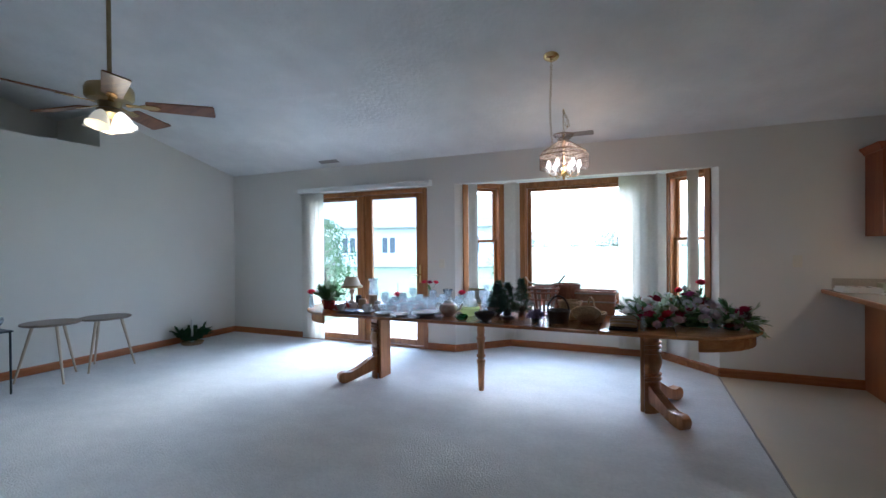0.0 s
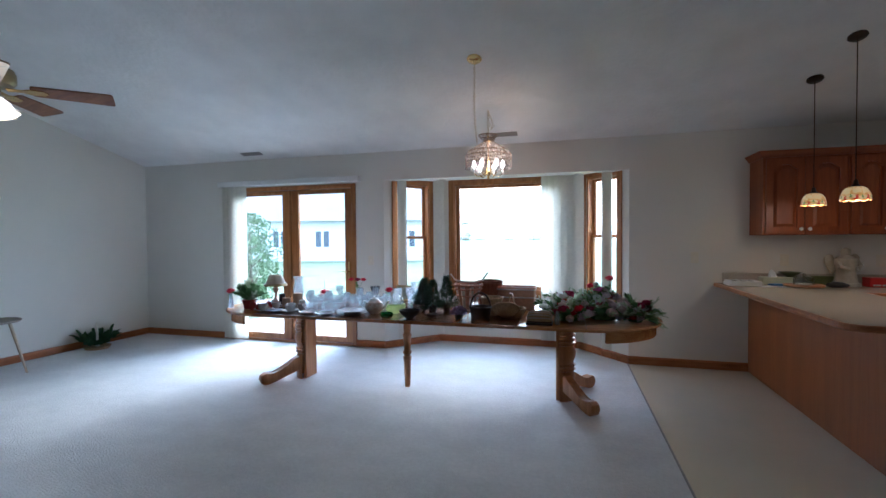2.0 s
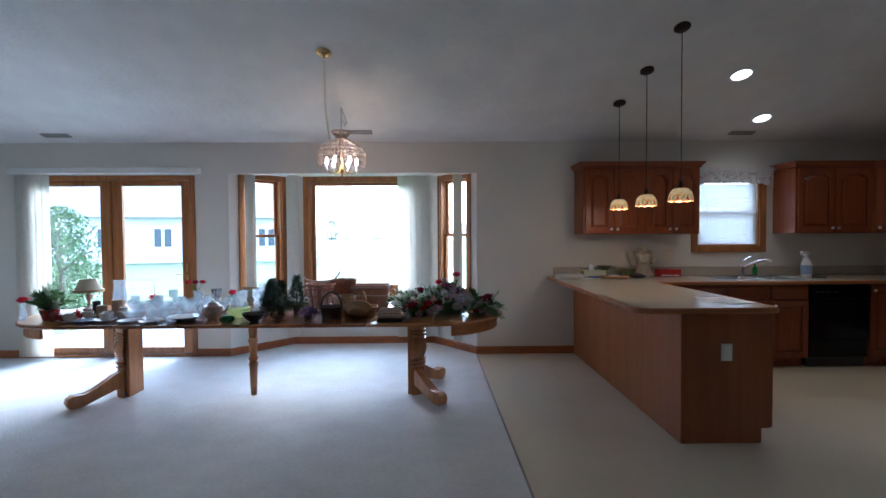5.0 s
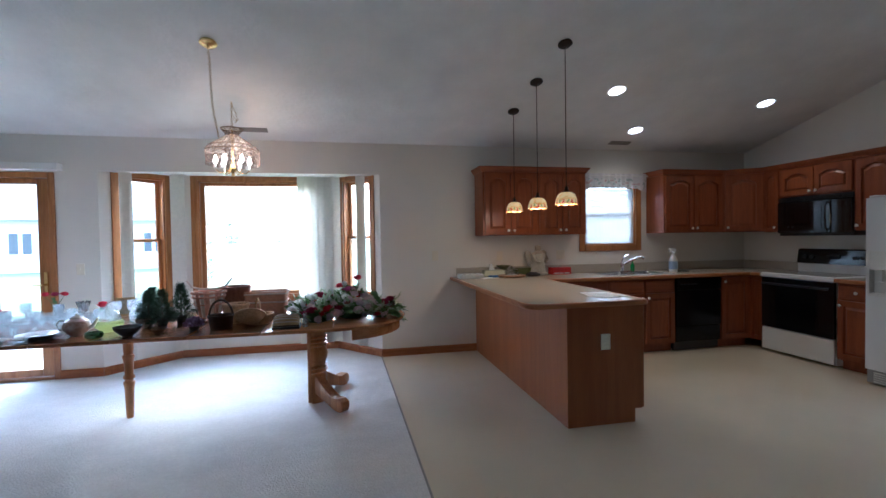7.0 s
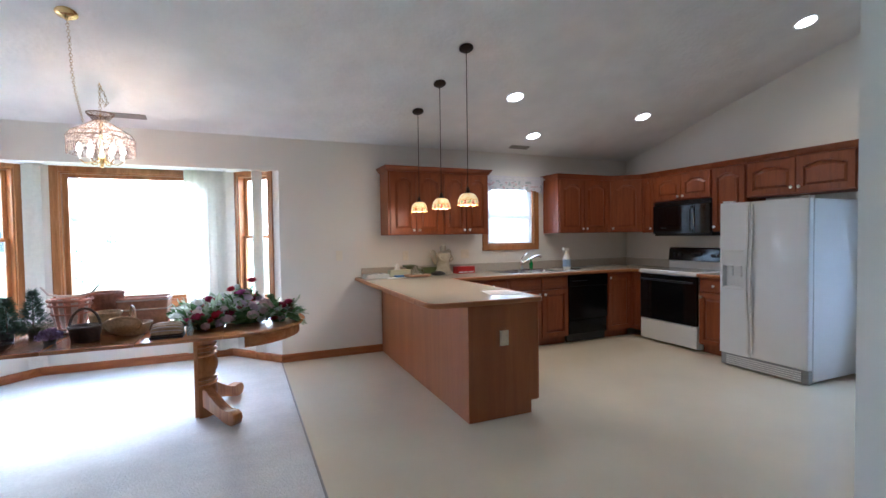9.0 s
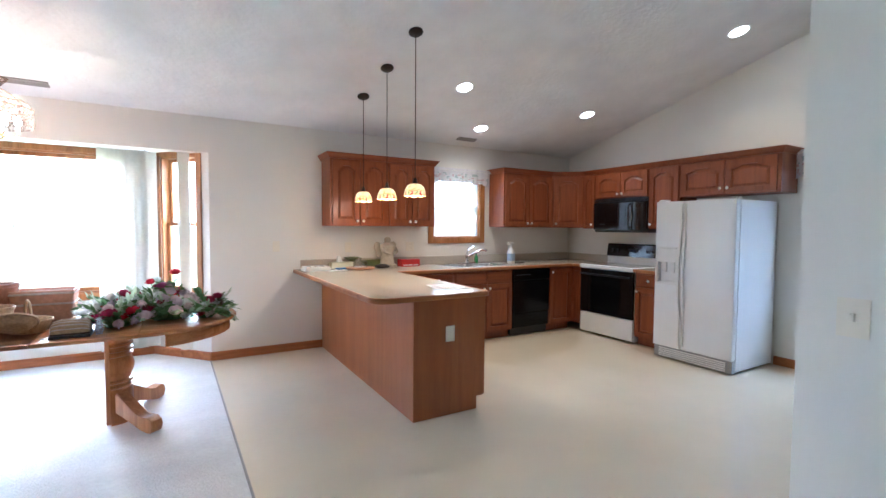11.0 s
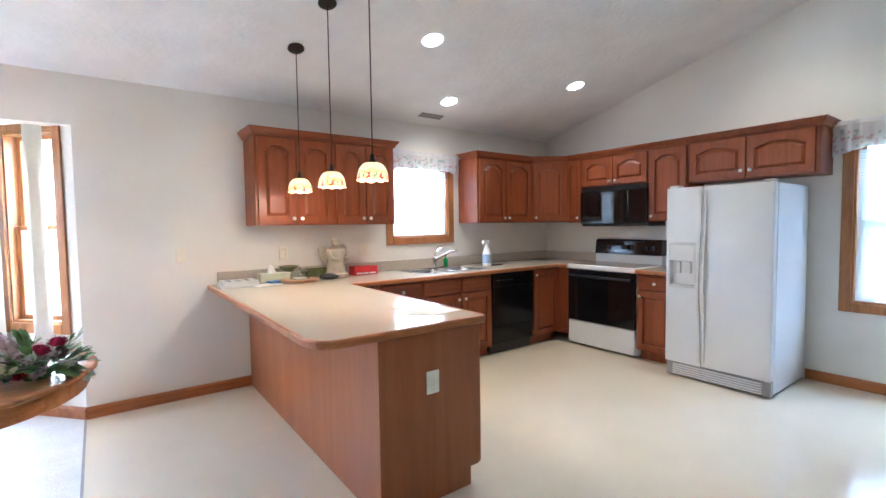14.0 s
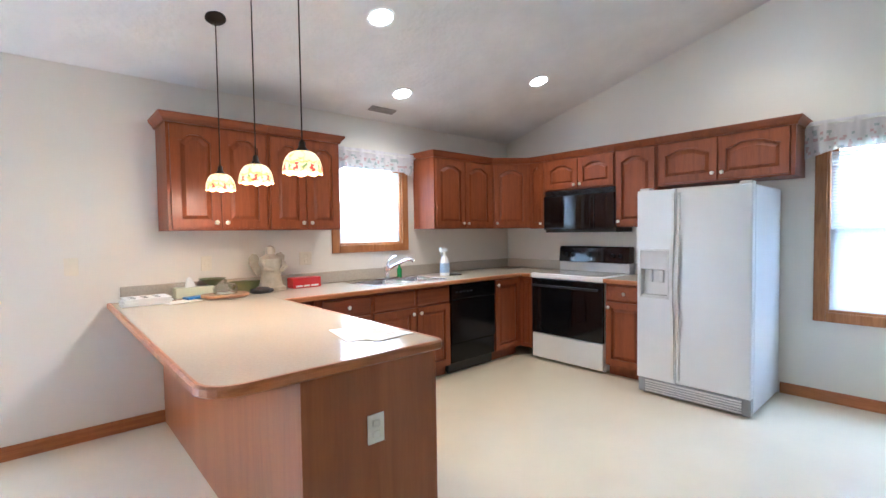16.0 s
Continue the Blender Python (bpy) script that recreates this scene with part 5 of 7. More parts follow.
for k in range(NS):
    pane_pts = tiers
    for (r0, z0), (r1, z1) in zip(pane_pts, pane_pts[1:]):
        bm = bmesh.new()
        bm.faces.new([bm.verts.new(tier_pt(a, r, z)) for a, r, z in ((k, r0, z0), (k + 1, r0, z0), (k + 1, r1, z1), (k, r1, z1))])
        bmesh.ops.solidify(bm, geom=bm.faces[:], thickness=0.003)
        part("glass_pane", bm, M_CGLASS, th)
    bm = bmesh.new()
    tube(bm, [tier_pt(k, r, z) for r, z in tiers], 0.0030, 6)
    part("rib", bm, M_CAME, th)
for r, z in (tiers[0], tiers[1], tiers[3], tiers[4]):
    part("ring", tube(bmesh.new(), [tier_pt(k, r, z) for k in range(NS + 1)], 0.0055, 6), M_CAME, th)
for k in range(6):
    a = 2 * math.pi * (k + 0.25) / 6
    c, s = math.cos(a), math.sin(a)
    arm = part("arm", tube(bmesh.new(), [(0.02 * c, 0.02 * s, LZ + 0.05), (0.06 * c, 0.06 * s, LZ + 0.005), (0.11 * c, 0.11 * s, LZ + 0.0), (0.145 * c, 0.145 * s, LZ + 0.03)], 0.005, 6), M_BRASS, th, smooth=True)
    part("candle_sleeve", rod(bmesh.new(), (0.145 * c, 0.145 * s, LZ + 0.03), (0.145 * c, 0.145 * s, LZ + 0.085), 0.009), M_WHITEPL, arm)
    part("bulb", lathe(bmesh.new(), [(0.007, 0.085), (0.021, 0.108), (0.019, 0.13), (0.006, 0.158), (0.0005, 0.166)], 10, (0.145 * c, 0.145 * s, LZ)), M_BULB, arm, smooth=True)
lamp("chandelier_light", (CX + 0.05, CY - 0.085, hook_z + LZ + 0.175), 1.35, (1.0, 0.70, 0.46), 0.012)

# ---- ceiling fan ----
FXX, FYY, FZ = -2.72, 2.12, 2.272
th = thing("ceiling_fan", (FXX, FYY, ceil_z(FYY)), "brass ceiling fan with dark wood blades and lit tulip shades", "ceiling fan")
h = FZ - ceil_z(FYY)
bm = bmesh.new()
lathe(bm, [(0.07, 0.0), (0.07, -0.02), (0.05, -0.07), (0.014, -0.085)], 24)
part("canopy", bm, M_BRASSD, th, smooth=True)
part("downrod", rod(bmesh.new(), (0, 0, -0.05), (0, 0, h + 0.14), 0.013), M_BRASSD, th)
bm = bmesh.new()
lathe(bm, [(0.02, h + 0.16), (0.045, h + 0.15), (0.06, h + 0.125), (0.125, h + 0.11), (0.135, h + 0.085), (0.135, h + 0.04), (0.12, h + 0.02), (0.07, h + 0.01), (0.06, h - 0.03), (0.075, h - 0.04), (0.075, h - 0.065), (0.03, h - 0.085), (0.0005, h - 0.09)], 28)
part("motor_housing", bm, M_BRASSD, th, "antique brass motor housing", True)
M_BLADE = wood("fan_blade_wood", (0.15, 0.055, 0.022), (0.26, 0.105, 0.042), "X", rough=0.4)
for k in range(5):
    m = Matrix.Rotation(radians(45 + 72 * k), 4, "Z") @ Matrix.Translation((0, 0, h + 0.005)) @ Matrix.Rotation(radians(-13), 4, "X")
    bm = bmesh.new()
    prism(bm, rounded([(0.20, -0.055), (0.60, -0.07), (0.60, 0.07), (0.20, 0.055)], [0.02, 0.02, 0.02, 0.02], 4), lambda u, v, d: m @ Vector((u, v, d)), -0.004, 0.004)
    bl = part("blade", bm, M_BLADE, th)
    bm = bmesh.new()
    prism(bm, [(0.09, -0.018), (0.16, -0.012), (0.20, -0.03), (0.26, -0.025), (0.28, 0.0), (0.26, 0.025), (0.20, 0.03), (0.16, 0.012), (0.09, 0.018)], lambda u, v, d: m @ Vector((u, v, d)), -0.010, -0.0045)
    part("blade_iron", bm, M_BRASS, bl)
M_TULIP = glow("frosted_shade_lit", (1.0, 0.80, 0.52), 0.07)
M_TULIPON = glow("frosted_shade_bright", (1.0, 0.86, 0.62), 0.30)
for k in range(4):
    a = radians(20 + 90 * k)
    m = Matrix.Translation((0.062 * math.cos(a), 0.062 * math.sin(a), h - 0.06)) @ Matrix.Rotation(a, 4, "Z") @ Matrix.Rotation(radians(161), 4, "Y")
    arm = part("lamp_arm", tube(bmesh.new(), [(0.03 * math.cos(a), 0.03 * math.sin(a), h - 0.06), (0.06 * math.cos(a), 0.06 * math.sin(a), h - 0.045), (0.066 * math.cos(a), 0.066 * math.sin(a), h - 0.068)], 0.009, 8), M_BRASS, th, smooth=True)
    bm = bmesh.new()
    shell(bm, [(0.020, 0.0), (0.030, 0.014), (0.046, 0.040), (0.054, 0.068), (0.058, 0.086), (0.072, 0.104)], 0.003, seg=24, m=m, wave=lambda q, z: 1 + (0.05 * math.sin(q * 6) if z > 0.09 else 0))
    part("tulip_shade", bm, M_TULIPON if k == 0 else M_TULIP, arm, "frosted glass tulip shade", True)
part("pull_chain", rod(bmesh.new(), (0.02, 0, h - 0.085), (0.02, 0, h - 0.20), 0.0015, None, 5), M_BRASS, th)
lamp("fan_light", (FXX, FYY, FZ - 0.20), 0.5, (1.0, 0.78, 0.5), 0.08)


# ---- left side: little tables, wreath with candle ----
M_STOOLTOP = mat("grey_oak_top", (0.34, 0.27, 0.21), 0.5, vary=0.12, scale=5, stretch=(0.1, 1, 1), bump=0.05)
M_STOOLLEG = mat("pale_beech", (0.58, 0.47, 0.33), 0.45, vary=0.08, scale=6, stretch=(1, 1, 0.1))
M_IRON = mat("dark_iron", (0.04, 0.05, 0.055), 0.45, 0.5, vary=0.1)


def side_table(x, y, r, h, rot, label, foot=0.27):
    th = thing("side_table", (x, y, 0), label, "side table", "nest of tripod tables")
    bm = bmesh.new()
    lathe(bm, [(0.0005, h - 0.022), (r - 0.014, h - 0.022), (r, h - 0.012), (r, h - 0.004), (r - 0.004, h), (0.0005, h)], 40)
    part("tabletop", bm, M_STOOLTOP, th, smooth=True)
    for k in range(3):
        a = radians(rot + 120 * k)
        c, s = math.cos(a), math.sin(a)
        part("leg", rod(bmesh.new(), (foot * c, foot * s, 0.0015), (0.145 * c, 0.145 * s, h - 0.022), 0.010, 0.016, 12), M_STOOLLEG, th, smooth=True)


side_table(-5.20, 2.96, 0.25, 0.60, -8, "round tripod side table with grey-brown top and pale splayed legs", 0.30)
side_table(-5.22, 3.49, 0.245, 0.58, -65, "smaller round tripod side table with grey-brown top and pale splayed legs")
th = thing("metal_side_table", (-5.22, 2.285, 0), "low dark metal side table with thin straight legs", "side table")
part("tabletop", boxed(-0.22, 0.22, -0.28, 0.29, 0.58, 0.595, 0.004), M_IRON, th)
for sx in (-0.20, 0.20):
    for sy in (-0.24, 0.27):
        part("leg", rod(bmesh.new(), (sx, sy, 0.001), (sx, sy, 0.58), 0.009), M_IRON, th)

# ---- curtains over the kitchen windows ----
M_PRINT1 = cloth("valance_rose_print", (0.66, 0.50, 0.52), 0.5)
M_PRINT2 = cloth("valance_leaf_print", (0.50, 0.55, 0.56), 0.5)


def valance(p, d, w, z1, drop, label):
    """Gathered rod-pocket valance with a printed border."""
    d = Vector((*d, 0)).normalized()
    n = Vector((d.y, -d.x, 0))
    th = thing("curtain_valance", (*p, z1), label, "curtain")
    bm = bmesh.new()
    nu, nv = int(w * 150), 12
    rows = []
    rr = random.Random(5)
    ph = [rr.uniform(0, 6) for _ in range(4)]
    for j in range(nv + 1):
        v = j / nv
        row = []
        for i in range(nu + 1):
            u = w * i / nu
            fold = 0.012 * math.sin(u * 75 + ph[0] + 0.8 * math.sin(u * 11)) * (0.35 + 0.65 * v) + 0.006 * math.sin(u * 31 + ph[1])
            e = abs(u / w - 0.5) * 2
            zz = 0.03 - (drop * (1.0 + 0.28 * max(0, e - 0.72) / 0.28)) * v
            row.append(bm.verts.new(d * u + n * (0.045 + fold) + Vector((0, 0, zz))))
        rows.append(row)
    for a, b in zip(rows, rows[1:]):
        for i in range(nu):
            f = bm.faces.new((a[i], a[i + 1], b[i + 1], b[i]))
            c = f.calc_center_median()
            v = -c.z / drop
            q = noise.noise(Vector((c.dot(d) * 24, c.z * 30, p[0])))
            f.material_index = 1 if (0.28 < v < 0.98 and q > 0.30) else 2 if (0.2 < v < 0.98 and q < -0.34) else 0
    part("fabric", bm, [M_SHEER, M_PRINT1, M_PRINT2], th, "sheer white fabric printed with roses", True)
    bm = bmesh.new()
    rod(bm, d * -0.02 + n * 0.045, d * (w + 0.02) + n * 0.045, 0.007)
    rod(bm, d * -0.02 + n * 0.045, d * -0.02, 0.006)
    rod(bm, d * (w + 0.02) + n * 0.045, d * (w + 0.02), 0.006)
    part("rod", bm, M_TRIMWHITE, th)
    return th


valance((3.60, WALL_Y - 0.02), (1, 0), 0.95, 2.145, 0.19, "gathered sheer rose-print valance over the sink window")
valance((RIGHT_X - 0.02, RW[1] + 0.13), (0, -1), RW[1] - RW[0] + 0.26, 2.145, 0.22, "gathered sheer rose-print valance over the kitchen window")


def mini_blind(p, d, w, z0, z1, label, pitch=0.023, tilt=63):
    d = Vector((*d, 0)).normalized()
    n = Vector((-d.y, d.x, 0))
    th = thing("mini_blind", (*p, z0), label, "blind")
    m = Matrix(((d.x, n.x, 0, 0), (d.y, n.y, 0, 0), (0, 0, 1, 0), (0, 0, 0, 1)))
    k = int((z1 - z0 - 0.04) / pitch)
    first = None
    for i in range(k):
        mm = m @ Matrix.Translation((0, 0.022, 0.012 + i * pitch)) @ Matrix.Rotation(radians(tilt), 4, "X")
        if first is None:
            first = part("slat", boxed(0.004, w - 0.004, -0.0125, 0.0125, -0.0005, 0.0005), M_MINI, th)
            first.matrix_basis = mm
        else:
            o = new("slat", first.data)
            o.parent = th
            o.matrix_basis = mm
    part("headrail", boxed(0.003, w - 0.003, 0.008, 0.036, z1 - z0 - 0.03, z1 - z0 - 0.002, 0.003, m=m), M_TRIMWHITE, th)
    for u in (0.12, w - 0.12):
        part("cord", rod(bmesh.new(), m @ Vector((u, 0.022, 0.0)), m @ Vector((u, 0.022, z1 - z0 - 0.03)), 0.0012, None, 4), M_TRIMWHITE, th)


mini_blind((RIGHT_X, RW[1] - 0.021), (0, -1), RW[1] - RW[0] - 0.042, RW[2] + 0.023, RW[3] - 0.022, "white mini blind with nearly closed slats in the kitchen window")
mini_blind((KWIN[0] + 0.021, WALL_Y), (1, 0), KWIN[1] - KWIN[0] - 0.042, KWIN[2] + 0.023, KWIN[3] - 0.022, "white mini blind with nearly closed slats over the sink")

# ---- outdoors ----
bm = bmesh.new()
prism(bm, [(-600, -600), (600, -600), (600, 900), (-600, 900)], lambda u, v, d: Vector((u, v, d)), -0.30, -0.14)
setting("ground", bm, M_GRASS, "mown lawn reaching the far treeline")
setting("pavement_patio", boxed(-5.2, -1.9, WALL_Y + T + 0.02, 9.2, -0.139, -0.09, 0.01), M_CONCRETE, "concrete patio slab outside the door")


M_HOUSEGLASS = mat("distant_window", (0.10, 0.11, 0.13), 0.2, vary=0.1)


def house(x, y, w, d, h, rot, label):
    th = thing("neighbour_house", (x, y, -0.14), label, "house", "houses across the lawn")
    th.rotation_euler = (0, 0, radians(rot))
    part("wall", boxed(-w / 2, w / 2, -d / 2, d / 2, 0, h), M_SIDING, th)
    bm = bmesh.new()
    prism(bm, [(-d / 2 - 0.5, h), (0, h + d * 0.3), (d / 2 + 0.5, h)], lambda u, v, k: Vector((k, u, v)), -w / 2 - 0.4, w / 2 + 0.4)
    part("roof", bm, M_SHINGLE, th)
    for i in range(int(w / 3)):
        xx = -w / 2 + 1.6 + i * 3
        win = part("window", boxed(xx - 0.6, xx + 0.6, -d / 2 - 0.06, -d / 2 - 0.002, 0.9, 2.2, 0.01), M_TRIMWHITE, th)
        for e in (-0.28, 0.28):
            part("pane", boxed(xx + e - 0.19, xx + e + 0.19, -d / 2 - 0.075, -d / 2 - 0.061, 1.0, 2.1), M_HOUSEGLASS, win)


house(-17, 33, 16, 9, 2.8, 14, "low pale-sided house across the lawn with dark shingle roof")
house(-34, 48, 15, 9, 3.0, 24, "low pale-sided house farther across the lawn")
house(16, 62, 18, 10, 3.0, -6, "low pale-sided house beyond the field")


def shrub(x, y, w, h, n, seed, name="shrub", label="tall green arborvitae shrub beside the patio"):
    rr = random.Random(seed)
    th = thing(name, (x, y, -0.14), label, "tree" if name == "tree" else "shrub")
    bm = bmesh.new()
    tube(bm, [(0, 0, 0), (0.02, 0.01, h * 0.3), (0.0, 0.0, h * 0.8)], lambda k: 0.06 * h / 2 * (1 - 0.8 * k), 8)
    for i in range(7):
        a, zz = rr.uniform(0, 6.28), h * rr.uniform(0.2, 0.7)
        tube(bm, [(0, 0, zz), (w * 0.2 * math.cos(a), w * 0.2 * math.sin(a), zz + 0.12 * h), (w * 0.38 * math.cos(a), w * 0.38 * math.sin(a), zz + 0.2 * h)], lambda k: 0.018 * h / 2 * (1 - 0.7 * k), 5)
    part("trunk", bm, M_BARK, th)
    vs, fs = [], []
    for i in range(n):
        zz = rr.random() ** 1.2
        rad = w / 2 * (math.sin(math.pi * min(1, zz * 0.85 + 0.12)) ** 0.7) * (0.75 + 0.3 * math.sin(zz * 17 + i % 7))
        a, r = rr.uniform(0, 6.28), rad * math.sqrt(rr.uniform(0.25, 1))
        c = Vector((r * math.cos(a), r * math.sin(a), h * (0.06 + 0.94 * zz)))
        s = rr.uniform(0.03, 0.06) * (h / 2.2) ** (0.5 if h < 4 else 1.5)
        q = Euler((rr.uniform(0, 6), rr.uniform(0, 6), rr.uniform(0, 6))).to_matrix()
        b0 = len(vs)
        for p in ((-s, 0, 0), (0, -s * 0.45, s * 0.1), (s, 0, 0), (0, s * 0.45, s * 0.1)):
            vs.append(c + q @ Vector(p))
        fs.append((b0, b0 + 1, b0 + 2, b0 + 3))
    me = bpy.data.meshes.new("crown")
    me.from_pydata(vs, [], fs)
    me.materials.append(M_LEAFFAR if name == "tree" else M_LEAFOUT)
    o = new("crown", me)
    o.parent = th
    return th


shrub(-6.2, 8.6, 1.7, 2.1, 2600, 3)
shrub(-7.6, 10.2, 1.6, 1.7, 1800, 4)
shrub(-4.4, 17.0, 1.6, 1.5, 1200, 5, label="rounded green shrub on the lawn")
# treeline, its crowns paled in colour to stand in for haze
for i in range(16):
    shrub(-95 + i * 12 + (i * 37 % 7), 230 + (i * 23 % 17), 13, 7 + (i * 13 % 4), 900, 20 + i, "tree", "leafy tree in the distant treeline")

# ---- wares on the dining table ----
M_CRYSTAL = frosted(clear("clear_glassware", (0.92, 0.96, 0.98), 0.20, 0.03), 0.15, (0.86, 0.90, 0.94))
M_CLOCHE = clear("clear_cloche_glass", (0.84, 0.87, 0.84), 0.14, 0.03)
M_GREENGL = clear("green_glass", (0.10, 0.50, 0.20), 0.12, 0.03)
M_LIMEGL = frosted(clear("lime_glass", (0.86, 0.93, 0.62), 0.12, 0.05), 0.5, (0.62, 0.68, 0.36))
M_AMBERGL = clear("smoky_glass", (0.32, 0.30, 0.26), 0.14, 0.04)
M_CHINA = mat("white_china", (0.74, 0.73, 0.70), 0.2, vary=0.05, scale=40, coat=0.3)
M_CHINABLUE = mat("blue_rim_china", (0.32, 0.36, 0.50), 0.2, vary=0.15, scale=60, coat=0.3)
M_CHINAFL = mat("floral_china", (0.70, 0.66, 0.60), 0.2, vary=0.1, scale=26, second=(0.42, 0.26, 0.20), coat=0.3)
M_REDGL = mat("red_glaze", (0.30, 0.02, 0.02), 0.15, vary=0.1, coat=0.4)
M_DARKPOT = mat("dark_pot", (0.035, 0.03, 0.028), 0.5, vary=0.2)
M_CANDLE = mat("tan_candle", (0.50, 0.34, 0.20), 0.5, vary=0.1)
M_CANDLEW = mat("white_candle", (0.80, 0.78, 0.72), 0.5, vary=0.03)
M_WICKER = mat("wicker", (0.58, 0.38, 0.21), 0.65, vary=0.2, scale=60, bump=0.4, bump_scale=300)
M_WICKERD = mat("dark_wicker", (0.06, 0.032, 0.018), 0.55, vary=0.25, scale=60, bump=0.4, bump_scale=300)
M_WICKERR = mat("red_stained_splint", (0.38, 0.15, 0.08), 0.6, vary=0.2, scale=50, bump=0.3, bump_scale=250)
M_SPLINT = mat("pink_splint", (0.60, 0.29, 0.21), 0.6, vary=0.15, scale=45, bump=0.3, bump_scale=250)
M_WICKERP = mat("pale_splint", (0.74, 0.62, 0.54), 0.6, vary=0.15, scale=50, bump=0.3, bump_scale=250)
M_TERRA = mat("terracotta_splint", (0.66, 0.36, 0.24), 0.6, vary=0.12, scale=40, bump=0.3, bump_scale=200)
M_LEAF = cloth("silk_leaf", (0.13, 0.22, 0.085), 0.5, 0.16)
M_LEAFL = cloth("pale_silk_leaf", (0.48, 0.54, 0.38), 0.5, 0.16)
M_FIR = mat("fir_needle", (0.045, 0.10, 0.045), 0.7, vary=0.2, scale=30)
M_ROSE = cloth("red_silk", (0.62, 0.03, 0.06), 0.5, 0.16)
M_WINE = cloth("burgundy_silk", (0.27, 0.02, 0.06), 0.5, 0.16)
M_PINK = cloth("dusty_pink_silk", (0.84, 0.64, 0.64), 0.5, 0.16)
M_MAUVE = cloth("mauve_silk", (0.74, 0.58, 0.66), 0.5, 0.16)
M_MAGENTA = cloth("magenta_silk", (0.52, 0.10, 0.28), 0.5, 0.16)
M_WHITEFL = cloth("white_silk", (0.86, 0.85, 0.81), 0.5, 0.16)
M_PURPLE = mat("purple_dried", (0.24, 0.16, 0.30), 0.8, vary=0.25, scale=60)
M_CONE = mat("pine_cone", (0.10, 0.055, 0.03), 0.8, vary=0.25, scale=50)
M_PAPER = mat("white_paper", (0.80, 0.80, 0.79), 0.7, vary=0.02)
M_INK = mat("printed_ink", (0.06, 0.06, 0.07), 0.7, vary=0.2)
M_GILT = mat("gilt_frame", (0.45, 0.33, 0.15), 0.4, 0.5, vary=0.15, scale=30)
M_CREAM = mat("cream_shade", (0.72, 0.62, 0.46), 0.7, vary=0.05)
M_STONE = mat("cast_stone", (0.52, 0.46, 0.36), 0.85, vary=0.12, scale=18, bump=0.4, bump_scale=90)


def quad_sheet(bm, pts_rows):
    vs = [[bm.verts.new(p) for p in r] for r in pts_rows]
    for a, b in zip(vs, vs[1:]):
        for i in range(len(a) - 1):
            bm.faces.new((a[i], a[i + 1], b[i + 1], b[i]))


def petal(bm, m, w, l, cup):
    """Cupped petal growing along +z, opening outwards along +x."""
    rows = []
    for i, k in enumerate((0.0, 0.45, 0.8, 1.0)):
        ww = w * (0.35, 0.95, 1.0, 0.55)[i]
        rows.append([m @ Vector((cup * (k ** 2) - 0.18 * ww * (1 - abs(t)) * 0 + (t * t) * -0.25 * w + 0.004, ww * t, l * k)) for t in (-1, 0, 1)])
    quad_sheet(bm, rows)


def rose_mesh(name, material):
    bm = bmesh.new()
    rr = random.Random(2)
    for ring, (n, r, tilt, l, w) in enumerate(((3, 0.003, 0, 0.042, 0.011), (5, 0.009, 8, 0.041, 0.014), (6, 0.014, 20, 0.038, 0.016), (7, 0.017, 38, 0.033, 0.017))):
        for k in range(n):
            a = 2 * math.pi * k / n + ring * 0.5 + rr.uniform(-0.1, 0.1)
            m = Matrix.Rotation(a, 4, "Z") @ Matrix.Translation((r, 0, 0)) @ Matrix.Rotation(radians(tilt + rr.uniform(-6, 6)), 4, "Y")
            petal(bm, m, w, l, 0.006)
    return finish(bm, name, material, True)


def hydrangea_mesh(name, material, r=0.038, n=60):
    bm = bmesh.new()
    rr = random.Random(4)
    for k in range(n):
        zz = 1 - 1.45 * (k + 0.5) / n
        a = k * 2.39996
        rad = math.sqrt(max(0, 1 - zz * zz))
        d = Vector((rad * math.cos(a), rad * math.sin(a), zz))
        e = (d + Vector((rr.uniform(-0.5, 0.5), rr.uniform(-0.5, 0.5), rr.uniform(-0.3, 0.5)))).normalized()
        m = Matrix.Translation(d * r * rr.uniform(0.72, 1.22)) @ e.to_track_quat("Z", "Y").to_matrix().to_4x4() @ Matrix.Rotation(k, 4, "Z") @ Matrix.Scale(rr.uniform(0.9, 1.5), 4)
        for j in range(4):
            q = m @ Matrix.Rotation(j * math.pi / 2, 4, "Z")
            bm.faces.new([bm.verts.new(q @ Vector(p)) for p in ((0, 0, 0), (0.006, -0.006, 0.003), (0.013, 0, 0.001), (0.006, 0.006, 0.003))])
    return finish(bm, name, material, False)


def leaf_blade(bm, m, l, w):
    rows = []
    for k in (0.0, 0.25, 0.55, 0.8, 1.0):
        ww = w * math.sin(math.pi * min(1, 0.08 + k * 0.9)) ** 0.8
        z = -0.25 * l * k * k
        rows.append([m @ Vector((l * k, -ww, z + 0.18 * ww)), m @ Vector((l * k, 0, z)), m @ Vector((l * k, ww, z + 0.18 * ww))])
    quad_sheet(bm, rows)


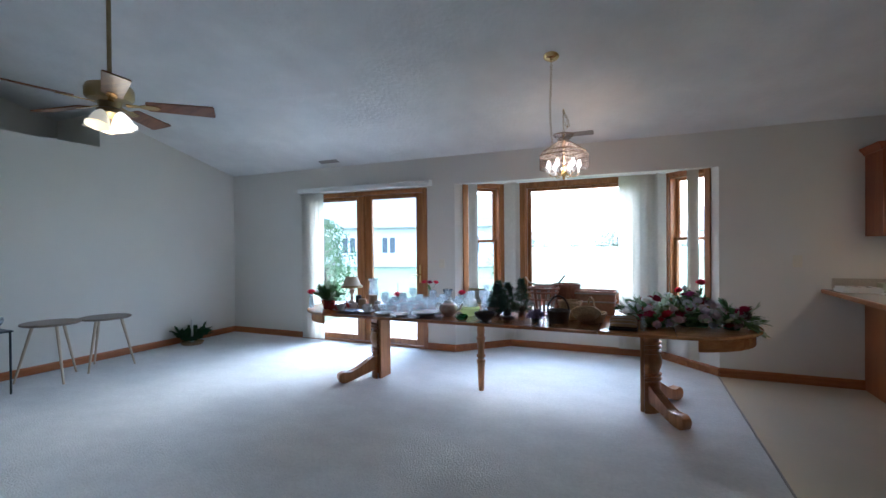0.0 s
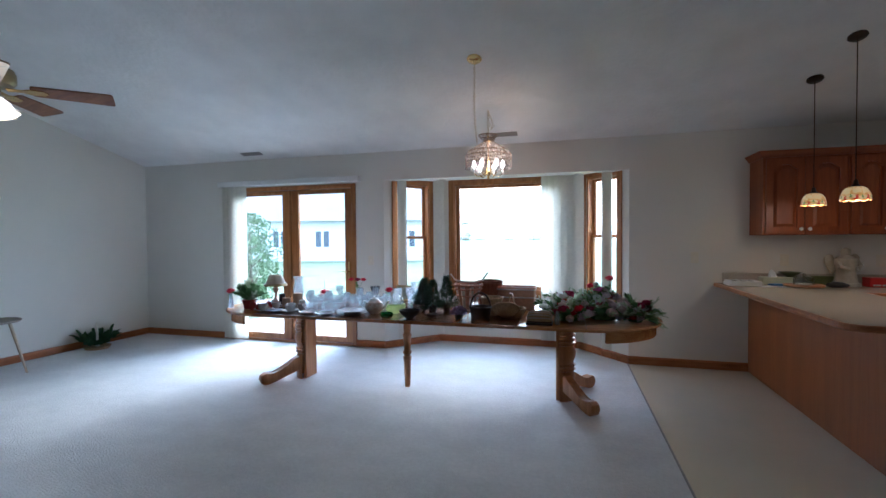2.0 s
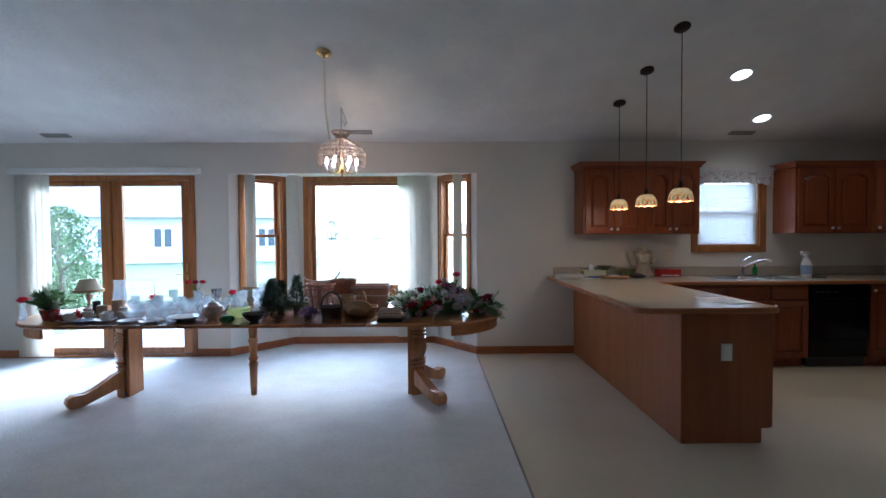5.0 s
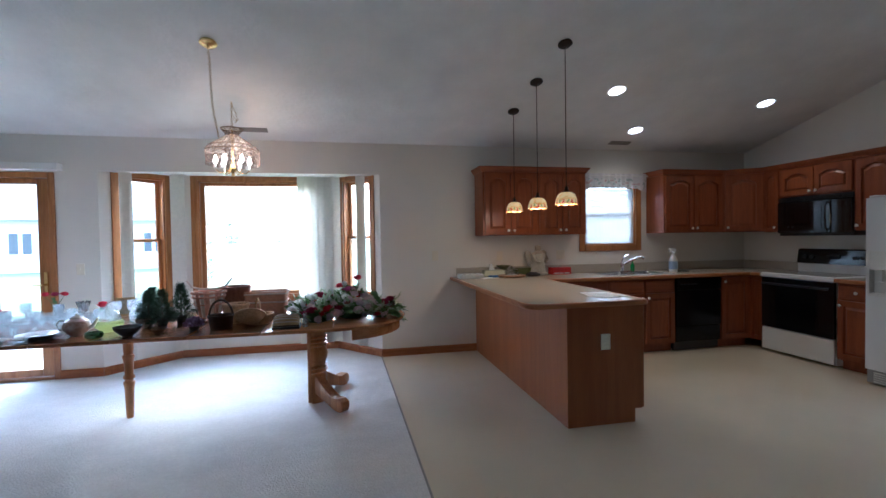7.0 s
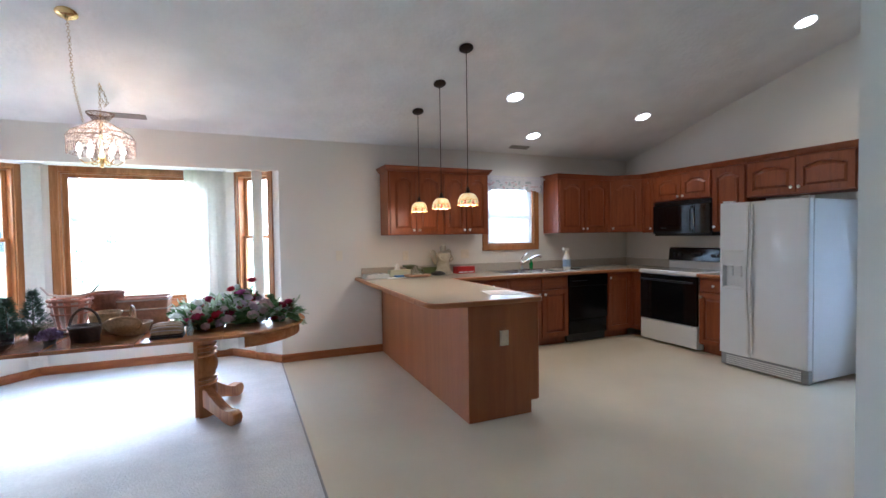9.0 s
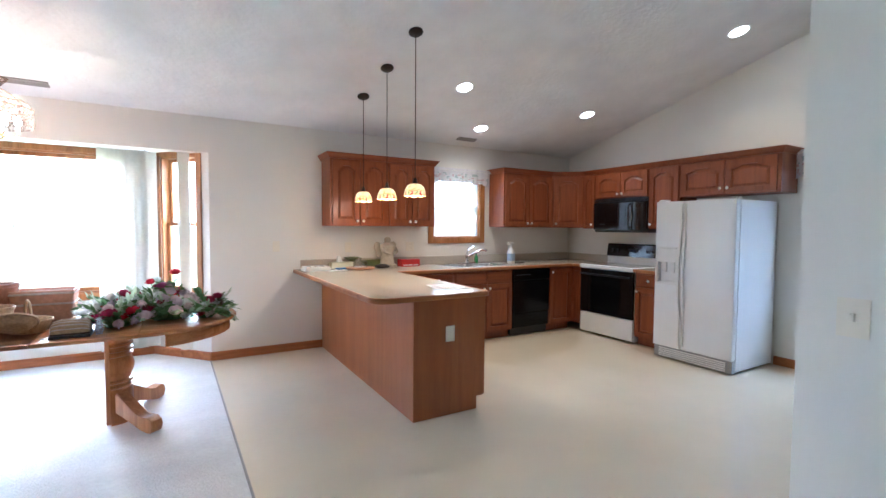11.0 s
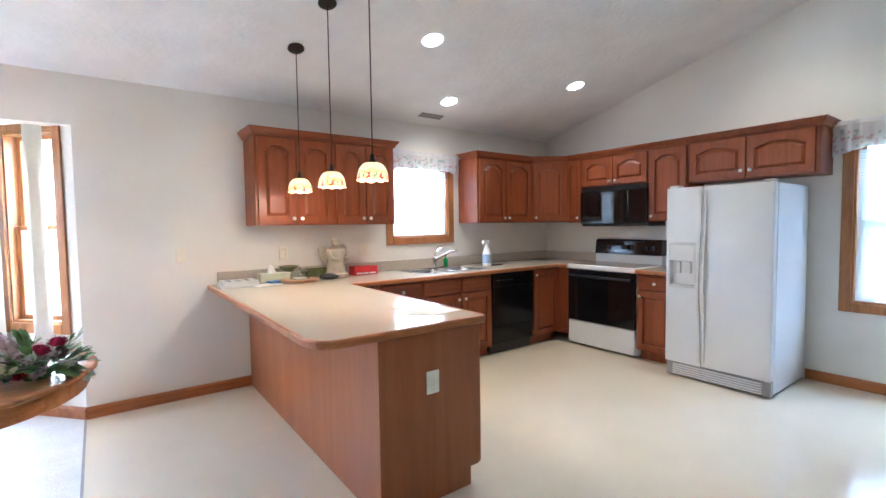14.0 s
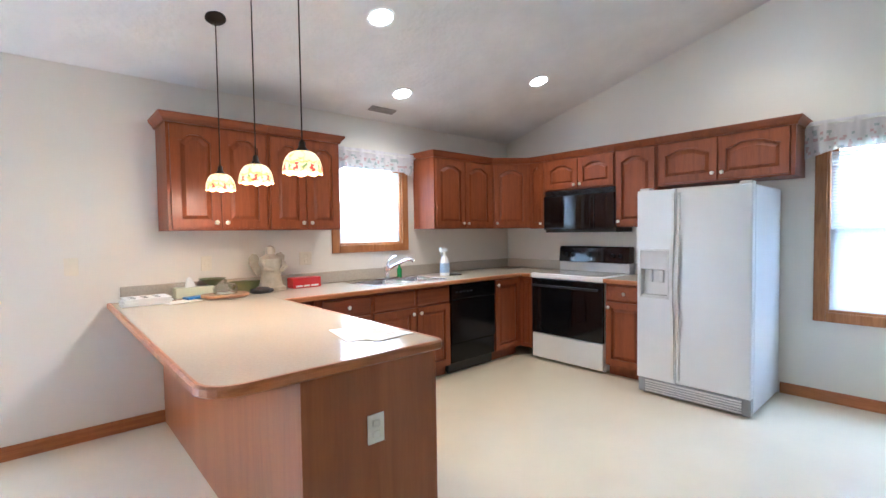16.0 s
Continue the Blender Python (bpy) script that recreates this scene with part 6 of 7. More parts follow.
def spray_mesh(name, material, n=14, l=0.07, w=0.018, stem=0.16, seed=1, up=35):
    """Leafy sprig along +x."""
    bm = bmesh.new()
    rr = random.Random(seed)
    tube(bm, [(0, 0, 0), (stem * 0.5, 0, 0.02), (stem, 0, 0.015)], 0.0018, 4)
    for i in range(n):
        k = (i + 1) / n
        m = Matrix.Translation((stem * k, 0, 0.02 * math.sin(math.pi * k * 0.8))) @ Matrix.Rotation(radians((60 if i % 2 else -60) * (1.15 - k) + rr.uniform(-15, 15)), 4, "Z") @ Matrix.Rotation(radians(-up * rr.uniform(0.0, 1.3)), 4, "Y") @ Matrix.Rotation(radians(rr.uniform(-40, 40)), 4, "X")
        leaf_blade(bm, m, l * rr.uniform(0.7, 1.15), w * rr.uniform(0.8, 1.2))
    return finish(bm, name, material, True)


ME_ROSE, ME_WINE, ME_WROSE, ME_MAG, ME_PROSE = (rose_mesh("rose", m) for m in (M_ROSE, M_WINE, M_WHITEFL, M_MAGENTA, M_PINK))
ME_HPINK, ME_HMAUVE, ME_HWHITE = (hydrangea_mesh("hydrangea", m) for m in (M_PINK, M_MAUVE, M_WHITEFL))
ME_SPRAY = spray_mesh("leaf_spray", M_LEAF)
ME_SPRAYL = spray_mesh("leaf_spray", M_LEAFL, 12, 0.085, 0.02, 0.2, 5)
ME_GRASS = spray_mesh("grass_spray", M_LEAF, 16, 0.15, 0.0035, 0.10, 7, 50)
ME_BIG = spray_mesh("leaf_spray", M_LEAF, 7, 0.10, 0.036, 0.12, 9)
bm = bmesh.new()
for k in range(70):
    zz = k / 70
    a = k * 2.39996
    rad = 0.022 * math.sin(math.pi * (0.12 + 0.85 * zz)) ** 0.8
    m = Matrix.Translation((rad * math.cos(a), rad * math.sin(a), 0.06 * zz)) @ Matrix.Rotation(a, 4, "Z") @ Matrix.Rotation(radians(-25), 4, "Y")
    bm.faces.new([bm.verts.new(m @ Vector(p)) for p in ((-0.008, -0.006, 0), (0.008, -0.005, 0), (0.011, 0, 0.002), (0.008, 0.005, 0), (-0.008, 0.006, 0))])
ME_CONE = finish(bm, "pine_cone", M_CONE, False)


def put_part(name, me, parent, loc, rot=(0, 0, 0), s=1.0, label=""):
    o = new(name, me)
    o.parent = parent
    o.location = loc
    o.rotation_euler = [radians(a) for a in rot]
    o.scale = (s, s, s)
    return tagged(o, label)


def bouquet(x, y, label, w, d, peak, flowers, seed, sprays=26, extra=30):
    """Mounded silk-flower arrangement lying on the table."""
    rr = random.Random(seed)
    th = thing("flower_arrangement", (x, y, TZ), label, "flower arrangement", "silk flower arrangements")
    bm = bmesh.new()
    lathe(bm, [(0.0005, 0.0), (0.5, 0.0), (0.46, 0.5), (0.25, 0.85), (0.0005, 1.0)], 14, m=Matrix.Diagonal((w * 0.34, d * 0.34, peak * 0.4, 1)), wave=lambda a, z: 1 + 0.1 * math.sin(a * 5 + z * 4))
    part("moss_base", bm, M_LEAF, th)
    for i in range(sprays):
        a = 360 * i / sprays + rr.uniform(-14, 14)
        k = rr.random()
        px, py = math.cos(radians(a)) * w * 0.34 * k ** 0.5, math.sin(radians(a)) * d * 0.34 * k ** 0.5
        pz = max(0.03, peak * 0.62 * (1 - k))
        me = (ME_SPRAY, ME_SPRAYL, ME_GRASS, ME_SPRAY, ME_SPRAYL, ME_BIG)[i % 6]
        put_part("leaf_spray", me, th, (px, py, pz), (rr.uniform(-20, 20), -12 - 48 * (1 - k), a), rr.uniform(0.42, 0.68))
    for i in range(16):
        a = 360 * i / 16 + rr.uniform(-10, 10)
        put_part("leaf_spray", (ME_BIG, ME_SPRAY, ME_SPRAYL, ME_GRASS)[i % 4], th, (math.cos(radians(a)) * w * 0.26, math.sin(radians(a)) * d * 0.26, 0.045), (rr.uniform(-25, 25), rr.uniform(-12, 2), a), rr.uniform(0.5, 0.75))
    for i, (me, fx, fy, fz, s) in enumerate(flowers):
        if fz > 0.2:
            part("stem", tube(bmesh.new(), [(fx * 0.4, fy * 0.4, 0.05), (fx * 0.8, fy * 0.8, fz * 0.7), (fx, fy, fz)], 0.002, 5), M_LEAF, th)
            put_part("leaf_spray", (ME_SPRAY, ME_SPRAYL)[i % 2], th, (fx * 0.7, fy * 0.7, fz * 0.55), (0, -72, 70 * i), 0.55)
        put_part("blossom", me, th, (fx, fy, fz), (rr.uniform(-35, 10), rr.uniform(-25, 25), rr.uniform(0, 360)), s * 0.82)
    for i in range(extra):
        a, k = i * 2.39996 + seed, math.sqrt((i + 0.5) / extra)
        pz = peak * (0.12 + 0.85 * (1 - k) ** 0.9) + rr.uniform(-0.01, 0.02)
        me = (ME_HPINK, ME_PROSE, ME_HWHITE, ME_WINE, ME_SPRAYL, ME_WROSE, ME_HPINK, ME_BIG, ME_ROSE, ME_HMAUVE, ME_SPRAY)[(i * 7 + seed) % 11]
        put_part("leaf_spray" if me in (ME_SPRAYL, ME_BIG, ME_SPRAY) else "blossom", me, th, (math.cos(a) * w * 0.42 * k, math.sin(a) * d * 0.42 * k, pz), (-30 * math.sin(a) * k, 30 * math.cos(a) * k, rr.uniform(0, 360)), rr.uniform(0.5, 0.8))
    return th


bouquet(0.74, 4.27, "tall mound of red, pink and mauve silk flowers with greenery", 0.56, 0.50, 0.28,
        [(ME_ROSE, 0.05, 0.03, 0.315, 1.15), (ME_ROSE, -0.10, 0.02, 0.255, 1.0), (ME_MAG, -0.03, -0.05, 0.225, 1.2), (ME_HWHITE, -0.06, 0.0, 0.285, 0.55), (ME_SPRAYL, -0.05, 0.0, 0.24, 0.5), (ME_SPRAY, 0.02, 0.0, 0.23, 0.6), (ME_HMAUVE, 0.02, -0.06, 0.20, 0.8), (ME_HMAUVE, -0.03, -0.10, 0.15, 1.0), (ME_HMAUVE, 0.06, -0.13, 0.13, 0.9),
         (ME_HPINK, 0.13, -0.14, 0.10, 0.9), (ME_HPINK, -0.15, -0.14, 0.11, 0.9), (ME_WINE, -0.20, 0.02, 0.16, 1.3), (ME_WINE, -0.11, -0.18, 0.09, 1.4), (ME_ROSE, -0.24, -0.12, 0.07, 1.3), (ME_HPINK, -0.22, -0.06, 0.12, 0.8), (ME_PROSE, 0.05, -0.2, 0.07, 1.3), (ME_WROSE, -0.17, 0.1, 0.2, 1.1), (ME_WINE, 0.08, 0.05, 0.17, 1.2), (ME_PROSE, 0.16, -0.05, 0.12, 1.2)], 11, 34)
bouquet(0.98, 4.22, "trailing evergreen silk arrangement with burgundy buds and pine cones", 0.30, 0.40, 0.16,
        [(ME_WINE, 0.08, 0.0, 0.13, 1.2), (ME_CONE, 0.10, -0.04, 0.08, 1.1), (ME_CONE, 0.03, -0.15, 0.05, 1.0), (ME_HPINK, -0.03, -0.12, 0.08, 0.8), (ME_WINE, 0.02, -0.08, 0.12, 1.1), (ME_HWHITE, -0.02, 0.1, 0.12, 0.7)], 12, 24)
bouquet(0.46, 4.14, "low spray of white, pink and burgundy silk flowers", 0.46, 0.42, 0.16,
        [(ME_HWHITE, -0.16, 0.06, 0.13, 1.0), (ME_HWHITE, -0.10, 0.0, 0.14, 0.9), (ME_WROSE, -0.05, 0.08, 0.17, 1.3), (ME_WINE, 0.02, 0.12, 0.18, 1.3), (ME_HPINK, -0.04, -0.10, 0.12, 1.0), (ME_WINE, -0.10, -0.16, 0.06, 1.5), (ME_ROSE, 0.09, -0.1, 0.09, 1.4), (ME_WINE, -0.03, -0.17, 0.09, 1.4), (ME_HPINK, 0.13, -0.04, 0.13, 0.9), (ME_WROSE, -0.19, -0.04, 0.09, 1.3), (ME_HWHITE, 0.08, 0.05, 0.17, 0.8), (ME_PROSE, 0.15, -0.13, 0.06, 1.3)], 13, 28)
bouquet(0.36, 4.62, "pale green and white silk foliage spray", 0.34, 0.28, 0.14, [(ME_HWHITE, 0.05, -0.02, 0.12, 0.9), (ME_WINE, 0.08, 0.0, 0.14, 1.2), (ME_HWHITE, -0.06, -0.05, 0.1, 0.8)], 14, 18)


# baskets
def basket(x, y, r0, r1, h, material, label, handle=None, sx=1.0, sy=1.0, tilt=(0, 0, 0), rows=12, stakes=22, name="basket"):
    th = thing(name, (x, y, TZ + 0.001), label, "basket", "baskets on the table")
    th.rotation_euler = [radians(a) for a in tilt]
    bm = bmesh.new()
    prof = []
    for j in range(rows * 2 + 1):
        k = j / (rows * 2)
        prof.append((r0 + (r1 - r0) * k ** 0.8, h * k))

    def weave(a, z):
        j = round(z / h * rows * 2)
        return 1 + 0.022 * math.sin(a * stakes + (math.pi if (j // 2) % 2 else 0)) * (1 if j % 2 else 0.2)
    shell(bm, prof, 0.007, seg=stakes * 4, m=Matrix.Diagonal((sx, sy, 1, 1)), wave=weave)
    part("body", bm, material, th, smooth=True)
    for zz in (h, h * 0.93):
        pts = [((r1 + 0.002) * sx * math.cos(a), (r1 + 0.002) * sy * math.sin(a), zz) for a in [2 * math.pi * i / 36 for i in range(37)]]
        part("rim", tube(bmesh.new(), pts, 0.006, 6), material, th, smooth=True)
    if handle:
        hh, axis = handle
        pts = []
        for i in range(19):
            a = math.pi * i / 18
            u = (r1 - 0.004) * math.cos(a)
            p = (u * sx, 0, h * 0.9 + hh * math.sin(a)) if axis == "x" else (0, u * sy, h * 0.9 + hh * math.sin(a))
            pts.append(p)
        part("handle", tube(bmesh.new(), pts, 0.008, 8), material, th, smooth=True)
    return th


basket(-0.24, 4.03, 0.075, 0.088, 0.10, M_WICKERD, "small dark wicker basket with a hooped handle", (0.125, "x"))
basket(-0.185, 4.27, 0.075, 0.095, 0.15, M_WICKER, "round brown wicker basket without a handle", None)
basket(0.0, 4.17, 0.085, 0.115, 0.075, M_WICKER, "shallow brown wicker basket with a hooped handle", (0.13, "y"), tilt=(0, 0, 20))
basket(-0.27, 4.63, 0.10, 0.125, 0.26, M_WICKERR, "tall red-brown splint basket behind wicker ones", None, rows=8, stakes=14)
# tilted shallow basket leaning on the others
th = basket(-0.02, 3.965, 0.06, 0.105, 0.04, M_WICKER, "shallow oval wicker tray leaning on a basket", None, tilt=(-38, 0, 8))
th.location.z = TZ + 0.062
# horns of the tapered basket
th = thing("wooden_scoop", (-0.44, 4.46, TZ + 0.252), "curved wooden yoke resting across the splint basket", "yoke")
part("bar", tube(bmesh.new(), [(-0.17, 0, 0.085), (-0.13, 0, 0.03), (-0.06, 0, 0.011), (0.06, 0, 0.011), (0.13, 0, 0.03), (0.185, 0, 0.10)], lambda k: 0.010 - 0.004 * abs(k - 0.5) * 2, 8), M_WICKERP, th, smooth=True)


def splint_basket(x, y, r0, r1, h, label, strips=18):
    """Tapered basket of upright splints with gaps, held by hoops."""
    th = thing("splint_basket", (x, y, TZ + 0.001), label, "basket", "baskets on the table")
    part("base", lathe(bmesh.new(), [(0.0005, 0.0), (r0, 0.0), (r0, 0.008), (0.0005, 0.008)], 28), M_SPLINT, th)
    for i in range(strips):
        a, half = 2 * math.pi * i / strips, math.pi / strips * 0.66
        bm = bmesh.new()
        loops = []
        for zz in (0.006, h * 0.5, h):
            r = r0 + (r1 - r0) * zz / h
            loops.append([Vector((q * math.cos(b), q * math.sin(b), zz)) for q, b in ((r, a - half), (r, a + half), (r - 0.003, a + half), (r - 0.003, a - half))])
        part("splint", loft(bm, loops), M_WICKERP if i % 2 else M_SPLINT, th)
    for zz, wide in ((h * 0.12, 0.007), (h * 0.55, 0.006), (h * 0.80, 0.009), (h * 0.94, 0.010)):
        r = r0 + (r1 - r0) * zz / h + 0.003
        part("hoop", tube(bmesh.new(), [(r * math.cos(b), r * math.sin(b), zz) for b in [2 * math.pi * j / 36 for j in range(37)]], wide, 6), M_SPLINT, th, smooth=True)
    return th


def crate(x, y, w, d, h, material, label, rim=None):
    """Slatted rectangular basket with a flared rim."""
    th = thing("rectangular_basket", (x, y, TZ + 0.001), label, "basket", "baskets on the table")
    bm = bmesh.new()
    loops = []
    for zz, e in ((0.0, 0.0), (h * 0.8, 0.012), (h, 0.018)):
        loops.append([Vector((a, b, zz)) for a, b in rounded([(-w / 2 - e, -d / 2 - e), (w / 2 + e, -d / 2 - e), (w / 2 + e, d / 2 + e), (-w / 2 - e, d / 2 + e)], [0.02] * 4, 4)])
    for zz, e in ((h, 0.009), (0.012, -0.01)):
        loops.append([Vector((a, b, zz)) for a, b in rounded([(-w / 2 - e, -d / 2 - e), (w / 2 + e, -d / 2 - e), (w / 2 + e, d / 2 + e), (-w / 2 - e, d / 2 + e)], [0.02] * 4, 4)])
    loft(bm, loops)
    part("body", bm, material, th, smooth=True)
    for zz in (h * 0.55, h * 0.9):
        e = 0.003 + 0.012 * zz / h
        pts = rounded([(-w / 2 - e, -d / 2 - e), (w / 2 + e, -d / 2 - e), (w / 2 + e, d / 2 + e), (-w / 2 - e, d / 2 + e)], [0.02] * 4, 4)
        pts = [(a, b, zz) for a, b in pts + pts[:1]]
        part("band", tube(bmesh.new(), pts, 0.008, 6), rim or material, th, smooth=True)
    return th


splint_basket(-0.44, 4.46, 0.085, 0.130, 0.25, "tapered pink and cream splint basket with upright strips")
crate(-0.01, 4.66, 0.32, 0.20, 0.21, M_TERRA, "terracotta-coloured rectangular splint basket", M_WICKERP)
th = thing("serving_tray", (0.25, 3.915, TZ), "flat dark wooden tray on the dining table", "tray")
th.scale = (0.82, 0.82, 1.0)
part("base", boxed(-0.12, 0.12, -0.085, 0.085, 0.0, 0.018, 0.004, 2), M_DARKPOT, th)
th = thing("woven_box", (0.25, 3.915, TZ + 0.0185), "rounded woven box with a lid on the dark tray", "box")
th.scale = (0.82, 0.82, 0.9)
arch = [(0.075 * math.cos(k * math.pi / 16), 0.018 + 0.075 * math.sin(k * math.pi / 16) ** 0.75) for k in range(17)]
bm = bmesh.new()
loft(bm, [[Vector((u, q * c, 0.012 if k in (0, 16) else zz * s + 0.012 * (1 - s))) for k, (q, zz) in enumerate(arch)] for u, c, s in ((-0.112, 0.9, 0.55), (-0.10, 0.97, 0.85), (-0.06, 1, 0.98), (0.06, 1, 0.98), (0.10, 0.97, 0.85), (0.112, 0.9, 0.55))])
part("body", bm, M_WICKER, th, smooth=True)
for k in range(1, 16):
    q, zz = arch[k]
    part("strand", tube(bmesh.new(), [(u, q * c, zz * s + 0.012 * (1 - s)) for u, c, s in ((-0.112, 0.9, 0.55), (-0.10, 0.97, 0.85), (-0.06, 1, 0.985), (0.0, 1, 1.0), (0.06, 1, 0.985), (0.10, 0.97, 0.85), (0.112, 0.9, 0.55))], 0.0042, 6), M_WICKERP if k % 2 else M_WICKER, th, smooth=True)
part("base_band", boxed(-0.115, 0.115, -0.074, 0.074, 0.0, 0.013, 0.004, 2), M_WICKERD, th, "dark base band")


# little firs
def mini_fir(x, y, h, seed):
    rr = random.Random(seed)
    th = thing("miniature_fir_tree", (x, y, TZ + 0.001), "small artificial fir tree in a dark pot", "artificial tree", "miniature firs")
    bm = bmesh.new()
    shell(bm, [(0.030, 0.0), (0.040, 0.06), (0.043, 0.065)], 0.004, seg=18)
    part("pot", bm, M_DARKPOT, th, smooth=True)
    part("trunk", rod(bmesh.new(), (0, 0, 0.006), (0, 0, h * 0.95), 0.006, 0.002, 6), M_CONE, th)
    vs, fs = [], []
    for i in range(2600):
        k = rr.random() ** 1.3
        zz = 0.035 + (h - 0.035) * k
        a = rr.uniform(0, 6.28)
        bough = noise.noise(Vector((math.cos(a) * 2.4, math.sin(a) * 2.4 + seed * 5, k * 7)))
        r = (0.105 * (1 - k) ** 0.85 + 0.006) * (0.82 + 0.75 * bough) * math.sqrt(rr.uniform(0.15, 1))
        c = Vector((r * math.cos(a), r * math.sin(a), zz))
        d = (Vector((math.cos(a), math.sin(a), 0.45)) + Vector((rr.uniform(-.6, .6), rr.uniform(-.6, .6), rr.uniform(-.4, .4)))).normalized()
        q = d.cross(Vector((rr.uniform(-1, 1), rr.uniform(-1, 1), 1))).normalized()
        l = rr.uniform(0.016, 0.036)
        b0 = len(vs)
        vs += [c - q * 0.003, c + q * 0.003, c + d * l * 1.2]
        fs.append((b0, b0 + 1, b0 + 2))
    me = bpy.data.meshes.new("crown")
    me.from_pydata(vs, [], fs)
    me.materials.append(M_FIR)
    put_part("crown", me, th, (0, 0, 0))


mini_fir(-0.82, 4.25, 0.28, 1)
mini_fir(-0.71, 4.21, 0.29, 2)
mini_fir(-0.62, 4.35, 0.32, 3)
mini_fir(-0.86, 4.43, 0.29, 4)


def dried(x, y, material, r, h, seed, label, n=420):
    rr = random.Random(seed)
    th = thing("dried_flower_bunch", (x, y, TZ + 0.001), label, "dried flowers")
    bm = bmesh.new()
    shell(bm, [(0.03, 0.0), (0.035, 0.03), (0.03, 0.05)], 0.003, seg=16)
    part("pot", bm, M_DARKPOT, th, smooth=True)
    vs, fs = [], []
    for i in range(n):
        d = Vector((rr.gauss(0, 1), rr.gauss(0, 1), abs(rr.gauss(0.3, 0.8)))).normalized()
        c = Vector((0, 0, h * 0.35)) + Vector((d.x * r, d.y * r, d.z * h * 0.65)) * rr.uniform(0.5, 1)
        q = Euler((rr.uniform(0, 6), rr.uniform(0, 6), 0)).to_matrix()
        b0 = len(vs)
        s = rr.uniform(0.006, 0.013)
        vs += [c + q @ Vector(p) for p in ((-s, 0, 0), (0, -s * 0.7, 0), (s, 0, 0), (0, s * 0.7, 0))]
        fs.append((b0, b0 + 1, b0 + 2, b0 + 3))
    me = bpy.data.meshes.new("blossom")
    me.from_pydata(vs, [], fs)
    me.materials.append(material)
    put_part("blossom", me, th, (0, 0, 0))


dried(-0.42, 4.00, M_PURPLE, 0.075, 0.11, 5, "bunch of purple dried flowers in a dark pot")


# glass and china
def vessel(name, x, y, prof, material, label, category, wall=0.003, seg=28, wave=None, group="glass and china", z=0.0):
    o = solo(name, shell(bmesh.new(), prof, wall, seg=seg, wave=wave), material, label, category, group, smooth=True)
    o.location = (x, y, TZ + 0.001 + z)
    if material in (M_CRYSTAL, M_GREENGL, M_LIMEGL, M_AMBERGL):
        o.visible_shadow = False
    return o


BOWL = [(0.035, 0.0), (0.038, 0.006), (0.07, 0.03), (0.095, 0.06), (0.105, 0.085)]
CUP = [(0.022, 0.0), (0.024, 0.005), (0.038, 0.02), (0.042, 0.045), (0.045, 0.058)]
SAUCER = [(0.035, 0.0), (0.045, 0.004), (0.075, 0.014), (0.085, 0.020)]
PLATE = [(0.06, 0.0), (0.075, 0.004), (0.11, 0.016), (0.135, 0.022)]
TUMBLER = [(0.028, 0.0), (0.032, 0.05), (0.036, 0.11)]
GOBLET = [(0.032, 0.0), (0.030, 0.004), (0.006, 0.012), (0.005, 0.06), (0.012, 0.07), (0.034, 0.095), (0.038, 0.13), (0.034, 0.155)]
VASE = [(0.028, 0.0), (0.036, 0.03), (0.040, 0.07), (0.026, 0.12), (0.020, 0.15), (0.028, 0.17)]
cut = lambda a, z: 1 + 0.03 * math.cos(a * 12)


def scaled(p, s, sz=None):
    return [(r * s, z * (sz or s)) for r, z in p]


for x, y, s in ((-1.86, 4.06, 0.8), (-1.66, 4.14, 1.0), (-1.52, 4.34, 1.1), (-1.74, 4.42, 0.95), (-1.36, 4.22, 0.9), (-1.95, 4.32, 0.8), (-1.56, 4.58, 1.0), (-1.30, 4.46, 0.8), (-1.88, 4.58, 0.9), (-2.02, 4.50, 1.0), (-1.44, 4.30, 0.75), (-1.72, 4.26, 0.7), (-1.60, 4.44, 0.8), (-1.94, 4.44, 0.7), (-1.42, 4.52, 1.0), (-1.68, 4.56, 1.1), (-1.24, 4.30, 0.6)):
    vessel("glass_bowl", x, y, scaled(BOWL, s), M_CRYSTAL, "clear cut-glass bowl among other glassware", "bowl", wave=cut, seg=48)
for x, y, s in ((-1.78, 4.24, 1.0), (-1.46, 4.12, 0.9), (-1.62, 4.28, 1.0), (-1.40, 4.36, 1.0), (-1.20, 4.60, 1.1), (-1.05, 4.55, 1.2), (-0.98, 4.62, 1.1), (-1.66, 4.68, 1.0), (-1.98, 4.22, 0.9), (-2.06, 4.38, 1.0), (-1.54, 4.22, 0.8), (-1.84, 4.36, 1.0), (-1.32, 4.14, 0.7), (-1.14, 4.42, 1.0), (-1.50, 4.72, 1.0), (-1.92, 4.72, 1.1)):
    vessel("glass_goblet", x, y, scaled(GOBLET, s), M_CRYSTAL, "clear stemmed glass goblet among other glassware", "goblet")
for x, y, s in ((-1.90, 4.20, 1.0), (-1.70, 4.02, 0.8), (-1.50, 4.46, 1.0), (-1.34, 4.62, 1.0), (-1.58, 4.02, 0.7), (-1.82, 4.70, 0.9)):
    vessel("glass_tumbler", x, y, scaled(TUMBLER, s), M_CRYSTAL, "clear glass tumbler among other glassware", "tumbler")
for x, y, s in ((-1.08, 4.74, 1.3), (-0.94, 4.74, 1.2), (-1.0, 4.46, 1.1)):
    vessel("glass_vase", x, y, scaled(VASE, s), M_CRYSTAL, "clear glass bud vase among bottles", "vase")
for i in range(4):
    vessel("china_plate", -1.38, 3.955, PLATE, M_CHINA, "white china plate in a small stack", "plate", 0.004, 36, z=0.007 * i)
